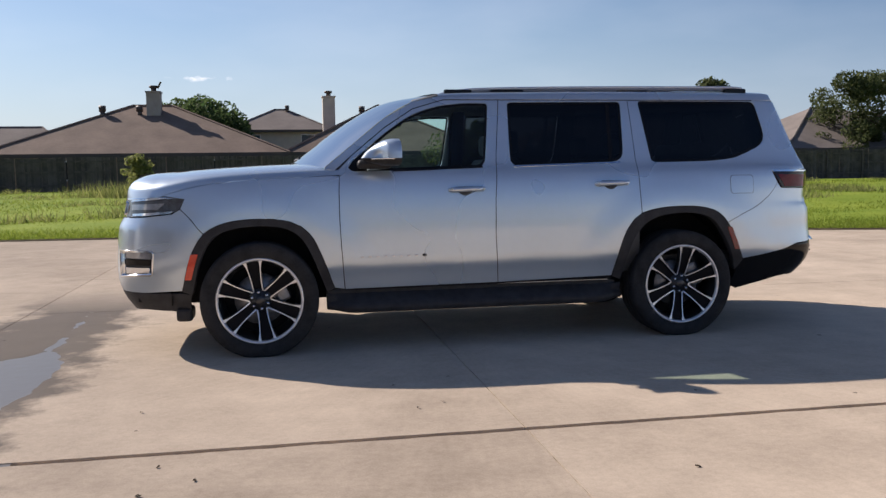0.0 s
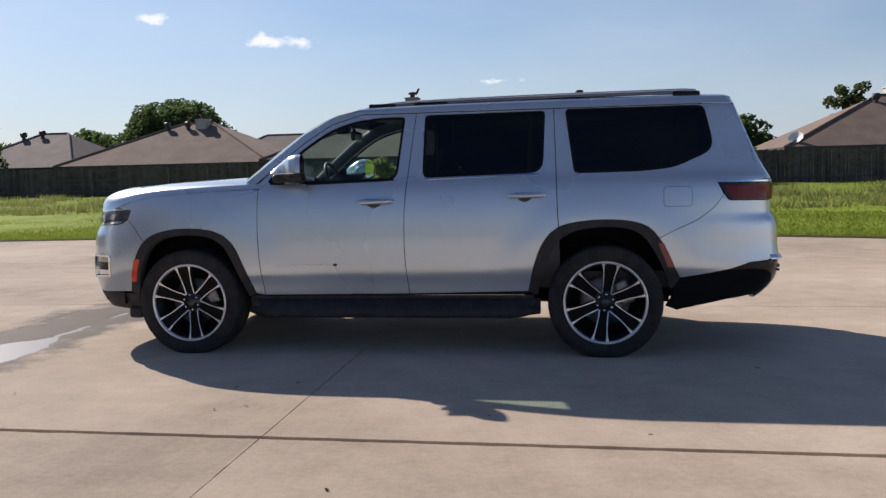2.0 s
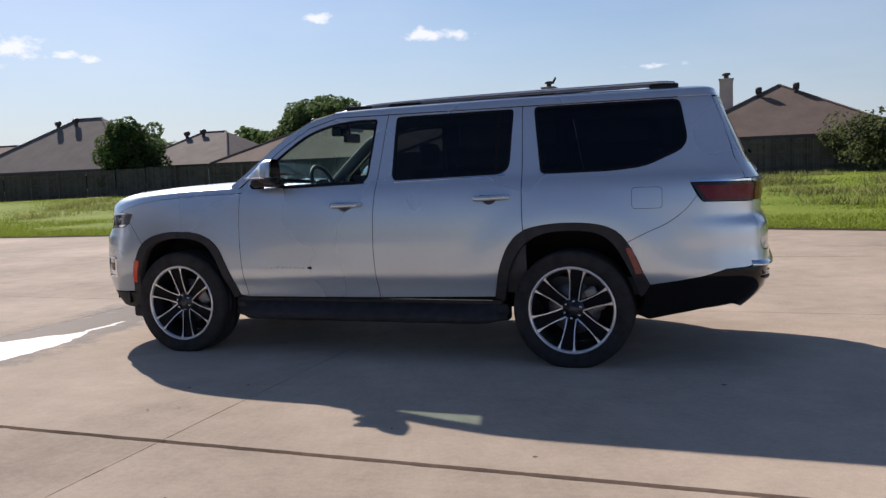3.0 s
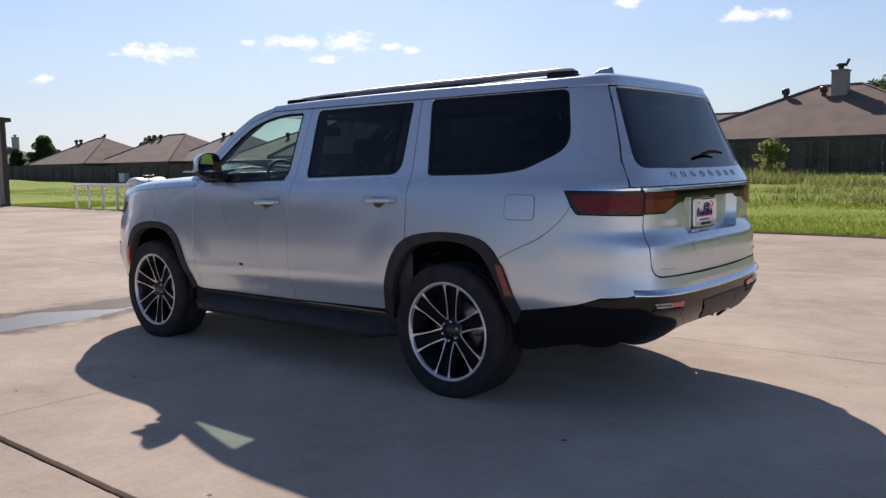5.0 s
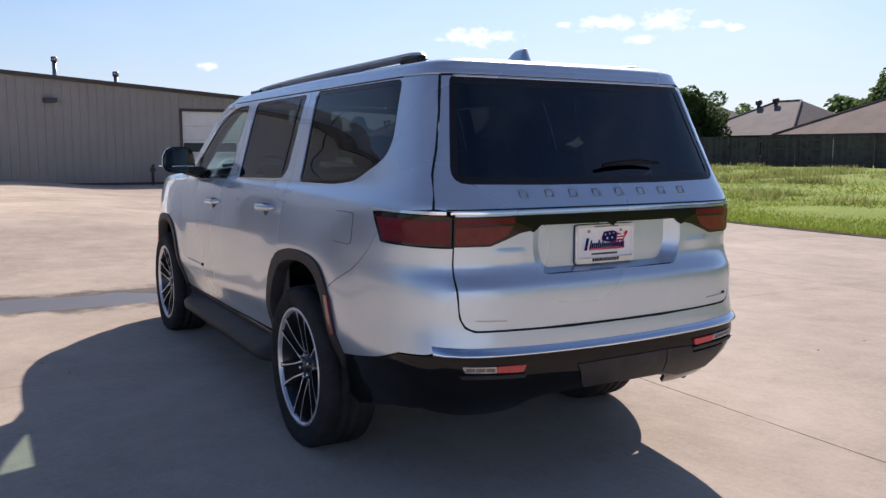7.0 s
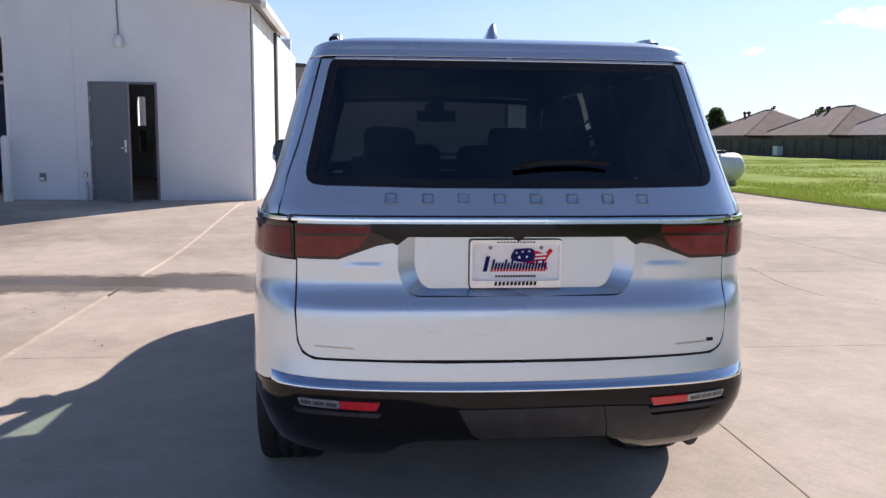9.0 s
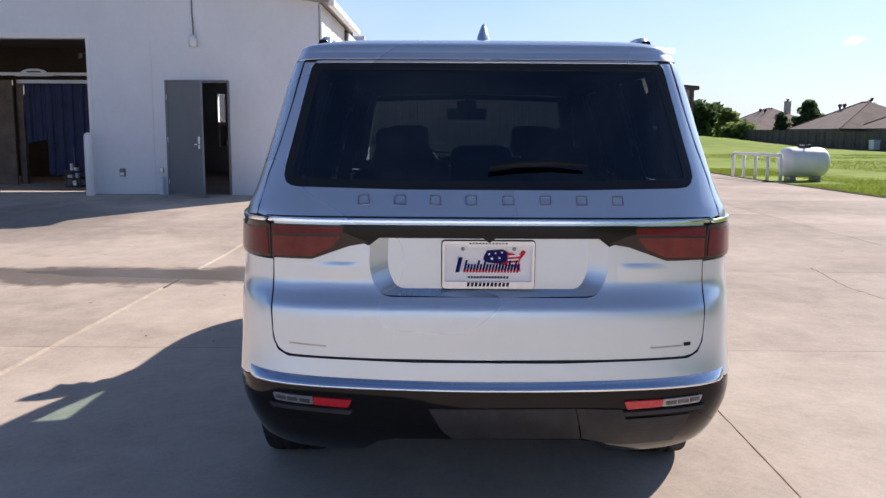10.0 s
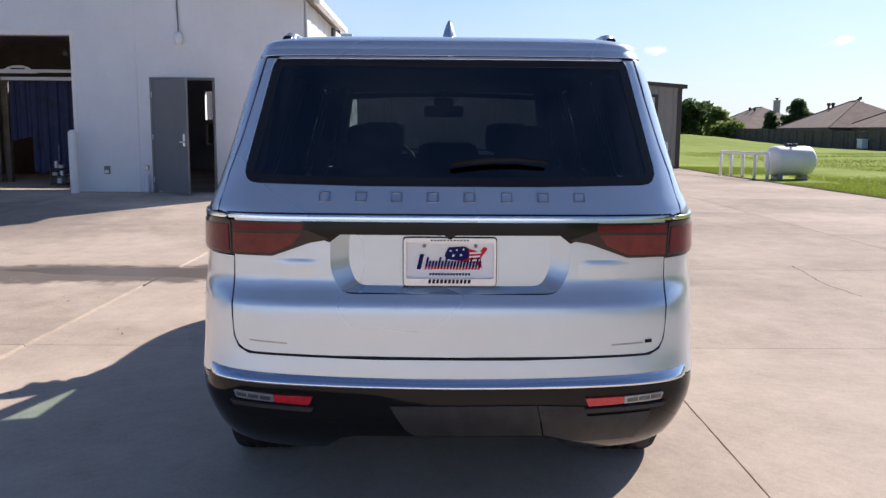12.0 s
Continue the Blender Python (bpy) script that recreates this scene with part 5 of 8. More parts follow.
def build_trees():
    tree("tree", -8.2, 64.0, 7.3, 10.2, 1, kind="dome", count=20000, size=0.15, label="broad dark green shade tree behind a house")
    tree("tree", -33.0, 63.0, 8.4, 10.5, 2, kind="dome", count=20000, size=0.16, label="broad dark green shade tree behind a chimney")
    tree("tree", 27.8, 47.0, 7.4, 5.6, 3, LEAF_OLIVE, kind="peak", count=13000, size=0.13, label="tall leafy green tree beside a roof")
    tree("tree", 37.6, 44.5, 7.4, 7.4, 4, LEAF_OLIVE, "loose", 17000, 0.11, "large leafy green tree beside the fence")
    tree("tree", 21.7, 60.0, 7.2, 4.4, 5, LEAF_OLIVE, "loose", 5000, 0.17, "leafy green tree behind a house")
    tree("tree", 26.7, 62.0, 7.6, 3.2, 6, kind="loose", count=4500, size=0.17, label="dark green tree behind a chimney")
    tree("tree", 31.2, 60.0, 6.5, 4.8, 7, LEAF_OLIVE, "loose", 5000, 0.18, "leafy green tree behind a roof")
    tree("tree", 14.3, 60.0, 5.1, 5.4, 9, count=6000, size=0.18, label="rounded dark green tree between houses")
    tree("tree", -38.0, 43.2, 5.8, 5.8, 10, kind="round", count=15000, size=0.11, label="dense small-leaved dark tree behind the fence")
    tree("tree", -111.6, 50.0, 6.6, 6.2, 12, kind="peak", count=9000, size=0.18, label="dark conical evergreen behind the far fence")
    tree("tree", -112.5, 46.6, 4.6, 3.6, 13, kind="peak", count=2600, size=0.2, label="small dark evergreen behind the far fence")
    tree("tree", -102.0, 60.5, 6.9, 5.0, 14, kind="round", count=2000, size=0.3, label="dark tree rising behind a long roof")
    tree("tree", -107.0, 64.0, 5.6, 6.0, 15, LEAF_LIGHT, "round", 2000, 0.3, "pale green tree behind a long roof")
    tree("tree", -150.0, 47.5, 7.2, 10.0, 16, kind="round", count=3500, size=0.5, label="wide clump of dark trees in the distance")
    tree("tree", -140.0, 46.0, 4.6, 10.0, 17, LEAF_LIGHT, "round", 2500, 0.45, "pale green bushy tree in the distance")
    tree("tree", -163.0, 40.0, 7.0, 14.0, 18, kind="round", count=3000, size=0.5, label="wide clump of dark trees in the distance")
    tree("tree", -122.0, 38.0, 5.6, 6.5, 27, kind="round", count=2600, size=0.34, label="dark shade tree at the far end of the field")
    tree("tree", -124.0, 43.0, 5.6, 5.0, 28, LEAF_LIGHT, "round", 1800, 0.34, "pale green tree at the far end of the field")
    tree("tree", -17.5, 74.0, 5.6, 5.0, 19, kind="round", count=1800, size=0.3, label="dark tree top between roofs")
    tree("tree", -46.0, 72.0, 6.8, 8.0, 20, kind="round", count=2000, size=0.32, label="dark tree top between roofs")
    tree("tree", -60.0, 74.0, 6.4, 8.0, 21, kind="round", count=2000, size=0.32, label="dark tree top between roofs")
    tree("sapling", -7.7, 32.7, 2.0, 1.5, 22, WEED_LEAF, "loose", 1300, 0.075, "young broad-leaved sapling among weeds", "sapling")
    tree("bush", -39.0, 41.8, 2.3, 2.4, 23, LEAF_DARK, "round", 900, 0.12, "dark bush in front of the fence", "bush", False)
    tree("bush", 8.7, 38.9, 2.9, 5.2, 24, LEAF_OLIVE, "loose", 4200, 0.10, "loose olive green bush in front of the fence", "bush", False)
    tree("bush", -119.0, 42.6, 3.0, 6.0, 25, LEAF_LIGHT, "round", 1500, 0.3, "pale green bush before the far fence", "bush", False)
    tree("bush", -124.0, 43.6, 3.0, 6.0, 26, LEAF_LIGHT, "round", 1500, 0.3, "pale green bush before the far fence", "bush", False)


def build_grass():
    """Mown grass near the pavement and taller rough growth behind it."""
    rng = random.Random(8)
    verts, faces = [], []

    def blade(x, y, h, w, lean):
        a = rng.uniform(0, math.pi)
        z = height(x, y) + 0.02
        dx, dy = math.cos(a) * w, math.sin(a) * w
        lx, ly = rng.gauss(0, lean), rng.gauss(0, lean)
        i = len(verts)
        verts.extend([(x - dx, y - dy, z), (x + dx, y + dy, z), (x + lx, y + ly, z + h)])
        faces.append((i, i + 1, i + 2))

    for k in range(110000):
        x = rng.uniform(-32, 17)
        e = EDGE(x)
        y = e + 0.03 + 9.5 * rng.random() ** 1.8
        if -25.5 < x < -20 and y < 12.4:
            continue
        blade(x, y, rng.uniform(0.035, 0.085), 0.009 + 0.0010 * (y - e), 0.04)
    for k in range(70000):
        x = rng.uniform(-60, 42)
        y = rng.uniform(EDGE(max(-60, min(70, x))) + 6, 40)
        blade(x, y, rng.uniform(0.05, 0.12), 0.020, 0.08)
    ob = put("grass", mesh_data("grass", verts, faces, GRASS_BLADE, False))
    tagged(ob, "bright green mown grass along the pavement edge", "grass", kind="stuff")
    verts, faces = [], []
    for c in range(420):
        x = rng.uniform(-30, 40)
        y = rng.gauss(25.5, 4.0) if rng.random() < 0.75 else rng.uniform(20, 39)
        if y < EDGE(max(-60, min(70, x))) + 6 or noise.noise(Vector((x * 0.13, y * 0.2, 9))) < -0.12:
            continue
        tall = rng.uniform(0.12, 0.36)
        for k in range(110):
            blade(x + rng.gauss(0, 0.5), y + rng.gauss(0, 0.4), tall * rng.uniform(0.5, 1.2), 0.026, 0.16)
    for bx, by, r, tall in ((-8.3, 31.0, 1.6, 1.1), (-6.4, 30.5, 1.2, 0.9), (-3.6, 29.0, 1.4, 0.8), (3.5, 29.0, 1.2, 0.7), (9.0, 27.0, 1.5, 0.75), (14.0, 27.5, 1.2, 0.8)):
        for k in range(700):
            blade(bx + rng.gauss(0, r * 0.6), by + rng.gauss(0, r * 0.5), tall * rng.uniform(0.2, 0.75), 0.022, 0.26)
    ob = put("weeds", mesh_data("weeds", verts, faces, WEED_LEAF, False))
    tagged(ob, "tall rough weeds and wild grass in the field", "weeds", kind="stuff")


def build_tank():
    tank = thing("propane_tank", "white horizontal propane tank on low concrete blocks", "tank")
    r, half = 0.5, 0.56
    prof = [(0.0, -half - 0.30)] + [(r * math.sin(a), -half - 0.30 * math.cos(a)) for a in [math.pi / 2 * k / 6 for k in range(1, 7)]] + [(r, half)] + [(r * math.sin(a), half + 0.30 * math.cos(a)) for a in [math.pi / 2 * (6 - k) / 6 for k in range(1, 7)]]
    v, f = lathe(prof, 32, "y")
    m = pose(-23.1, 12.00, 0.62, 0, 0, 8)
    put("shell", mesh_data("shell", v, f, WHITE_PAINT), tank, at=m)
    bm = bmesh.new()
    add_box(bm, (-0.1, -0.2, 0.49), (0.1, 0.2, 0.58), 0.02)
    add_box(bm, (-0.3, -0.03, 0.55), (0.3, 0.03, 0.58), 0.01)
    from_bm("valve_cover", bm, METAL_TRIM, tank, "rusty valve fittings", at=m)
    solid("block", [((-0.20, -0.55, -0.72), (0.20, -0.35, -0.38))], METAL_WALL, tank).matrix_basis = m
    solid("block", [((-0.20, 0.35, -0.72), (0.20, 0.55, -0.38))], METAL_WALL, tank).matrix_basis = m
    rail = thing("guard_rail", "white painted pipe guard rail beside the tank", "railing")
    posts = [(-25.2, 10.35), (-24.55, 10.5), (-23.9, 10.68), (-23.25, 10.86), (-22.6, 11.05)]
    for x, y in posts:
        bm = bmesh.new()
        add_tube(bm, [(x, y, -0.15), (x, y, 0.86)], 0.055, 10)
        from_bm("post", bm, WHITE_PAINT, rail, "", True)
    bm = bmesh.new()
    add_tube(bm, [(x, y, 0.86) for x, y in posts], 0.055, 10)
    from_bm("top_rail", bm, WHITE_PAINT, rail, "", True)
    box = thing("utility_box", "pale grey utility box before the far fence", "utility box")
    solid("cabinet", [((-75.8, 41.0 - 0.5, 0.2), (-74.8, 41.0 + 0.1, 1.05))], STUCCO, box, "", 0.03)
    solid("lid", [((-75.85, 41.0 - 0.55, 1.05), (-74.75, 41.0 + 0.15, 1.12))], STUCCO, box, "", 0.02)
    dish = thing("satellite_dish", "small white satellite dish above the fence", "dish")
    v, f = lathe([(0.0, 0.0), (0.2, 0.03), (0.42, 0.12)], 20, "z")
    put("reflector", mesh_data("reflector", v, f, WHITE_PAINT), dish, at=pose(14.2, 44.5, 3.0, 55, 0, -35))
    bm = bmesh.new()
    add_tube(bm, [(14.2, 44.5, 0.4), (14.2, 44.5, 3.0)], 0.03, 6)
    from_bm("mast", bm, STEEL, dish, "", True)


def build_edges():
    """Bare soil along the edge of the grass, a crack in the paving and dry leaves on it."""
    rows = []
    for k in range(420):
        x = -34 + 0.13 * k
        e = EDGE(x)
        w = 0.07 + 0.05 * noise.noise(Vector((x * 1.7, 0, 4)))
        rows.append([(x, e - 0.03 - w * 0.5 + 0.03 * noise.noise(Vector((x * 4, 2, 0))), 0.004), (x, e, 0.035), (x, e + 0.10 + w, 0.012)])
    tagged(grid_mesh("trim", rows, SOIL), "dark bare soil along the pavement edge", "soil edge", kind="structure")
    path = spline([(-4.04, 4.09), (-3.58, 4.03), (-3.09, 3.96), (-2.74, 3.93), (-2.2, 3.99)], 0.05)
    verts, faces = [], []
    for k, (x, y) in enumerate(path):
        y += 0.03 * noise.noise(Vector((x * 7, 0, 2)))
        w = 0.005 + 0.005 * noise.noise(Vector((x * 11, 5, 2)))
        verts += [(x, y - w, 0.0012), (x, y + w, 0.0012)]
        if k:
            b = 2 * k
            faces.append((b - 2, b, b + 1, b - 1))
    crack = put("trim", mesh_data("crack", verts, faces, JOINT, False))
    tagged(crack, "thin dark crack across the concrete", "crack", kind="structure")
    rng = random.Random(17)
    leaf = None
    for x, y in ((-1.95, -3.12), (-1.78, -3.32), (0.30, -3.63), (-0.56, -2.39), (-0.42, -1.84), (-2.16, -2.22), (-6.64, -1.78), (1.97, 2.10), (1.60, 3.04), (-1.98, -3.45), (-0.71, -2.48), (-0.78, -1.98), (0.88, -2.50), (-3.77, -3.96)):
        bm = bmesh.new()
        n = 7
        ring = []
        size = rng.uniform(0.009, 0.016)
        for i in range(n):
            an = 2 * math.pi * i / n
            ring.append(bm.verts.new((size * math.cos(an) * rng.uniform(0.7, 1.2), 0.6 * size * math.sin(an) * rng.uniform(0.7, 1.2), rng.uniform(0.0, 0.008))))
        mid = bm.verts.new((0, 0, 0.004))
        for i in range(n):
            bm.faces.new((ring[i], ring[(i + 1) % n], mid))
        bmesh.ops.solidify(bm, geom=bm.faces[:], thickness=0.002)
        ob = from_bm("dry_leaf", bm, DRY_LEAF, at=pose(x, y, 0.002, 0, 0, rng.uniform(0, 360)))
        tagged(ob, "small curled dark dry leaf on the concrete", "leaf", "dry leaves on the driveway")


def build_reflection_wall():
    """A plain pale wall, added unseen behind the camera to shape reflections and bounced light."""
    wall = solid("wall_east", [((27.0, -70.0, -0.1), (27.3, 6.5, 5.0))], PALE_WALL)
    tagged(wall, "plain pale wall added out of view for the tail's reflections", "wall", kind="structure")


build_ground()
build_edges()
build_reflection_wall()
build_workshop()
build_warehouse()
build_houses()
build_trees()
build_grass()
build_tank()


# ---- the vehicle: curved shell ----
CENTRE = Vector((0.2, 0, 0.95))
HALF = curve_fit([(0.28, 0.86), (0.40, 0.885), (0.47, 0.905), (0.55, 0.922), (0.625, 0.944), (0.68, 0.951), (0.85, 0.953), (1.0, 0.949), (1.10, 0.942), (1.19, 0.930),
                  (1.25, 0.916), (1.29, 0.898), (1.32, 0.878), (1.36, 0.862), (1.50, 0.822), (1.79, 0.737), (1.84, 0.712), (1.9, 0.68)])
REAR = curve_fit([(0.28, 2.48), (0.36, 2.56), (0.43, 2.66), (0.48, 2.715), (0.58, 2.775), (0.69, 2.786), (0.74, 2.783), (0.80, 2.777), (0.915, 2.774), (0.942, 2.772), (0.958, 2.769), (0.972, 2.761),
                  (1.015, 2.737), (1.05, 2.729), (1.12, 2.728), (1.25, 2.725), (1.30, 2.70), (1.36, 2.665), (1.50, 2.605), (1.735, 2.512), (1.80, 2.487), (1.84, 2.465), (1.9, 2.42)])
FRONT = curve_fit([(0.28, -2.44), (0.34, -2.49), (0.44, -2.555), (0.58, -2.59), (0.78, -2.58), (0.92, -2.565), (1.00, -2.525), (1.12, -2.50), (1.16, -2.48), (1.22, -2.42), (1.30, -2.3), (1.9, -2.2)])
SQUARE = curve_fit([(0.3, 8.5), (0.60, 9.5), (0.72, 8.6), (0.85, 8.0), (1.0, 8.0), (1.15, 8.5), (1.25, 9.8), (1.30, 11.6), (1.36, 13.0), (1.5, 13.5), (1.6, 14.0), (1.9, 17.0)])
CROWN = curve_fit([(0.3, 0.035), (0.7, 0.042), (1.25, 0.050), (1.5, 0.046), (1.8, 0.030), (1.9, 0.025)])
AXLES = (-1.562, 1.562)


def flank(p, z):
    """The left flank, unrolled: p runs along the side from the nose's centre (-4.2) over the flank (p = x) to the tail's centre (4.8)."""
    w = HALF(z)
    if p > 0.6:
        v, a, n = (p - 0.6) / 2.1, REAR(z) - 0.6, SQUARE(z)
        bx, by = (v, 1.0) if v <= 1 else (1.0, 2 - v)
        k = (abs(bx) ** n + abs(by) ** n) ** (-1 / n)
        x, y = 0.6 + a * bx * k, w * by * k
        x += CROWN(z) * max(0.0, 1 - (y / w) ** 2)
    elif p < -0.9:
        v, a, n = (-0.9 - p) / 1.65, -0.9 - FRONT(z), 4.4
        bx, by = (v, 1.0) if v <= 1 else (1.0, 2 - v)
        k = (abs(bx) ** n + abs(by) ** n) ** (-1 / n)
        x, y = -0.9 - a * bx * k, w * by * k
    else:
        x, y = p, w
    side = smooth01(y, 0.5 * w, 0.9 * w)
    for ax in AXLES:
        r = math.hypot((x - ax) * 0.95, z - 0.40)
        y += 0.010 * side * (1 - smooth01(r, 0.62, 0.86)) * smooth01(z, 0.45, 0.75)
    return (x, -y, z)


def tail(y, z):
    """The tail's surface over y and z."""
    w, n = HALF(z), SQUARE(z)
    f = min(0.99999, abs(y) / w)
    return (0.6 + (REAR(z) - 0.6) * (1 - f ** n) ** (1 / n) + CROWN(z) * (1 - f * f), y, z)


def ps(x, z):
    """The flank's p at a place x along the side."""
    lo, hi = -4.2, 4.8
    for k in range(40):
        mid = (lo + hi) / 2
        if flank(mid, z)[0] < x:
            lo = mid
        else:
            hi = mid
    return (lo + hi) / 2


def pr(y, z, front=False):
    """The flank's p where the tail (or the nose) is y off the middle."""
    lo, hi = (-4.2, -2.0) if front else (2.2, 4.8)
    for k in range(40):
        mid = (lo + hi) / 2
        if (-flank(mid, z)[1] < y) == front:
            lo = mid
        else:
            hi = mid
    return (lo + hi) / 2


def onp(pts):
    return [(ps(x, z), z) for x, z in pts]


def dense(pts, closed=True, step=0.05):
    """More points along straight sides, so that outlines follow the curved surface."""
    pts = [p for i, p in enumerate(pts) if i == 0 or (Vector(p) - Vector(pts[i - 1])).length > 1e-4]
    if closed and (Vector(pts[0]) - Vector(pts[-1])).length < 1e-4:
        pts = pts[:-1]
    out = []
    n = len(pts)
    for i in range(n if closed else n - 1):
        a, b = Vector(pts[i]), Vector(pts[(i + 1) % n])
        m = max(1, int((b - a).length / step))
        out += [tuple(a + (b - a) * k / m) for k in range(m)]
    if not closed:
        out.append(tuple(pts[-1]))
    return out


suv = thing("suv", "silver full-size sport utility vehicle parked on concrete", "car", at=pose(0, 0, -0.022))

# outlines shared by neighbouring panels
A_SEAM = [(-0.972, 0.462), (-0.992, 0.76), (-1.004, 1.01), (-1.006, 1.27)]
B_SEAM = [(0.142, 0.470), (0.124, 0.70), (0.118, 0.84), (0.122, 1.08), (0.150, 1.41), (0.196, 1.803)]
C_SEAM = [(1.238, 0.952), (1.230, 1.11), (1.220, 1.48), (1.208, 1.803)]
PILLAR = [(-1.10, 1.315), (-0.90, 1.475), (-0.66, 1.665), (-0.45, 1.785), (-0.25, 1.830)]
PILLAR_IN = [(-1.03, 1.295), (-0.90, 1.405), (-0.66, 1.60), (-0.45, 1.735), (-0.22, 1.803)]
ARCH_R = spline([(1.018, 0.488), (1.068, 0.70), (1.135, 0.855), (1.238, 0.952), (1.44, 0.995), (1.70, 0.993), (1.86, 0.945), (1.965, 0.82), (2.035, 0.665), (2.075, 0.585)], 0.05)
ARCH_R_IN = spline([(1.085, 0.46), (1.130, 0.66), (1.205, 0.815), (1.31, 0.905), (1.47, 0.945), (1.68, 0.943), (1.82, 0.885), (1.915, 0.75), (1.985, 0.60), (2.015, 0.50)], 0.05)
ARCH_F = spline([(-2.085, 0.485), (-2.02, 0.72), (-1.925, 0.88), (-1.77, 0.955), (-1.55, 0.975), (-1.34, 0.95), (-1.215, 0.87), (-1.135, 0.72), (-1.045, 0.475)], 0.05)
ARCH_F_IN = spline([(-2.015, 0.46), (-1.945, 0.72), (-1.85, 0.86), (-1.70, 0.915), (-1.50, 0.925), (-1.36, 0.90), (-1.265, 0.83), (-1.19, 0.69), (-1.10, 0.455)], 0.05)


def near(line, p):
    return min(range(len(line)), key=lambda i: (line[i][0] - p[0]) ** 2 + (line[i][1] - p[1]) ** 2)


iC, iS = near(ARCH_R, (1.238, 0.952)), near(ARCH_R, (1.925, 0.885))
iF = near(ARCH_F, (-1.925, 0.88))

# front doors
win_f = rounded([(-0.935, 1.318), (-0.89, 1.370), (-0.66, 1.562), (-0.46, 1.695), (-0.27, 1.757), (-0.08, 1.778), (0.112, 1.778), (0.060, 1.315), (-0.62, 1.297), (-0.90, 1.294)],
                [0.01, 0.05, 0.1, 0.1, 0.1, 0.05, 0.03, 0.07, 0, 0.02])
door_f = A_SEAM + [(-1.012, 1.284)] + PILLAR_IN + B_SEAM[::-1]
doors_front = both_sides("front_door", sheet(dense(door_f), [dense(win_f)], flank, CENTRE), PAINT, suv, "silver front door")
# rear doors
win_r = rounded([(0.262, 1.785), (1.145, 1.790), (1.128, 1.345), (0.70, 1.327), (0.252, 1.315)], [0.03, 0.03, 0.09, 0, 0.07])
door_r = onp(dense(B_SEAM + C_SEAM[::-1] + ARCH_R[:iC + 1][::-1]))
doors_rear = both_sides("rear_door", sheet(door_r, [onp(dense(win_r))], flank, CENTRE), PAINT, suv, "silver rear door")
# rear quarters
win_q = rounded([(1.290, 1.795), (2.262, 1.793), (2.326, 1.480), (2.045, 1.360), (1.84, 1.338), (1.40, 1.333), (1.352, 1.340)], [0.03, 0.04, 0.10, 0.06, 0.1, 0.02, 0.06])
gate_edge = [(0.808, 1.262), (0.803, 1.29), (0.778, 1.40), (0.744, 1.50), (0.702, 1.655), (0.666, 1.803)]
LAMP_TIP = (2.335, 1.245)
seam_r = spline([ARCH_R[iS], (2.05, 0.925), (2.20, 0.995), (2.315, 1.085), (2.375, 1.165)], 0.04)
quarter = onp(dense(C_SEAM[::-1] + ARCH_R[iC:iS + 1], False)) + onp(seam_r[1:]) + onp([LAMP_TIP]) + [(pr(y, z), z) for y, z in gate_edge]
quarter_win = [(ps(x, z), z) for x, z in dense(win_q)]
both_sides("rear_quarter_panel", sheet(dense(quarter), [quarter_win], flank, CENTRE, gap=0.0032), PAINT, suv, "silver rear quarter panel")
# roof side rails from the windscreen pillars round to the tail
rail_top = [(ps(x, z), z) for x, z in PILLAR] + [(p, 1.832) for p in (0.2, 1.0, 1.6, 2.0, 2.3, 2.5, 2.6, 2.7, 2.8, 2.9, 3.1, 3.5, 4.0, 4.8)]
rail_low = [(p, 1.8085) for p in (4.8, 4.0, 3.5, 3.1, 2.9, 2.8, 2.7, 2.5, 2.0, 1.0, 0.2)] + [(ps(x, z), z + 0.005) for x, z in PILLAR_IN[::-1]]
both_sides("roof_side_rail", sheet(dense(rail_top + rail_low), [], flank, CENTRE, gap=0.0), PAINT, suv)

# bonnet and wings
WING = curve_fit([(-4.3, 1.115), (-3.3, 1.112), (-2.55, 1.12), (-2.3, 1.165), (-2.05, 1.212), (-1.7, 1.242), (-1.0, 1.268)])
wing_top = [(-1.0 - 0.08 * k, WING(-1.0 - 0.08 * k)) for k in range(17)]
lamp_rear = (-2.045, 1.118)
wing = [(-0.972, 0.462), (-0.992, 0.76), (-1.004, 1.01), (-1.006, 1.262)] + wing_top[1:] + onp([(-2.19, 1.142), lamp_rear, (-2.075, 1.050)]) + onp([(-1.99, 0.960)]) + onp(ARCH_F[iF:])
both_sides("front_wing", sheet(dense(wing), [], flank, CENTRE), PAINT, suv, "silver front wing")


def bonnet_rows():
    rows = []
    crown = curve_fit([(-2.46, 1.19), (-2.25, 1.285), (-2.0, 1.322), (-1.6, 1.345), (-1.0, 1.372)])
    ps_list = [-1.0 - 0.06 * k for k in range(22)] + [-2.32 - 0.03 * k for k in range(12)] + [-2.7 - 0.1 * k for k in range(16)]
    for p in ps_list:
        z0 = WING(p)
        x, y, _ = flank(p, z0)
        sx = max(-2.12, x) - 0.22 * math.exp(-max(0, x + 1.0) / 0.3) * (1 if x > -1.05 else math.exp((x + 1.05) / 0.35))
        row = []
        for k in range(17):
            f = (k / 16) ** 1.5
            zc = crown(max(sx, -2.4))
            z = z0 + (zc - z0) * (1 - (1 - f) ** 2.8) ** (1 / 2.8)
            row.append((x + (sx - x) * f, y * (1 - f), z))
        rows.append(row)
    return rows


half = bonnet_rows()
full = [r + [(x, -y, z) for x, y, z in r[-2::-1]] for r in half]
bonnet = grid_mesh("bonnet", full, PAINT, suv, "silver bonnet")


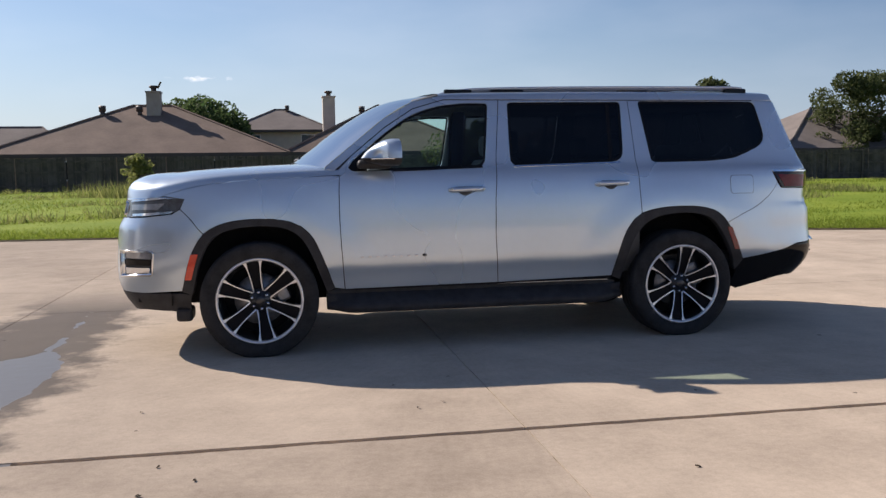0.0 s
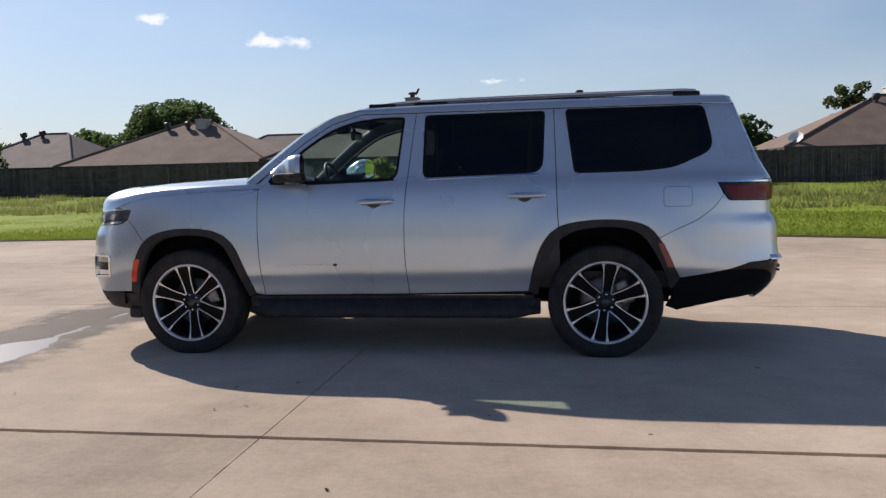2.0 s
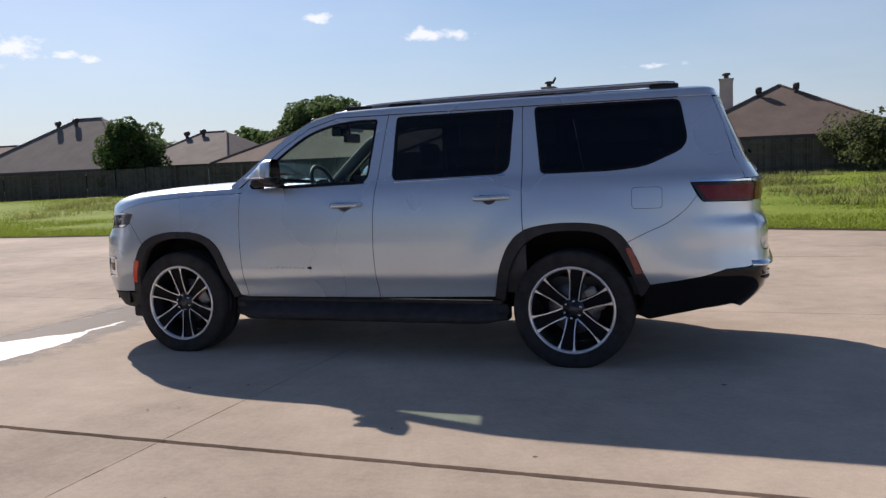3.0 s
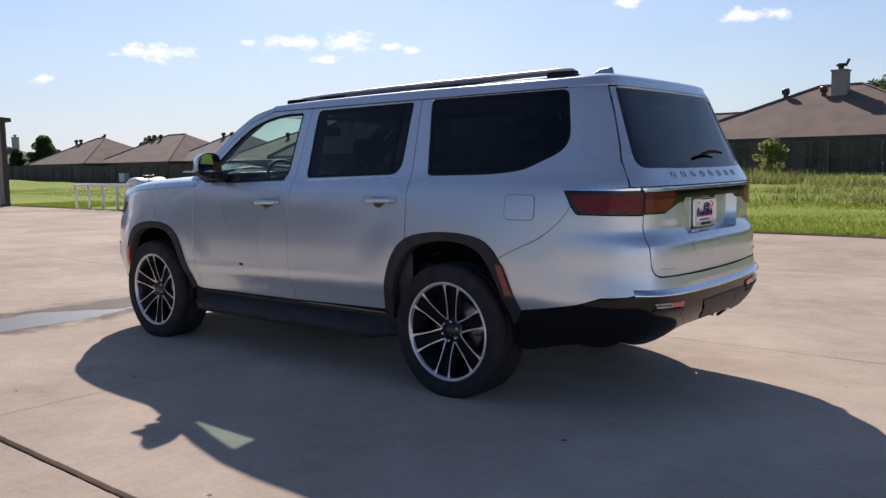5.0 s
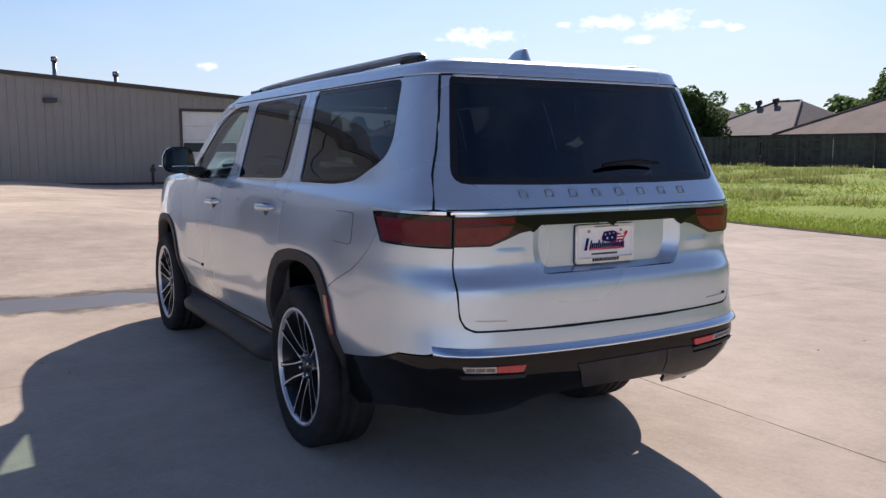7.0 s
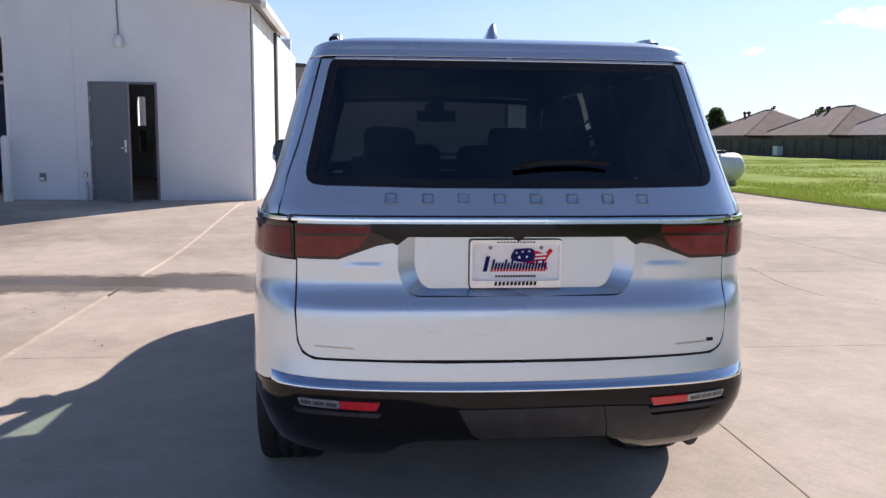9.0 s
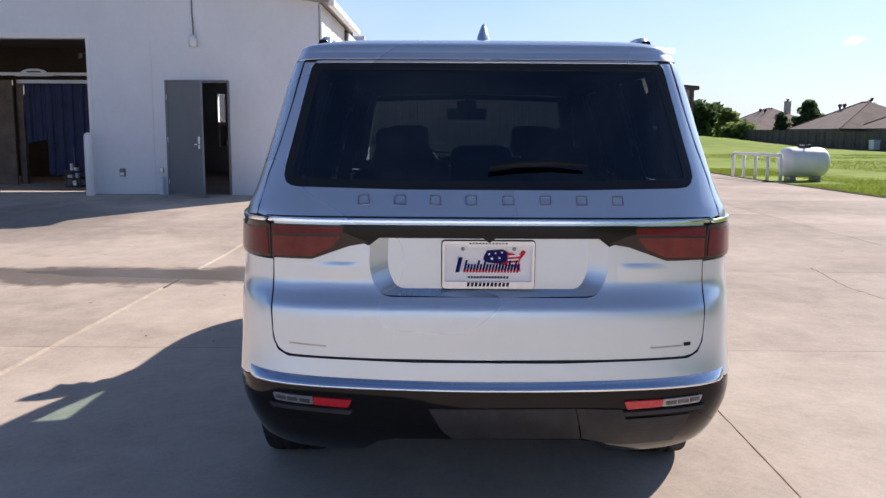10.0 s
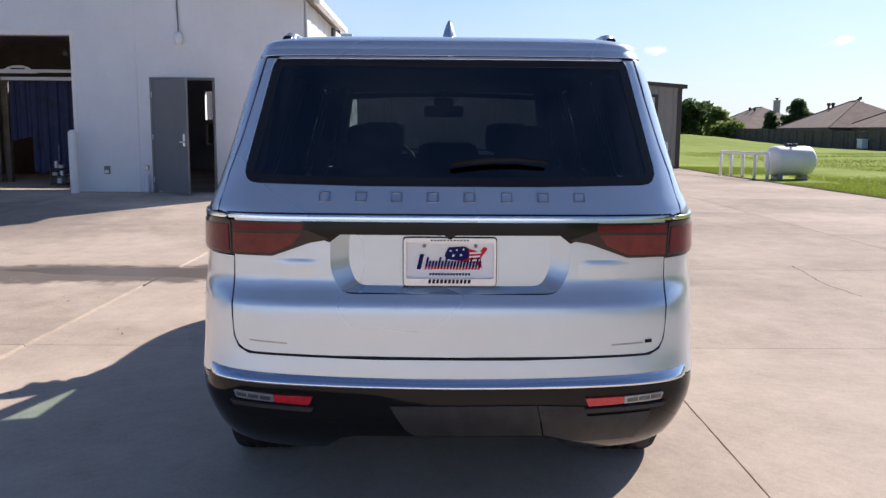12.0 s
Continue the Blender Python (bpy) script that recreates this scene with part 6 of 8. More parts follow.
# roof
def roof_half():
    rows = []
    crown = curve_fit([(-0.5, 1.858), (-0.2, 1.877), (0.3, 1.893), (1.2, 1.906), (2.0, 1.898), (2.3, 1.892)])
    plist = [-0.25 + 0.1 * k for k in range(25)] + [2.2 + 0.04 * k for k in range(18)] + [2.9 + 0.1 * k for k in range(20)]
    for p in plist:
        z0 = 1.832
        x, y, _ = flank(p, z0)
        sx = min(x, 2.12) - 0.13 * math.exp(-(x + 0.25) / 0.35)
        row = []
        for k in range(15):
            f = (k / 14) ** 1.7
            z = z0 + (crown(sx) - z0) * (1 - (1 - f) ** 3.0) ** (1 / 3.0)
            row.append((x + (sx - x) * f, y * (1 - f), z))
        rows.append(row)
    return rows


half = roof_half()
full = [r + [(x, -y, z) for x, y, z in r[-2::-1]] for r in half]
grid_mesh("roof", full[::-1], PAINT, suv, "silver roof")

# windscreen between the pillars
rows = []
pillar_curve = spline(PILLAR, 0.05)
for i, (x, z) in enumerate(pillar_curve):
    u = i / (len(pillar_curve) - 1)
    row = []
    for k in range(21):
        t = -1 + 0.1 * k
        row.append((x - (0.24 - 0.11 * u) * (1 - t * t), t * (HALF(z) - 0.008), z + 0.004 + 0.03 * (1 - t * t) ** 1.0 * (1 if u > 0.3 else 0.5 + u)))
    rows.append(row)
screen = grid_mesh("windscreen", rows, GLASS_CLEAR, suv, "clear windscreen")
bm = bmesh.new()
add_tube(bm, [(-1.28, 0.10, 1.385), (-1.18, -0.25, 1.40), (-1.10, -0.60, 1.365)], 0.012, 6)
from_bm("wiper", bm, BLACK_PLASTIC, screen, "black wiper arm", True)
bm = bmesh.new()
add_tube(bm, [(-1.26, 0.65, 1.36), (-1.22, 0.30, 1.40), (-1.25, -0.05, 1.405)], 0.012, 6)
from_bm("wiper", bm, BLACK_PLASTIC, screen, "black wiper arm", True)
cowl = [[(-0.99 - (0.21 + 0.05 * s) * (1 - t * t), t * 0.86, 1.290 + 0.03 * s + 0.055 * (1 - t * t)) for t in [-1 + 0.1 * k for k in range(21)]] for s in (0, 1)]
grid_mesh("cowl", [[(x + 0.02, y, z - 0.02) for x, y, z in cowl[0]], [(x - 0.06, y, z - 0.01) for x, y, z in cowl[1]]], BLACK_PLASTIC, suv)


# dark band along the top of the screen
top_rows = [[(x + 0.01, y, z - 0.006) for x, y, z in r] for r in rows[int(len(rows) * 0.74):]]
grid_mesh("screen_band", top_rows, GLOSS_BLACK, suv, "black band along the top of the windscreen")


# side glass, each pane with a dark edge band
def pane(name, outline, mat, convert=None, parents=None, label=""):
    line = dense(outline)
    if convert:
        line = [(convert(x, z), z) for x, z in line]
    inner = inset(line, 0.016)
    glass_obs = both_sides(name, sheet(line, [], flank, CENTRE, gap=0.001, depth=0.004, lift=-0.007), mat, suv, label)
    both_sides("window_seal", sheet(line, [inner], flank, CENTRE, gap=0.0, depth=0.008, lift=-0.004), GLOSS_BLACK, suv)
    for k, g in enumerate(glass_obs):
        if parents:
            g.parent = parents[k]
    return glass_obs


front_line = rounded([(-0.80, 1.322), (-0.80, 1.440), (-0.66, 1.562), (-0.46, 1.695), (-0.27, 1.757), (-0.08, 1.778), (0.112, 1.778), (0.060, 1.315), (-0.62, 1.297)], [0.02, 0.02, 0.1, 0.1, 0.1, 0.05, 0.03, 0.07, 0])
pane("front_window", front_line, GLASS_CLEAR, None, doors_front, "lightly tinted front door glass")
pane("rear_window", win_r, GLASS_DARK, ps, doors_rear, "dark privacy glass")
pane("quarter_window", win_q, GLASS_DARK, ps, None, "dark privacy glass")
both_sides("window_divider", sheet(dense(onp([(1.030, 1.782), (1.056, 1.782), (1.044, 1.345), (1.016, 1.345)])), [], flank, CENTRE, gap=0.0, depth=0.01, lift=-0.004), GLOSS_BLACK, suv, "black divider of the rear door glass")
sail = [(-0.935, 1.318), (-0.89, 1.370), (-0.80, 1.440), (-0.80, 1.295), (-0.90, 1.294)]
both_sides("mirror_base", sheet(dense(sail), [], flank, CENTRE, gap=0.0, lift=0.004), GLOSS_BLACK, suv, "gloss black mirror base")
belt = [(-0.62, 1.300), (0.04, 1.318), (0.04, 1.306), (-0.62, 1.287)]
both_sides("belt_trim", sheet(dense(belt), [], flank, CENTRE, gap=0.0, lift=0.004, depth=0.01), GLOSS_BLACK, suv)
belt = onp([(0.27, 1.319), (1.10, 1.338), (1.10, 1.326), (0.27, 1.306)])
both_sides("belt_trim", sheet(dense(belt), [], flank, CENTRE, gap=0.0, lift=0.004, depth=0.01), CHROME, suv)

def seam(line, conv=ps, width=0.011, lift=-0.0022, mat=None):
    """Rubber strip behind the gap between two panels; its colour carries the gap's shade."""
    line = [(conv(a, b), b) for a, b in dense(line, False)]
    left, right = [], []
    for i, q in enumerate(line):
        a, b = Vector(line[max(0, i - 1)]), Vector(line[min(len(line) - 1, i + 1)])
        d = (b - a).normalized()
        left.append((q[0] - d.y * width, q[1] + d.x * width))
        right.append((q[0] + d.y * width, q[1] - d.x * width))
    both_sides("shaded_gap_seal", sheet(left + right[::-1], [], flank, CENTRE, gap=0.0, lift=lift, depth=0.004), mat or DARK_VOID, suv)


seam(A_SEAM + [(-1.006, 1.29)])
seam(B_SEAM)
seam(C_SEAM)
seam(seam_r, lift=-0.0025, mat=RAIL_GREY)
seam([(-0.97, 0.466), (0.142, 0.470), (1.018, 0.488)])
seam(PILLAR_IN + [(0.2, 1.8055), (1.2, 1.8055), (2.25, 1.8055)])
seam([(y, 1.8055) for y in (0.66, 0.5, 0.25, 0.01)], pr, 0.008)
seam([ARCH_F[iF], (-1.99, 0.960), (-2.075, 1.050)])
seam([(y, z) for y, z in gate_edge], pr, 0.011, -0.0022)
seam([(0.742, 1.25), (0.742, 1.115), (0.748, 0.95), (0.745, 0.870), (0.738, 0.836), (0.724, 0.811), (0.702, 0.796), (0.672, 0.789)], pr)
seam([(y, 0.783) for y in (0.672, 0.4, 0.2, 0.01)], pr)

# front bumper, lamps, grille
nose_c = -4.2
bump_top = [(ps(-2.075, 1.050), 1.050), (ps(-2.13, 1.018), 1.018), (ps(-2.3, 1.0), 1.0), (-2.75, 0.995), (-3.2, 0.99), (nose_c - 0.003, 0.985)]
fog = rounded(onp([(-2.515, 0.768), (-2.262, 0.768), (-2.275, 0.598), (-2.515, 0.575)]), 0.03)
bumper_f = [(ps(*ARCH_F[iF]), ARCH_F[iF][1])] + onp([(-1.99, 0.960)]) + bump_top + [(nose_c - 0.003, 0.47), (-3.2, 0.47), (-2.6, 0.47)] + onp(ARCH_F[:iF])
both_sides("front_bumper", sheet(dense(bumper_f), [fog], flank, CENTRE), PAINT, suv, "silver front bumper")
chin = [(p, 0.468) for p in (-2.15, -2.6, -3.2, nose_c - 0.003)] + [(nose_c - 0.003, 0.33), (-3.2, 0.33), (-2.75, 0.345), (-2.35, 0.340)] + onp([(-2.03, 0.318), (-2.02, 0.46)])
both_sides("front_skirt", sheet(dense(chin), [], flank, CENTRE, gap=0.001), BLACK_PLASTIC, suv, "black lower skirt")
solid("air_dam", [((-2.135, -0.84, 0.268), (-2.025, -0.62, 0.36))], BLACK_PLASTIC, suv, "black air deflector", 0.022)
solid("air_dam", [((-2.135, 0.62, 0.268), (-2.025, 0.84, 0.36))], BLACK_PLASTIC, suv, "black air deflector", 0.022)
both_sides("fog_lamp_bezel", sheet(fog, [inset(fog, 0.012)], flank, CENTRE, gap=0.0, lift=0.008, depth=0.05), CHROME, suv, "chrome surround of the fog lamp")
fog_in = both_sides("fog_lamp", sheet(inset(fog, 0.012), [], flank, CENTRE, gap=0.0, lift=-0.030), TRIM_DARK, suv, "dark fog lamp recess")
for line, mat, lab in (([(-2.50, 0.705), (-2.300, 0.705), (-2.305, 0.665), (-2.50, 0.660)], GLOSS_BLACK, "dark lamp strip"), ([(-2.50, 0.752), (-2.290, 0.752), (-2.298, 0.712), (-2.50, 0.712)], CLEAR_LENS, "clear fog lens"), ([(-2.50, 0.645), (-2.308, 0.648), (-2.312, 0.612), (-2.50, 0.600)], CHROME, "chrome lower blade")):
    obs = both_sides("fog_lens", sheet(dense(onp(line)), [], flank, CENTRE, gap=0.0, lift=-0.016, depth=0.012), mat, suv, lab)
    for q, o in enumerate(obs):
        o.parent = fog_in[q]
lamp_line = rounded(onp([lamp_rear, (-2.17, 1.138), (-2.30, 1.128)]) + [(-2.9, 1.118), (-3.15, 1.112), (-3.15, 1.0), (-2.75, 1.0)] + onp([(-2.3, 1.004), (-2.14, 1.020), (-2.078, 1.050)]), [0.01, 0, 0, 0, 0.01, 0.01, 0, 0, 0.03, 0.02])
heads = both_sides("headlamp", sheet(dense(lamp_line), [], flank, CENTRE, gap=0.002, lift=-0.006), HEAD_LENS, suv, "dark headlamp with bright reflector strips")
strip_lines = [onp([(-2.10, 1.122), (-2.17, 1.132), (-2.30, 1.122)]) + [(-3.0, 1.112), (-3.0, 1.102)] + onp([(-2.30, 1.112), (-2.17, 1.122)]),
               onp([(-2.12, 1.038), (-2.3, 1.026)]) + [(-2.9, 1.020), (-2.9, 1.006)] + onp([(-2.3, 1.008), (-2.15, 1.022)]),
               onp([(-2.18, 1.092), (-2.42, 1.082), (-2.42, 1.046), (-2.23, 1.050)])]
for line, mat in zip(strip_lines, (CHROME, CHROME, CLEAR_LENS)):
    obs = both_sides("lamp_strip", sheet(dense(line), [], flank, CENTRE, gap=0.0, lift=0.0, depth=0.01), mat, suv)
    for k, o in enumerate(obs):
        o.parent = heads[k]
grille_line = dense([(-3.16, 1.112), (nose_c - 0.003, 1.112), (nose_c - 0.003, 0.995), (-3.16, 0.999)])
both_sides("grille", sheet(grille_line, [], flank, CENTRE, gap=0.0, lift=-0.02), GLOSS_BLACK, suv, "black grille with chrome bars")
for q in range(4):
    p = -3.26 - 0.27 * q
    ring = rounded([(p, 1.105), (p - 0.22, 1.105), (p - 0.22, 1.005), (p, 1.005)], 0.02)
    both_sides("grille_ring", sheet(ring, [inset(ring, 0.016)], flank, CENTRE, gap=0.0, lift=0.004, depth=0.03), CHROME, suv)
both_sides("grille_trim", sheet(dense([(-2.35, 1.132), (-3.2, 1.122), (nose_c - 0.003, 1.122), (nose_c - 0.003, 1.113), (-3.2, 1.113), (-2.35, 1.124)]), [], flank, CENTRE, gap=0.0, lift=0.006, depth=0.02), CHROME, suv)

# wheel-arch trims and side markers
arch_r = [(x, z) for x, z in ARCH_R] + ARCH_R_IN[::-1]
arch_f = [(x, z) for x, z in ARCH_F] + ARCH_F_IN[::-1]
trims_r = both_sides("arch_trim", sheet([(ps(x, z), z) for x, z in arch_r], [], flank, CENTRE, gap=0.0005, depth=0.07, lift=0.010), BLACK_PLASTIC, suv, "black wheel-arch trim")
trims_f = both_sides("arch_trim", sheet([(ps(x, z), z) for x, z in arch_f], [], flank, CENTRE, gap=0.0005, depth=0.07, lift=0.010), BLACK_PLASTIC, suv, "black wheel-arch trim")
for line, mat, owners, lab in (([(-2.012, 0.745), (-1.962, 0.745), (-2.015, 0.572), (-2.058, 0.572)], AMBER, trims_f, "orange side marker"),
                               ([(1.925, 0.835), (1.963, 0.835), (2.032, 0.665), (1.990, 0.665)], LAMP_DEEP, trims_r, "red side marker")):
    obs = both_sides("side_marker", sheet(dense(rounded(onp(line), 0.008)), [], flank, CENTRE, gap=0.0, lift=0.016, depth=0.012), mat, suv, lab)
    for k, o in enumerate(obs):
        o.parent = owners[k]

# rear bumper
gate_low = [(0.742, 1.115), (0.748, 0.95), (0.740, 0.845), (0.722, 0.808), (0.685, 0.790)]
lamp_low = onp([(2.415, 1.122)])
bumper_r = onp(seam_r + [(2.398, 1.135)]) + lamp_low + [(pr(0.80, 1.116), 1.116)] + [(pr(y, z), z) for y, z in gate_low] + [(p, 0.778) for p in (4.25, 4.8 + 0.003)] + [(4.803, 0.706), (4.0, 0.710), (3.3, 0.722), (pr(0.80, 0.728), 0.728), (pr(0.825, 0.706), 0.706), (pr(0.85, 0.697), 0.697)] + onp([(2.55, 0.688), (2.41, 0.642), (2.20, 0.604)]) + onp(ARCH_R[iS + 1:][::-1])
both_sides("rear_bumper", sheet(dense(bumper_r), [], flank, CENTRE), PAINT, suv, "silver rear bumper cover")
lower_r = onp([(2.03, 0.575), (2.20, 0.602), (2.41, 0.640), (2.55, 0.686)]) + [(pr(0.85, 0.694), 0.694), (pr(0.825, 0.702), 0.702), (pr(0.80, 0.724), 0.724), (3.3, 0.719), (4.0, 0.707), (4.803, 0.703), (4.803, 0.478), (4.05, 0.476), (3.92, 0.462), (3.74, 0.398), (3.5, 0.392), (3.2, 0.408), (3.0, 0.428), (2.8, 0.448)] + onp([(2.40, 0.420), (2.06, 0.345), (1.985, 0.375)])
lowers = both_sides("rear_skirt", sheet(dense(lower_r), [], flank, CENTRE, gap=0.001, lift=-0.004), GLOSS_BLACK, suv, "gloss black lower rear bumper")
def chrome_rows():
    """The bumper's chrome strip: a rounded bar that rises towards its ends and curls in there."""
    rows = []
    for i in range(65):
        y = -0.832 + 1.664 * i / 64
        q = (abs(y) / 0.832) ** 2
        end = 1 - smooth01(abs(y), 0.806, 0.832)
        zt, zb = 0.711 + 0.025 * q, 0.677 + 0.020 * q
        row = []
        for j in range(11):
            u = j / 10
            z = zt + (zb - zt) * u
            x, _, _ = tail(y, z)
            out = (0.002 + 0.021 * math.sin(math.pi * 0.60 * u) ** 0.9 - 0.012 * smooth01(u, 0.86, 1.0)) * (0.25 + 0.75 * end)
            row.append((x + out, y, z))
        rows.append(row)
    return rows


grid_mesh("bumper_chrome", chrome_rows(), CHROME, suv, "chrome strip across the bumper")
for line, mat, lab in (([(0.738, 0.658), (0.600, 0.649), (0.597, 0.624), (0.728, 0.634)], CLEAR_LENS, "clear reversing lamp"), ([(0.598, 0.649), (0.464, 0.643), (0.476, 0.615), (0.595, 0.624)], LAMP_BRIGHT, "red bumper reflector")):
    obs = both_sides("bumper_lamp", sheet(dense(rounded([(pr(y, z), z) for y, z in line], 0.006)), [], flank, CENTRE, gap=0.0, lift=0.006, depth=0.02), mat, suv, lab)
    for k, o in enumerate(obs):
        o.parent = lowers[k]
for y0, y1 in ((0.726, 0.692), (0.686, 0.650), (0.644, 0.608)):
    obs = both_sides("lamp_cell", sheet(dense([(pr(y, z), z) for y, z in ((y0, 0.586 + 0.093 * y0), (y1, 0.586 + 0.093 * y1), (y1, 0.573 + 0.094 * y1), (y0, 0.573 + 0.094 * y0))]), [], flank, CENTRE, gap=0.0, lift=0.0085, depth=0.004), HEAD_LENS, suv, "dark cell of the reversing lamp")
    for q, o in enumerate(obs):
        o.parent = lowers[q]
obs = both_sides("lamp_shelf", sheet(dense([(pr(y, z), z) for y, z in ((0.750, 0.624), (0.60, 0.614), (0.462, 0.606), (0.470, 0.592), (0.60, 0.601), (0.735, 0.610))]), [], flank, CENTRE, gap=0.0, lift=0.010, depth=0.014), BLACK_PLASTIC, suv, "moulded ledge under the bumper lamp")
for q, o in enumerate(obs):
    o.parent = lowers[q]
hitch = [(-0.202, 0.612), (0.298, 0.616), (0.328, 0.488), (-0.118, 0.486), (-0.150, 0.515)]
one("hitch_cover", sheet(dense(hitch), [], tail, CENTRE, gap=0.0, lift=0.0008, depth=0.004), BLACK_PLASTIC, suv, "matt black tow hitch cover")
one("hitch_cover", sheet(dense([(0.304, 0.616), (0.46, 0.612), (0.475, 0.575), (0.70, 0.590), (0.66, 0.47), (0.47, 0.452), (0.333, 0.490)]), [], tail, CENTRE, gap=0.0, lift=0.001, depth=0.004), BLACK_PLASTIC, suv, "matt black bumper cover")
# tailgate with its glass, recess, lamps and chrome bar
glass_line = rounded([(-0.626, 1.797), (0.626, 1.797), (0.718, 1.368), (0.30, 1.360), (-0.30, 1.360), (-0.718, 1.368)], [0.03, 0.03, 0.06, 0, 0, 0.06])
gate_l = [(-0.742, 1.25), (-0.745, 1.115), (-0.748, 0.95), (-0.745, 0.870), (-0.738, 0.836), (-0.724, 0.811), (-0.702, 0.796), (-0.672, 0.789), (-0.4, 0.782), (0.0, 0.779)]
gate_line = [(-y, z) for y, z in gate_edge[::-1]] + gate_l
gate_line = gate_line + [(-y, z) for y, z in gate_line[-2::-1]]
recess_out = rounded([(-0.395, 1.198), (0.395, 1.198), (0.40, 1.08), (0.365, 1.002), (-0.365, 1.002), (-0.40, 1.08)], [0.01, 0.01, 0.05, 0.06, 0.06, 0.05])
gate = one("tailgate", sheet(dense(gate_line), [dense(glass_line), dense(recess_out, step=0.03)], tail, CENTRE, step=0.025, gap=0.0065), PAINT, suv, "silver tailgate")
one("rear_glass", sheet(dense(glass_line), [], tail, CENTRE, gap=0.001, depth=0.004, lift=-0.008), GLASS_REAR, gate, "dark tinted rear window")
one("glass_border", sheet(inset(dense(glass_line), -0.008), [inset(dense(glass_line), 0.026)], tail, CENTRE, gap=0.0, depth=0.006, lift=-0.005), FRIT, gate)
line = dense(recess_out, step=0.03)
verts, faces = [], []
for y, z in line:
    p = Vector(tail(y, z))
    q = Vector((2.722, y * 0.868, 1.205 + (z - 1.205) * 0.945))
    verts += [p - Vector((0.003, 0, 0)) + Vector((0, y, z - 1.10)).normalized() * 0.009, q]
n = len(line)
for k in range(n):
    faces.append((2 * k, 2 * k + 1, 2 * ((k + 1) % n) + 1, 2 * ((k + 1) % n)))
put("plate_recess", mesh_data("plate_recess", verts, faces, PAINT, True), gate)
flat = [(v[1], v[2]) for v in verts[1::2]]
one("recess_panel", sheet(flat, [], lambda y, z: (2.722, y, z), CENTRE, gap=0.0, lift=0.0, depth=0.0), PAINT, gate)
# chrome bar and black band
one("chrome_bar", sheet(dense([(-0.752, 1.2545), (0.752, 1.2545), (0.752, 1.2462), (-0.752, 1.2462)]), [], tail, CENTRE, gap=0.0, lift=0.009, depth=0.02), CHROME, gate, "chrome strip over the lamps")
one("gate_gap", sheet(dense([(-0.80, 1.2655), (0.80, 1.2655), (0.80, 1.2600), (-0.80, 1.2600)]), [], tail, CENTRE, gap=0.0, lift=0.0012, depth=0.006), DARK_VOID, gate, "dark gap over the chrome strip")
band = [(-0.50, 1.238), (0.50, 1.238), (0.50, 1.206), (0.405, 1.168), (0.37, 1.195), (0.02, 1.195), (0.0, 1.180), (-0.02, 1.195), (-0.37, 1.195), (-0.405, 1.168), (-0.50, 1.206)]
one("black_band", sheet(dense(band), [], tail, CENTRE, gap=0.0, lift=0.008, depth=0.02), GLOSS_BLACK, gate, "gloss black band between the lamps")
for s in (-1, 1):
    lens = [(s * 0.742, 1.238), (s * 0.49, 1.238), (s * 0.49, 1.213), (s * 0.40, 1.178), (s * 0.47, 1.165), (s * 0.60, 1.118), (s * 0.742, 1.118)]
    lamp = one("tail_lamp", sheet(dense(lens), [], tail, CENTRE, gap=0.0015, lift=0.010, depth=0.03), LAMP_SMOKE, gate, "dark red tail lamp")
    one("lamp_insert", sheet(dense(rounded([(s * 0.735, 1.230), (s * 0.495, 1.230), (s * 0.495, 1.208), (s * 0.735, 1.205)], 0.004)), [], tail, CENTRE, gap=0.0, lift=0.012, depth=0.004), LAMP_RED, lamp)
    one("lamp_insert", sheet(dense(rounded([(s * 0.735, 1.196), (s * 0.50, 1.198), (s * 0.53, 1.160), (s * 0.60, 1.130), (s * 0.735, 1.128)], 0.006)), [], tail, CENTRE, gap=0.0, lift=0.012, depth=0.004), LAMP_BROWN, lamp)
outer = onp([LAMP_TIP]) + [(pr(0.766, 1.242), 1.242), (pr(0.746, 1.235), 1.235), (pr(0.746, 1.118), 1.118)] + onp([(2.412, 1.122)])
lamps = both_sides("tail_lamp", sheet(dense(outer), [], flank, CENTRE, gap=0.0015, lift=0.008, depth=0.03), LAMP_SMOKE, suv, "dark red tail lamp")
ins = onp([(2.375, 1.224), (2.60, 1.222)]) + [(pr(0.755, 1.222), 1.222), (pr(0.752, 1.130), 1.130)] + onp([(2.60, 1.132), (2.435, 1.134)])
obs = both_sides("lamp_insert", sheet(dense(rounded(ins, 0.005)), [], flank, CENTRE, gap=0.0, lift=0.011, depth=0.004), LAMP_RED, suv)
for k, o in enumerate(obs):
    o.parent = lamps[k]
both_sides("lamp_chrome", sheet(dense(onp([(2.325, 1.258)]) + [(pr(0.766, 1.257), 1.257), (pr(0.766, 1.245), 1.245)] + onp([(2.335, 1.247)])), [], flank, CENTRE, gap=0.0, lift=0.010, depth=0.02), CHROME, suv, "chrome strip over the lamp")
# short pressed ridge under each inner lamp
for s in (-1, 1):
    rows = []
    for i in range(13):
        y = 0.43 + 0.20 * i / 12
        g = smooth01(y, 0.43, 0.47) * (1 - smooth01(y, 0.53, 0.63))
        row = []
        for j in range(13):
            d = 0.085 * j / 12
            h = 0.0036 * g * smooth01(d, 0.0, 0.018) * (1 - smooth01(d, 0.018, 0.085)) + 0.0004
            row.append((tail(y, 1.113 - d)[0] + h - 0.0008, s * y, 1.113 - d))
        rows.append(row)
    grid_mesh("tailgate_ridge", rows if s < 0 else [r[::-1] for r in rows], PAINT, gate)
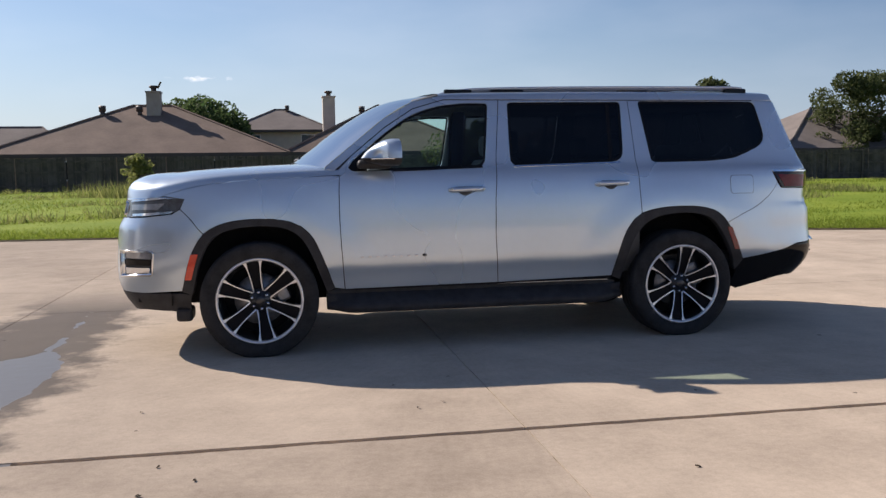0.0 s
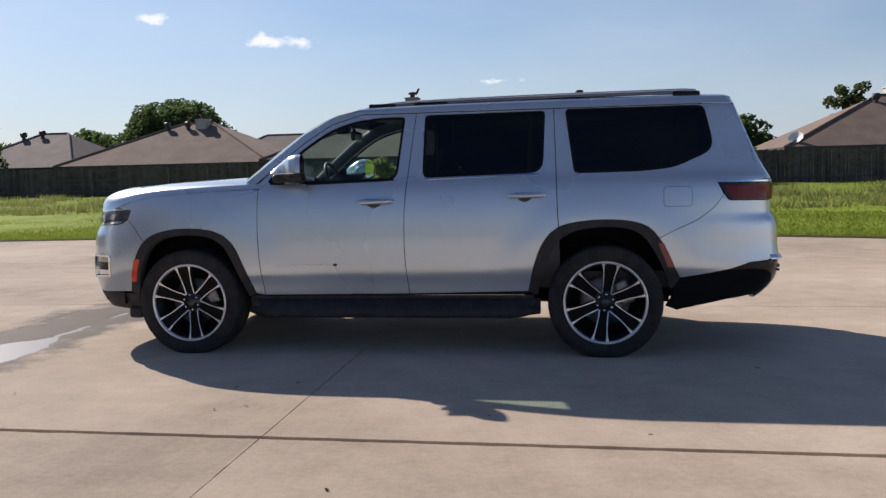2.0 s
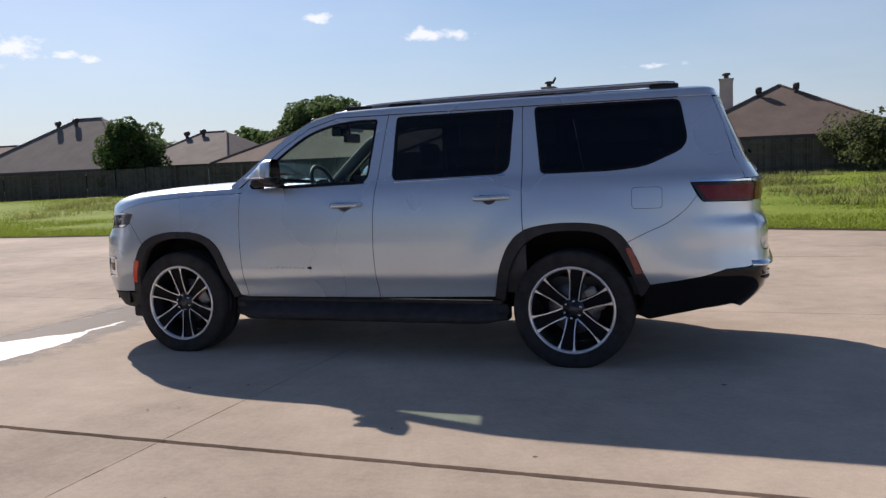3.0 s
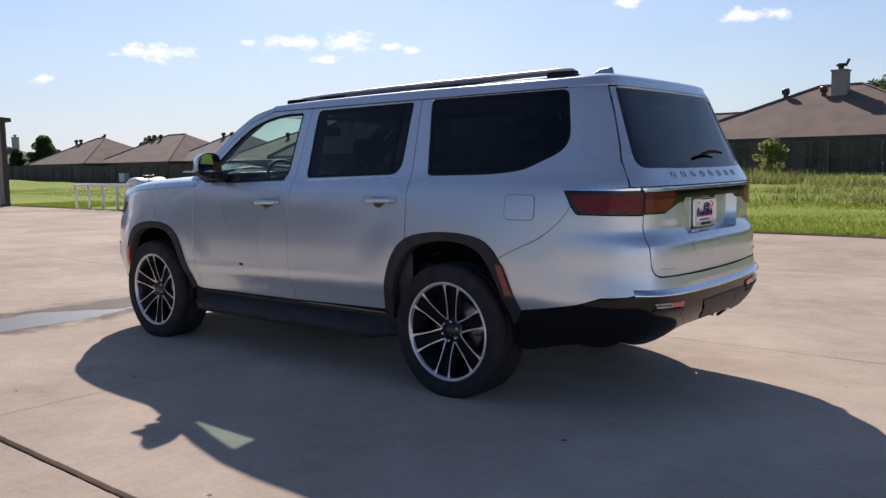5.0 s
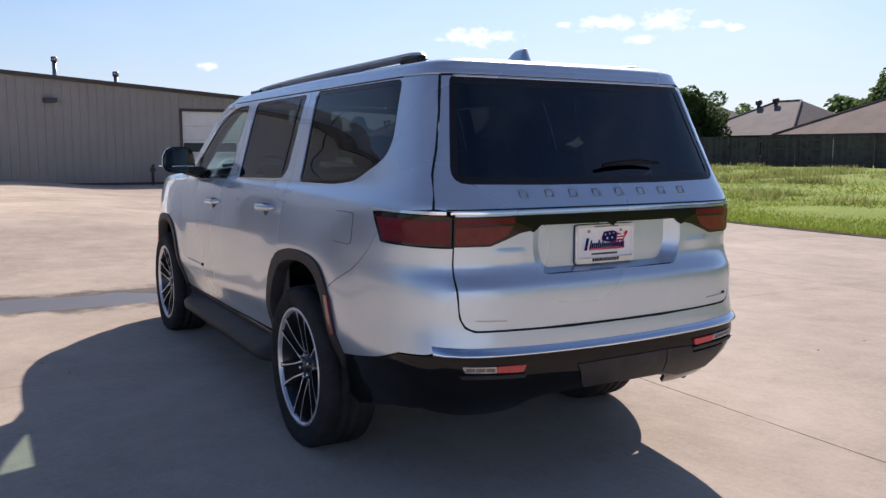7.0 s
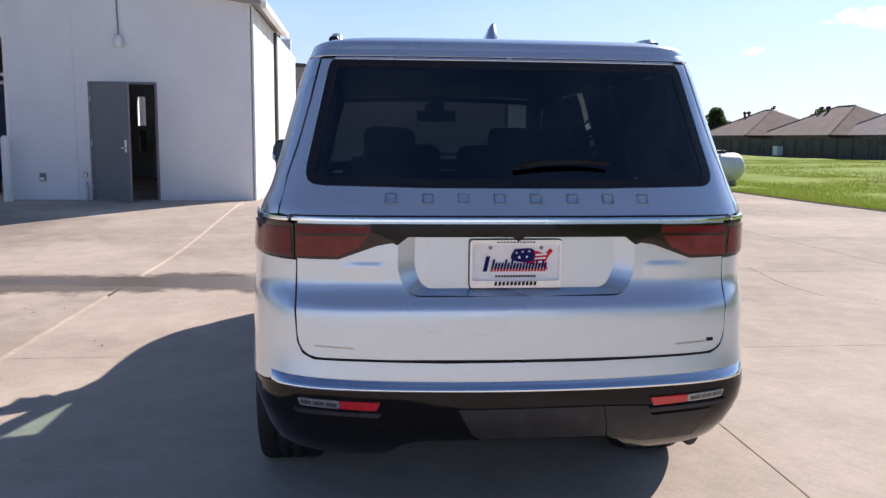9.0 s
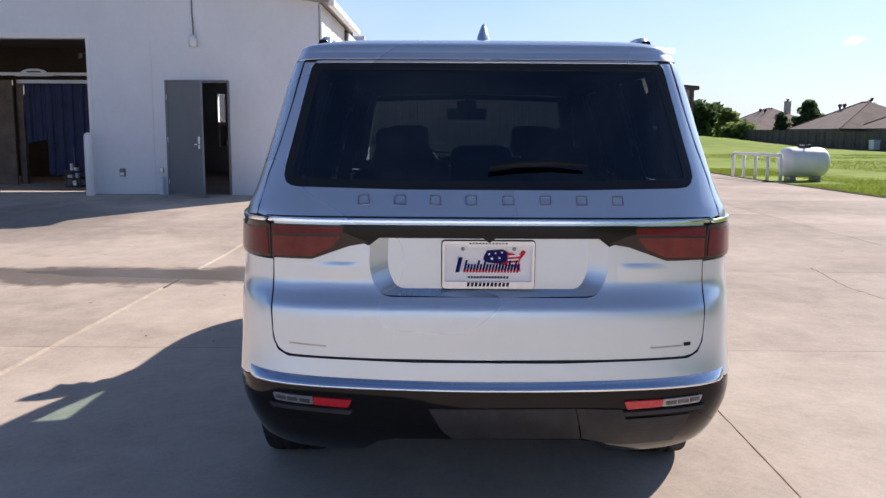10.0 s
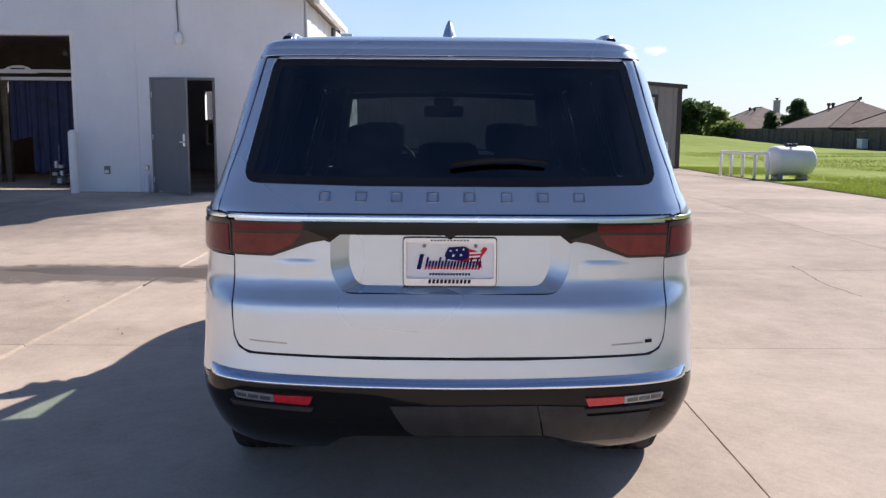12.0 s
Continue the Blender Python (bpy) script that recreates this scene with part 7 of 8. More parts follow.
# raised plain marks where the maker's letters stand
for y in (-0.426, -0.302, -0.182, -0.060, 0.064, 0.190, 0.314, 0.437):
    one("badge_mark", sheet(dense([(y - 0.019, 1.334), (y + 0.019, 1.334), (y + 0.019, 1.303), (y - 0.019, 1.303)]), [inset([(y - 0.019, 1.334), (y + 0.019, 1.334), (y + 0.019, 1.303), (y - 0.019, 1.303)], 0.0034)], tail, CENTRE, gap=0.0, lift=0.0042, depth=0.006), STEEL, gate, "raised metal badge mark")
for y0, y1, z0, z1 in ((-0.68, -0.55, 0.836, 0.829), (0.55, 0.66, 0.829, 0.834)):
    one("badge_bar", sheet(dense([(y0, z0), (y1, z1), (y1, z1 - 0.0045), (y0, z0 - 0.0045)]), [], tail, CENTRE, gap=0.0, lift=0.003, depth=0.005), STEEL, gate)
one("badge_flag", sheet(dense([(0.668, 0.842), (0.69, 0.843), (0.69, 0.832), (0.668, 0.831)]), [], tail, CENTRE, gap=0.0, lift=0.004, depth=0.006), PLATE_DARK, gate)
# rear wiper
bm = bmesh.new()
px = lambda y, z: Vector(tail(y, z)) + Vector((0.022, 0, 0.01))
add_tube(bm, [px(0.33, 1.428), px(0.22, 1.437), px(0.10, 1.432), px(0.0, 1.420)], [0.006, 0.009, 0.010, 0.008], 8)
from_bm("rear_wiper", bm, DARK_VOID, gate, "black rear wiper", True)
# licence plate: plain shapes in its colours
plate = new("licence_plate")
plate.parent = gate
plate["label"] = "dealer plate with red and blue shapes in a chrome frame"
plate.matrix_basis = Matrix.Translation((2.722, 0, 1.098))
fr = rounded([(-0.158, 0.082), (0.158, 0.082), (0.158, -0.082), (-0.158, -0.082)], 0.012)


def flat_sheet(name, outline, mat, x, holes=(), depth=0.006, label=""):
    return one(name, sheet(outline, list(holes), lambda y, z: (x, y, z), Vector((-5, 0, 0)), gap=0.0, depth=depth, step=0.5), mat, plate, label)


flat_sheet("plate_backing", rounded([(-0.1615, 0.0855), (0.1615, 0.0855), (0.1615, -0.0855), (-0.1615, -0.0855)], 0.014), PLATE_DARK, 0.004, depth=0.004, label="dark edge behind the plate")
flat_sheet("plate_frame", fr, SPOKE_FACE, 0.018, [rounded([(-0.150, 0.070), (0.150, 0.070), (0.150, -0.058), (-0.150, -0.058)], 0.01)], 0.02, "chrome plate frame")
flat_sheet("plate_face", rounded([(-0.150, 0.075), (0.150, 0.075), (0.150, -0.075), (-0.150, -0.075)], 0.01), PLATE_WHITE, 0.008, label="white plate face")
us = spline([(-0.004, 0.050), (0.05, 0.053), (0.066, 0.044), (0.085, 0.040), (0.100, 0.034), (0.118, 0.052), (0.128, 0.046), (0.118, 0.030), (0.106, 0.012), (0.110, -0.024), (0.100, -0.014), (0.086, -0.004), (0.05, 0.000), (0.0, 0.010), (-0.018, 0.020), (-0.012, 0.038)], 0.008)
flat_sheet("emblem", us, PLATE_RED, 0.0105, depth=0.002)
flat_sheet("emblem_field", spline([(-0.004, 0.050), (0.05, 0.053), (0.062, 0.046), (0.060, 0.010), (0.0, 0.008), (-0.018, 0.020), (-0.012, 0.038)], 0.01), PLATE_BLUE, 0.0115, depth=0.002)
for y, z, r in ((0.002, 0.038, 0.005), (0.012, 0.022, 0.007), (0.024, 0.041, 0.005), (0.038, 0.024, 0.006), (0.046, 0.043, 0.005)):
    star = [(y + (r if q % 2 == 0 else 0.42 * r) * math.sin(math.pi * q / 5), z + (r if q % 2 == 0 else 0.42 * r) * math.cos(math.pi * q / 5)) for q in range(10)]
    flat_sheet("emblem_star", star, PLATE_WHITE, 0.0119, depth=0.001)
for q, (y0, y1) in enumerate(((0.068, 0.108), (0.066, 0.104), (0.066, 0.103))):
    z = 0.033 - 0.013 * q
    flat_sheet("emblem_stripe", [(y0, z), (y1, z + 0.003), (y1 - 0.002, z - 0.003), (y0, z - 0.006)], PLATE_WHITE, 0.0115, depth=0.001)
# the dealer's name as plain slanted strokes, dark above and red below
for q in range(19):
    y0 = -0.104 + 0.0107 * q + (0.012 if q else -0.004)
    hgt = 0.052 if q == 0 else 0.042 if q in (1, 5, 7, 12, 15, 17) else 0.029
    wide = 0.014 if q == 0 else 0.0070
    for lo, hi, mat in ((0.0, 0.009, PLATE_BLUE if q == 0 else PLATE_RED), (0.009, hgt, PLATE_BLUE)):
        a, b = lo - 0.026, hi - 0.026
        flat_sheet("name_stroke", [(y0 + 0.22 * a, a), (y0 + wide + 0.22 * a, a), (y0 + wide + 0.22 * b, b), (y0 + 0.22 * b, b)], mat, 0.0127, depth=0.001)
for q in range(14):
    y = -0.070 + 0.0102 * q
    flat_sheet("small_bar", [(y, -0.0395), (y + 0.0068, -0.0395), (y + 0.0068, -0.047), (y, -0.047)], PLATE_DARK, 0.0105, depth=0.002)
for q in range(11):
    y = -0.072 + 0.0135 * q
    flat_sheet("frame_bar", [(y, -0.0600), (y + 0.009, -0.0600), (y + 0.007, -0.0735), (y - 0.002, -0.0735)], PLATE_DARK, 0.0195, depth=0.002)
for q in range(12):
    y = -0.066 + 0.0112 * q
    flat_sheet("frame_bar", [(y, 0.0775), (y + 0.007, 0.0775), (y + 0.007, 0.0725), (y, 0.0725)], RIM_DARK, 0.0195, depth=0.002)
for s in (-1, 1):
    v, f = lathe([(0.0, 0.006), (0.005, 0.005), (0.007, 0.0)], 10, "x")
    put("bolt", mesh_data("bolt", [(a + 0.009, b + s * 0.088, c + 0.055) for a, b, c in v], f, STEEL), plate)

# handles, fuel flap, door badges
for x0, z0, owners in ((-0.228, 1.152, doors_front), (0.875, 1.178, doors_rear)):
    for k, s in enumerate((-1, 1)):
        ln = 0.275
        rows = []
        yb = HALF(z0)
        for i in range(15):
            t = i / 14
            bow = 0.040 * min(1, math.sin(math.pi * min(1, max(0, t))) * 2.2) ** 0.6 if 0 < t < 1 else 0
            rows.append([(x0 + ln * t, s * (yb + bow + 0.010 * math.cos(a) - 0.004), z0 + 0.006 * t + 0.018 * math.sin(a) * (1 if 0 < i < 14 else 0.5)) for a in [2 * math.pi * j / 10 for j in range(11)]])
        grid_mesh("door_handle", rows if s < 0 else [r[::-1] for r in rows], PAINT, owners[k], "silver pull handle")
        # no hollow here: a dark sheet on the door paints the recess's shade
        rows = [[(x0 + 0.035 + 0.14 * i / 8 + 0.02, -s * flank(ps(x0 + 0.055 + 0.14 * i / 8, z0 - 0.01), z0 + 0.022 - 0.066 * j / 6 * (0.3 + 0.7 * math.sin(math.pi * i / 8)))[1] + s * 0.002, z0 + 0.022 - 0.066 * j / 6 * (0.3 + 0.7 * math.sin(math.pi * i / 8))) for j in range(7)] for i in range(9)]
        grid_mesh("handle_cup_shade", rows, TRIM_DARK, owners[k], "dark patch for the shade in the finger recess")
        bm = bmesh.new()
        add_box(bm, (x0 + ln * 0.06, s * (yb + 0.034) - 0.003, z0 + 0.001), (x0 + ln * 0.94, s * (yb + 0.034) + 0.003, z0 + 0.006))
        from_bm("handle_trim", bm, CHROME, owners[k])
flap = rounded(onp([(1.968, 1.222), (2.158, 1.222), (2.158, 1.088), (1.968, 1.088)]), 0.028)
put("fuel_flap", mesh_data("fuel_flap", *(lambda d: (d[0], d[1]))(sheet(flap, [], flank, CENTRE, gap=0.0, lift=0.0025, depth=0.006)), PAINT, True), suv, "silver fuel flap")
seam_line = rounded(onp([(1.965, 1.225), (2.161, 1.225), (2.161, 1.085), (1.965, 1.085)]), 0.030)
one("flap_seam", sheet(seam_line, [inset(seam_line, 0.0065)], flank, CENTRE, gap=0.0, lift=0.0012, depth=0.002), TRIM_DARK, suv)
for k, s in enumerate((-1, 1)):
    for q in range(8):
        x = -0.865 + 0.055 * q
        bm = bmesh.new()
        yb = HALF(0.692) + 0.003
        add_box(bm, (x + 0.003, s * yb - 0.004, 0.686), (x + 0.025, s * yb + 0.004, 0.698), 0.002)
        from_bm("badge_mark", bm, SPOKE_FACE, doors_front[k], "small metal badge mark")
    bm = bmesh.new()
    add_box(bm, (-0.422, s * yb - 0.004, 0.685), (-0.392, s * yb + 0.004, 0.702), 0.002)
    from_bm("badge_flag", bm, PLATE_DARK, doors_front[k])

# door mirrors
for s in (-1, 1):
    mir = new("door_mirror")
    mir.parent = suv
    mir["label"] = "door mirror with silver cap and black foot"
    rows = []
    for i in range(13):
        t = i / 12
        x = -0.855 + 0.25 * t
        k = math.sin(math.pi / 2 * min(1, t * 1.25)) ** 0.6
        row = []
        for j in range(25):
            a = 2 * math.pi * j / 24
            cy, cz = math.cos(a), math.sin(a)
            e = (abs(cy) ** 3.2 + abs(cz) ** 3.2) ** (-1 / 3.2)
            row.append((x + 0.02 * cy * e * (1 if t > 0.5 else 0) + 0.065 * (1 - t) * (1 + cy * e), s * (1.045 + (0.110 * k + 0.006) * cy * e * (1 if cz >= -1e-6 else 0.96) - (0.02 * -cz if cz < 0 else 0)), 1.378 + ((0.130 if cz > 0 else 0.048) * k + 0.004) * cz * e))
        rows.append(row)
    cap = [[p for p in r[:13]] for r in rows]
    cup = [[p for p in r[12:]] for r in rows]
    lo = [[(x, y, z) for x, y, z in r] for r in cup]
    grid_mesh("mirror_cap", cap if s > 0 else [r[::-1] for r in cap], PAINT, mir, "silver mirror cap")
    grid_mesh("mirror_shell", lo if s > 0 else [r[::-1] for r in lo], BLACK_PLASTIC, mir, "black mirror underside")
    ring = rows[-1][:-1]
    c = Vector((-0.611, s * 1.045, 1.410))
    verts = [tuple(c + (Vector(p) - c) * 0.93 + Vector((-0.020 + 0.17 * (p[1] - s * 1.045) * s + 0.06 * (p[2] - 1.417), 0, 0))) for p in ring]
    put("mirror_glass", mesh_data("mirror_glass", verts, [tuple(range(24)) if s < 0 else tuple(range(24))[::-1]], MIRROR, False), mir, "mirror glass")
    verts2 = [tuple(p) for p in ring] + verts
    put("mirror_rim", mesh_data("mirror_rim", verts2, [(i, (i + 1) % 24, 24 + (i + 1) % 24, 24 + i) for i in range(24)], GLOSS_BLACK, False), mir)
    bm = bmesh.new()
    add_box(bm, (-0.870, min(s * 0.85, s * 0.975), 1.306), (-0.630, max(s * 0.85, s * 0.975), 1.372), 0.026)
    from_bm("mirror_foot", bm, BLACK_PLASTIC, mir, "black mirror foot", True)
    bm = bmesh.new()
    add_box(bm, (-0.795, s * 1.045 - 0.108, 1.371), (-0.609, s * 1.045 + 0.108, 1.381), 0.004)
    from_bm("mirror_trim", bm, CHROME, mir)

# roof rails with their feet, and the aerial fin
for s in (-1, 1):
    rr = new("roof_rack")
    rr.parent = suv
    rr["label"] = "black and chrome roof rail"
    pts = spline([(-0.24, 1.852), (-0.10, 1.880), (0.08, 1.897), (0.6, 1.908), (1.2, 1.914), (1.9, 1.917), (2.14, 1.918), (2.22, 1.911), (2.25, 1.880)], 0.06)
    for nm, mat, w, h, dz in (("rail", RAIL_GREY, 0.014, 0.013, -0.021), ("rail_cap", RAIL_CAP, 0.020, 0.011, -0.005)):
        rows = []
        for x, z in pts:
            y = s * (0.628 - 0.012 * ((x - 1.0) / 1.2) ** 2)
            rows.append([(x, y + w * math.cos(a), z + dz + h * math.sin(a)) for a in [2 * math.pi * j / 8 for j in range(9)]])
        grid_mesh(nm, rows if s < 0 else [r[::-1] for r in rows], mat, rr)
    for x0, x1 in ((-0.19, 0.02), (0.16, 0.42), (1.16, 1.42), (2.06, 2.25)):
        bm = bmesh.new()
        add_box(bm, (x0, s * 0.626 - 0.019, 1.850), (x1, s * 0.626 + 0.019, 1.888 if x1 < 2 else 1.903), 0.01)
        from_bm("rail_foot", bm, GLOSS_BLACK, rr)
rows = []
for i in range(9):
    t = i / 8
    h = 0.072 * min(1.0, t / 0.55) ** 0.8 + 0.008 * t
    w = 0.036 * (1 - 0.15 * t)
    rows.append([(1.93 + 0.20 * t, -w + 2 * w * j / 8, 1.888 + 0.012 + (h * (1 - abs(j / 4 - 1) ** 1.6)) - (0.012 if j in (0, 8) else 0)) for j in range(9)])
rows.append([(2.155, p[1], 1.885) for p in rows[-1]])
grid_mesh("aerial_fin", rows, PAINT, suv, "silver shark-fin aerial")

# exhaust tail pipe under the bumper
bm = bmesh.new()
add_tube(bm, [(1.90, 0.62, 0.41), (2.20, 0.66, 0.395), (2.36, 0.71, 0.390), (2.50, 0.745, 0.380)], 0.034, 14)
from_bm("tail_pipe", bm, BLACK_PLASTIC, suv, "dark exhaust tail pipe", True)

# sills and running boards
for s in (-1, 1):
    solid("sill", [((-1.10, min(s * 0.78, s * 0.880), 0.318), (1.06, max(s * 0.78, s * 0.880), 0.463))], BLACK_PLASTIC, suv, "black sill", 0.012)
    # the board swells out from under the doors and tucks in behind each wheel
    rows = []
    for i in range(33):
        x = -1.10 + 2.20 * i / 32
        end = smooth01(x, -1.10, -0.92) * (1 - smooth01(x, 0.90, 1.10))
        out, low = 0.893 + 0.085 * end, 0.318 - 0.020 * end
        prof = [(0.78, 0.40), (0.874, 0.435), (0.890, 0.425), (out - 0.042, 0.384), (out - 0.012, 0.364), (out, 0.345), (out - 0.004, low + 0.010), (out - 0.022, low), (0.80, low + 0.004), (0.78, low + 0.02), (0.78, 0.40)]
        rows.append([(x, s * y, z) for y, z in prof])
    grid_mesh("running_board", rows if s > 0 else [r[::-1] for r in rows], BLACK_PLASTIC, suv, "black running board")
    solid("sill_chrome", [((-0.94, s * 0.894 - 0.003, 0.459), (0.99, s * 0.894 + 0.003, 0.463))], STEEL, suv)

# wheels
tyre_prof = [(0.288, -0.105), (0.300, -0.128), (0.340, -0.140), (0.378, -0.138), (0.394, -0.128), (0.4025, -0.112), (0.4055, -0.085)]
for g in (-0.055, 0.0, 0.055):
    tyre_prof += [(0.406, g - 0.010), (0.398, g - 0.008), (0.398, g + 0.008), (0.406, g + 0.010)]
tyre_prof += [(0.4055, 0.085), (0.4025, 0.112), (0.394, 0.128), (0.378, 0.138), (0.340, 0.140), (0.300, 0.128), (0.288, 0.105)]
rim_prof = [(0.300, -0.120), (0.297, -0.130), (0.290, -0.132), (0.281, -0.127), (0.277, -0.112)]
barrel_prof = [(0.277, -0.112), (0.262, -0.07), (0.245, 0.02), (0.25, 0.10), (0.288, 0.11)]


def spoke_line(t):
    """Radius and half-angle of a spoke, which runs nearly straight from the hub to the rim."""
    p, q = Vector((0.062, 0.0315)), Vector((0.2770, 0.0530))
    c = p + (q - p) * t + Vector((0, -0.006)) * math.sin(math.pi * t)
    return c.length, math.atan2(c.y, c.x)


def spoke_mesh():
    """Twelve bright-faced spokes in six pairs, each a thin tapered bar that dips towards the hub."""
    verts, faces = [], []
    for k in range(12):
        side = 1 if k % 2 else -1
        mid = math.pi * (k // 2) / 3
        for i in range(9):
            t = i / 8
            r, a = spoke_line(t)
            a = mid + side * a
            w = 0.0026 + 0.0014 * t ** 2 + 0.0085 * max(0, (t - 0.74) / 0.26) ** 1.8 + 0.003 * (1 - t) ** 3
            y = -0.078 - 0.046 * t ** 0.8
            d, e = Vector((math.cos(a), 0, math.sin(a))), Vector((-math.sin(a), 0, math.cos(a)))
            for wy, off in ((-1, 0), (1, 0), (2.0, 0.05), (-2.0, 0.05)):
                p = d * r + e * w * wy
                verts.append((p.x, y + off, p.z))
        b = len(verts) - 36
        for i in range(8):
            for j in range(4):
                faces.append((b + i * 4 + j, b + i * 4 + (j + 1) % 4, b + (i + 1) * 4 + (j + 1) % 4, b + (i + 1) * 4 + j))
    return verts, faces


def face_split(verts, faces):
    """Bright machined fronts and dark flanks of the spokes as separate meshes."""
    front = [f for k, f in enumerate(faces) if k % 4 == 0]
    flanks = [f for k, f in enumerate(faces) if k % 4 != 0]
    return front, flanks


sv, sf = spoke_mesh()
front_f, flank_f = face_split(sv, sf)
tv, tf = lathe(tyre_prof, 64)
rv, rf = lathe(rim_prof, 64)
bv, bf = lathe(barrel_prof, 48)
hv, hf = lathe([(0.0, -0.090), (0.030, -0.090), (0.034, -0.086), (0.036, -0.078), (0.078, -0.076), (0.082, -0.06), (0.082, -0.02)], 32)
dv, df = lathe([(0.06, -0.01), (0.175, -0.012), (0.178, 0.0), (0.178, 0.015), (0.06, 0.015)], 40)
LOADED = 0.390
# the tread is pressed flat where it bears on the ground, and the sidewall bulges a little there
tv = [(x, y * (1 + 0.05 * smooth01(-z, 0.25, 0.39) * (1 if abs(y) > 0.09 else 0)), max(z, -LOADED)) for x, y, z in tv]
M_TYRE = mesh_data("tyre", tv, [f[::-1] for f in tf], RUBBER)
M_RIM = mesh_data("rim", rv, [f[::-1] for f in rf], SPOKE_FACE)
M_BARREL = mesh_data("barrel", bv, bf, RIM_DARK)
M_SPOKES = []
for k in range(12):
    part_v = sv[36 * k:36 * k + 36]
    low = lambda fs: [tuple(i - 36 * k for i in f) for f in fs if 36 * k <= f[0] < 36 * k + 36]
    me = mesh_data("spoke", part_v, low(front_f) + low(flank_f), SPOKE_FACE, False)
    me.materials.append(RIM_DARK)
    for q in range(8, len(me.polygons)):
        me.polygons[q].material_index = 1
    M_SPOKES.append(me)
wv, wf = [], []
for q in range(6):
    b = len(wv)
    for i in range(7):
        t = i / 6
        r, half_a = spoke_line(t * 0.97)
        for s in (-1, 1):
            an = math.pi * q / 3 + s * half_a
            wv.append((r * math.cos(an), -0.060 - 0.046 * t ** 0.8, r * math.sin(an)))
    for i in range(6):
        wf.append((b + 2 * i, b + 2 * i + 1, b + 2 * i + 3, b + 2 * i + 2))
M_WEB = []
for q in range(6):
    M_WEB.append(mesh_data("spoke_web", wv[14 * q:14 * q + 14], [tuple(i - 14 * q for i in f) for f in wf[6 * q:6 * q + 6]], WEB_DARK))
M_HUB = mesh_data("hub", hv, [f[::-1] for f in hf], RIM_DARK)
M_DISC = mesh_data("brake_disc", dv, df, BRAKE)
v, f = lathe([(0.0, 0.085), (0.20, 0.085), (0.250, 0.095)], 40)
M_SHIELD = mesh_data("brake_shield", v, f, DARK_VOID)
v, f = lathe([(0.0, -0.100), (0.0075, -0.099), (0.0095, -0.094), (0.0095, -0.076)], 10)
M_NUT = mesh_data("wheel_nut", v, f, CHROME)
bm = bmesh.new()
add_box(bm, (0.10, -0.045, -0.09), (0.20, 0.05, 0.09), 0.02)
tmp = from_bm("brake_caliper", bm, BRAKE)
M_CAL = tmp.data
bpy.data.objects.remove(tmp)
for ax in AXLES:
    for s in (-1, 1):
        wheel = new("wheel")
        wheel.parent = suv
        wheel["label"] = "black and bright alloy wheel with low tyre"
        turn = {(-1.562, -1): 21, (1.562, -1): 38.5, (-1.562, 1): 50, (1.562, 1): 3}[(ax, s)]
        wheel.matrix_basis = pose(ax, s * 0.845, 0.412, 0, 0, 180 if s > 0 else 0)
        spin = pose(0, 0, 0, 0, turn, 0)
        put("tyre", M_TYRE, wheel, "black low-profile tyre")
        rim = put("rim", M_RIM, wheel, "bright alloy rim", spin)
        put("rim_barrel", M_BARREL, rim, "dark inner rim")
        for me in M_SPOKES:
            put("spoke", me, rim, "spoke with bright machined face and dark sides")
        for me in M_WEB:
            put("spoke_web", me, rim, "dark web between two spokes")
        put("hub_cap", M_HUB, rim, "dark hub cap")
        for k in range(6):
            put("wheel_nut", M_NUT, rim, "", Matrix.Translation((0.058 * math.cos(math.pi * k / 3), 0, 0.058 * math.sin(math.pi * k / 3))))
        put("brake_disc", M_DISC, wheel, "steel brake disc")
        put("brake_shield", M_SHIELD, wheel)
        put("brake_caliper", M_CAL, wheel, "steel brake caliper", pose(0, 0, 0, 0, -25, 0))

# wheel housings, floor and underbody
for ax in AXLES:
    for s in (-1, 1):
        rows = []
        for i in range(17):
            a = radians(-6 + 192 * i / 16)
            rows.append([(ax + 0.60 * math.cos(a), s * y, 0.44 + 0.545 * math.sin(a)) for y in (0.50, 0.70, 0.93 - 0.085 * math.cos(a) ** 2)])
        grid_mesh("wheel_housing", rows, DARK_VOID, suv)
        rows = [[(ax + 0.60 * q * math.cos(radians(-6 + 192 * i / 16)), s * 0.50, 0.44 + 0.545 * q * math.sin(radians(-6 + 192 * i / 16))) for q in (0, 1)] for i in range(17)]
        grid_mesh("housing_wall", rows, DARK_VOID, suv)
# the boot box is added unseen to stop sun leaking through the shell
for name, lo, hi in (("underbody", (-2.30, -0.49, 0.35), (2.05, 0.49, 0.52)), ("floor_pan", (-1.0, -0.84, 0.40), (1.0, 0.84, 0.50)), ("rear_crossmember", (2.12, -0.70, 0.46), (2.44, 0.70, 0.56)),
                     ("front_crossmember", (-2.40, -0.70, 0.40), (-2.12, 0.70, 0.60)), ("bulkhead", (-1.10, -0.82, 0.5), (-1.0, 0.82, 1.20)), ("radiator_panel", (-2.40, -0.6, 0.6), (-2.30, 0.6, 1.0)),
                     ("boot_light_block", (2.10, -0.78, 0.56), (2.38, 0.78, 0.95))):
    solid(name, [(lo, hi)], DARK_VOID, suv)
# trim inside the windscreen pillars
for s in (-1, 1):
    bm = bmesh.new()
    add_tube(bm, [(x + 0.03, s * (HALF(z) - 0.055), z - 0.02) for x, z in PILLAR], 0.045, 8)
    from_bm("pillar_trim", bm, HEADLINER, suv, "grey pillar trim", True)

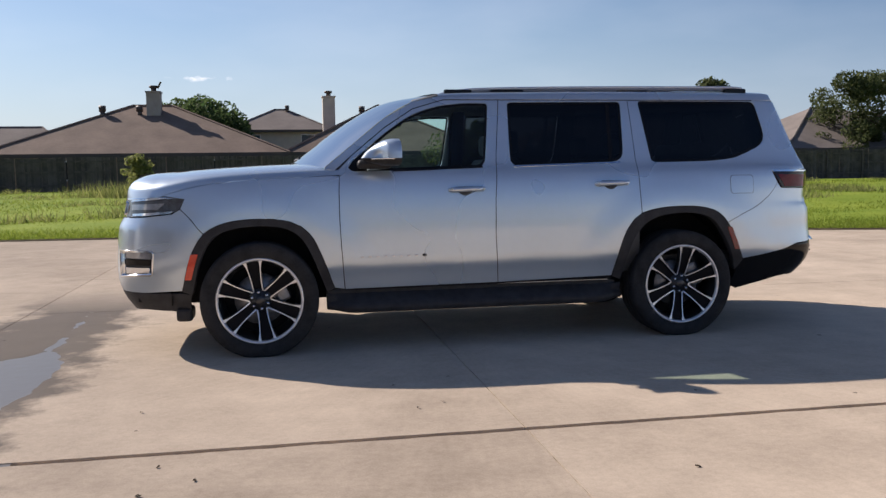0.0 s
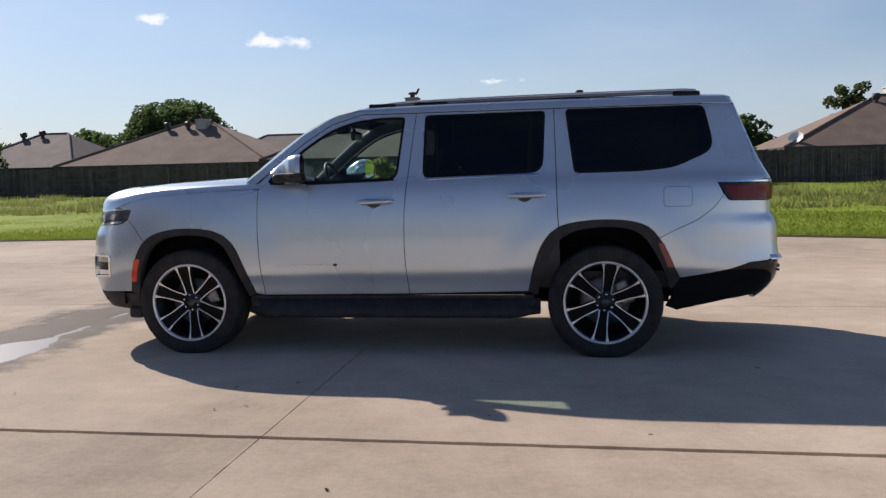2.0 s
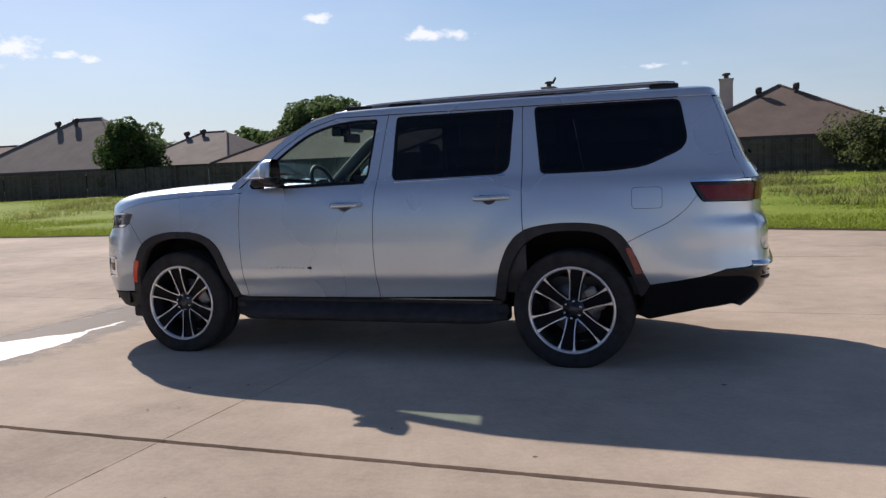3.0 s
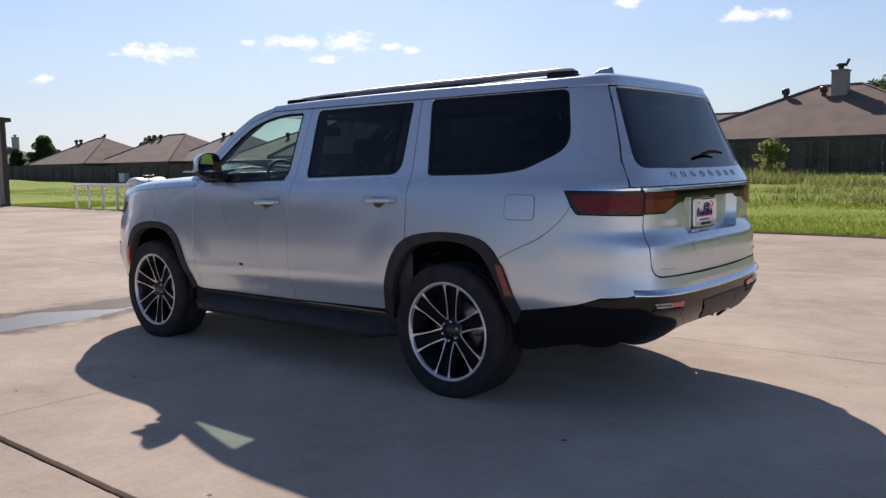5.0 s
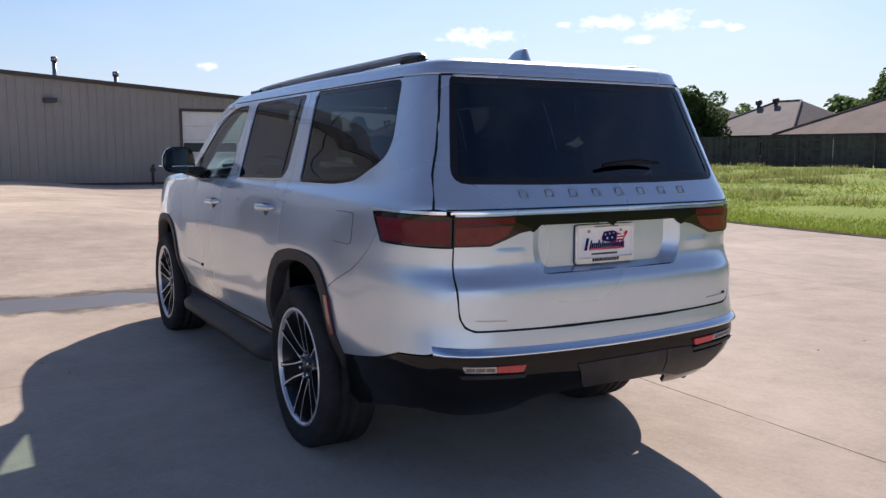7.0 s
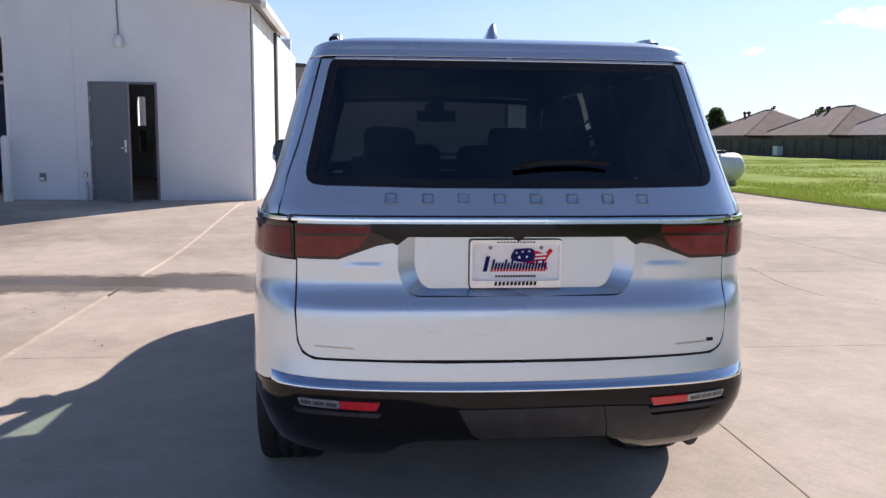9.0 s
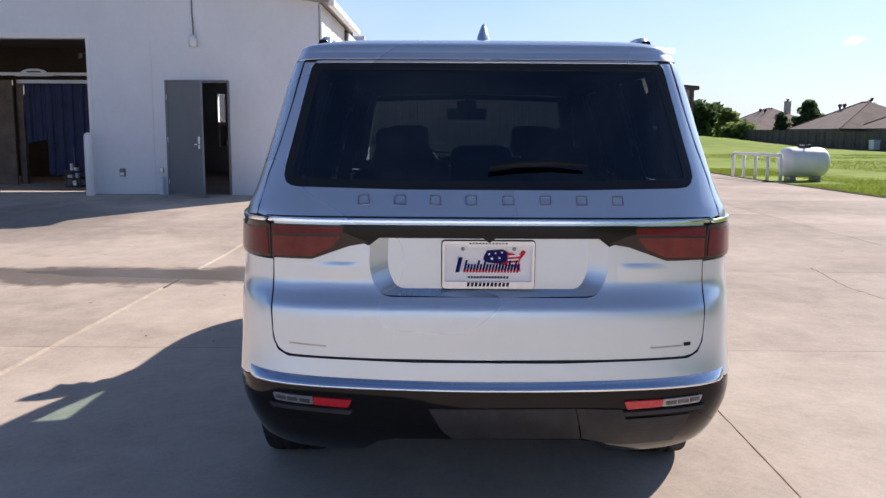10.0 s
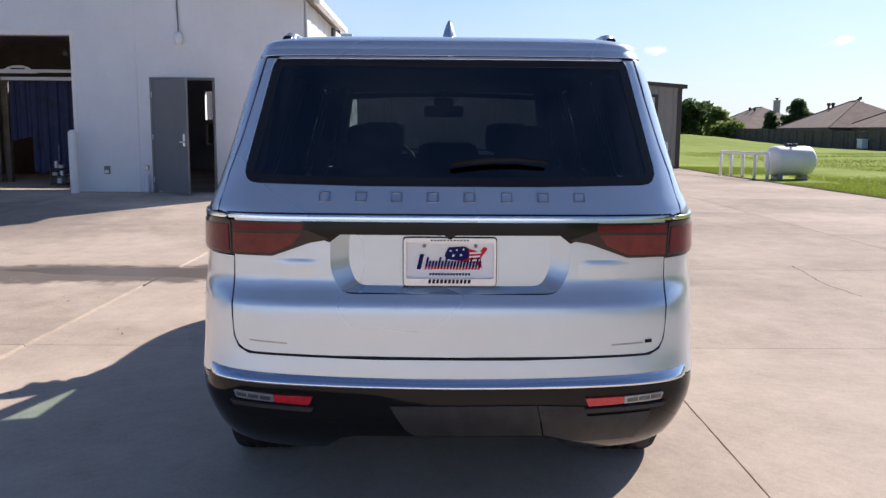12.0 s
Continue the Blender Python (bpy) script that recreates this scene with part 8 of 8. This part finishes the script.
# cabin
for line, conv in (([(-1.0, 0.5), (1.22, 0.5), (1.22, 1.285), (-1.0, 1.262)], None),):
    both_sides("door_card", sheet(dense(line, step=0.1), [], flank, CENTRE, gap=0.0, lift=-0.06, depth=0.01, step=0.1), TRIM_DARK, suv, "dark door trim")
both_sides("side_trim", sheet(dense([(1.24, 1.0), (2.30, 1.0), (2.30, 1.34), (1.24, 1.30)], step=0.1), [], flank, CENTRE, gap=0.0, lift=-0.06, depth=0.01, step=0.1), TRIM_DARK, suv)
lining = [r + [(x, -y, z) for x, y, z in r[-2::-1]] for r in roof_half()]
grid_mesh("headliner", [[(0.05 + (x - 0.05) * 0.96, y * 0.93, z - 0.055) for x, y, z in r] for r in lining], HEADLINER, suv, "pale grey headliner")
for x0, deep in ((0.12, 0.13), (1.14, 0.15), (2.22, 0.15)):
    for s in (-1, 1):
        rows = []
        for y, z in ((0.845, 1.0), (0.840, 1.27), (0.765, 1.55), (0.69, 1.81)):
            rows.append([(x0, s * y, z), (x0 + 0.015, s * (y - 0.075), z), (x0 + deep - 0.015, s * (y - 0.075), z), (x0 + deep, s * y, z), (x0, s * y, z)])
        grid_mesh("inner_pillar", rows if s > 0 else [r[::-1] for r in rows], DARK_VOID, suv, "dark inner pillar trim", False)
solid("cabin_floor", [((-1.0, -0.80, 0.50), (2.40, 0.80, 0.62))], TRIM_DARK, suv, "dark cabin floor")
dash = solid("dashboard", [((-1.02, -0.78, 0.80), (-0.66, 0.78, 1.235)), ((-1.12, -0.76, 1.14), (-0.72, 0.76, 1.275)), ((-0.78, -0.62, 1.235), (-0.60, -0.10, 1.31))], TRIM_DARK, suv, "dark dashboard", 0.03)
solid("screen", [((-0.60, -0.14, 1.10), (-0.585, 0.16, 1.29))], GLOSS_BLACK, dash, "black display", 0.01)
solid("centre_console", [((-0.66, -0.13, 0.62), (0.10, 0.13, 0.98))], TRIM_DARK, suv, "", 0.03)
tor_v, tor_f = [], []
for i in range(36):
    a = 2 * math.pi * i / 36
    for j in range(8):
        b = 2 * math.pi * j / 8
        r = 0.178 + 0.016 * math.cos(b)
        tor_v.append((0.016 * math.sin(b), r * math.cos(a), r * math.sin(a)))
for i in range(36):
    for j in range(8):
        tor_f.append((i * 8 + j, i * 8 + (j + 1) % 8, ((i + 1) % 36) * 8 + (j + 1) % 8, ((i + 1) % 36) * 8 + j))
wheel_m = pose(-0.54, -0.38, 1.285, 0, -22, 0)
sw = put("steering_wheel", mesh_data("steering_wheel", tor_v, tor_f, TRIM_DARK), suv, "dark steering wheel", wheel_m)
solid("wheel_boss", [((-0.03, -0.07, -0.06), (0.02, 0.07, 0.06)), ((-0.012, -0.17, -0.02), (0.012, 0.17, 0.02)), ((-0.012, -0.02, -0.17), (0.012, 0.02, 0.0))], TRIM_DARK, sw, "", 0.01)


def seat(x, y, wide, high, head=True):
    st = new("seat")
    st.parent = suv
    st["label"] = "dark leather seat with headrest"
    st.matrix_basis = Matrix.Translation((x, y, 0))
    bm = bmesh.new()
    add_box(bm, (-0.25, -wide / 2, 0.66), (0.27, wide / 2, 0.90), 0.06)
    from_bm("cushion", bm, LEATHER, st, "", True)
    bm = bmesh.new()
    add_box(bm, (-0.07, -wide / 2, 0.0), (0.07, wide / 2, high), 0.06, Matrix.Translation((0.27, 0, 0.80)) @ Matrix.Rotation(radians(14), 4, "Y"))
    from_bm("backrest", bm, LEATHER, st, "", True)
    if head:
        tx = 0.27 + high * math.sin(radians(14))
        bm = bmesh.new()
        add_box(bm, (tx - 0.04, -0.13, 0.80 + high * 0.97 + 0.03), (tx + 0.06, 0.13, 0.80 + high * 0.97 + 0.21), 0.045)
        from_bm("headrest", bm, LEATHER, st, "", True)
        bm = bmesh.new()
        for q in (-0.06, 0.06):
            add_tube(bm, [(tx, q, 0.80 + high * 0.9), (tx + 0.01, q, 0.80 + high + 0.06)], 0.007, 6)
        from_bm("headrest_rods", bm, CHROME, st)


for y in (-0.38, 0.38):
    seat(-0.05, y, 0.52, 0.60)
    seat(0.80, y, 0.50, 0.58)
for y in (-0.325, 0.0, 0.325):
    seat(1.62, y, 0.31, 0.50)
bm = bmesh.new()
add_box(bm, (-0.475, -0.14, 1.640), (-0.44, 0.14, 1.720), 0.016)
add_tube(bm, [(-0.47, 0, 1.71), (-0.50, 0, 1.80)], 0.012, 8)
add_box(bm, (-0.62, -0.07, 1.70), (-0.52, 0.07, 1.78), 0.02)
from_bm("inside_mirror", bm, GLOSS_BLACK, suv, "black rear-view mirror")


# ---- pieces of fence and pavement ----
build_fence()
build_lot()
build_puddle()
build_pavement()
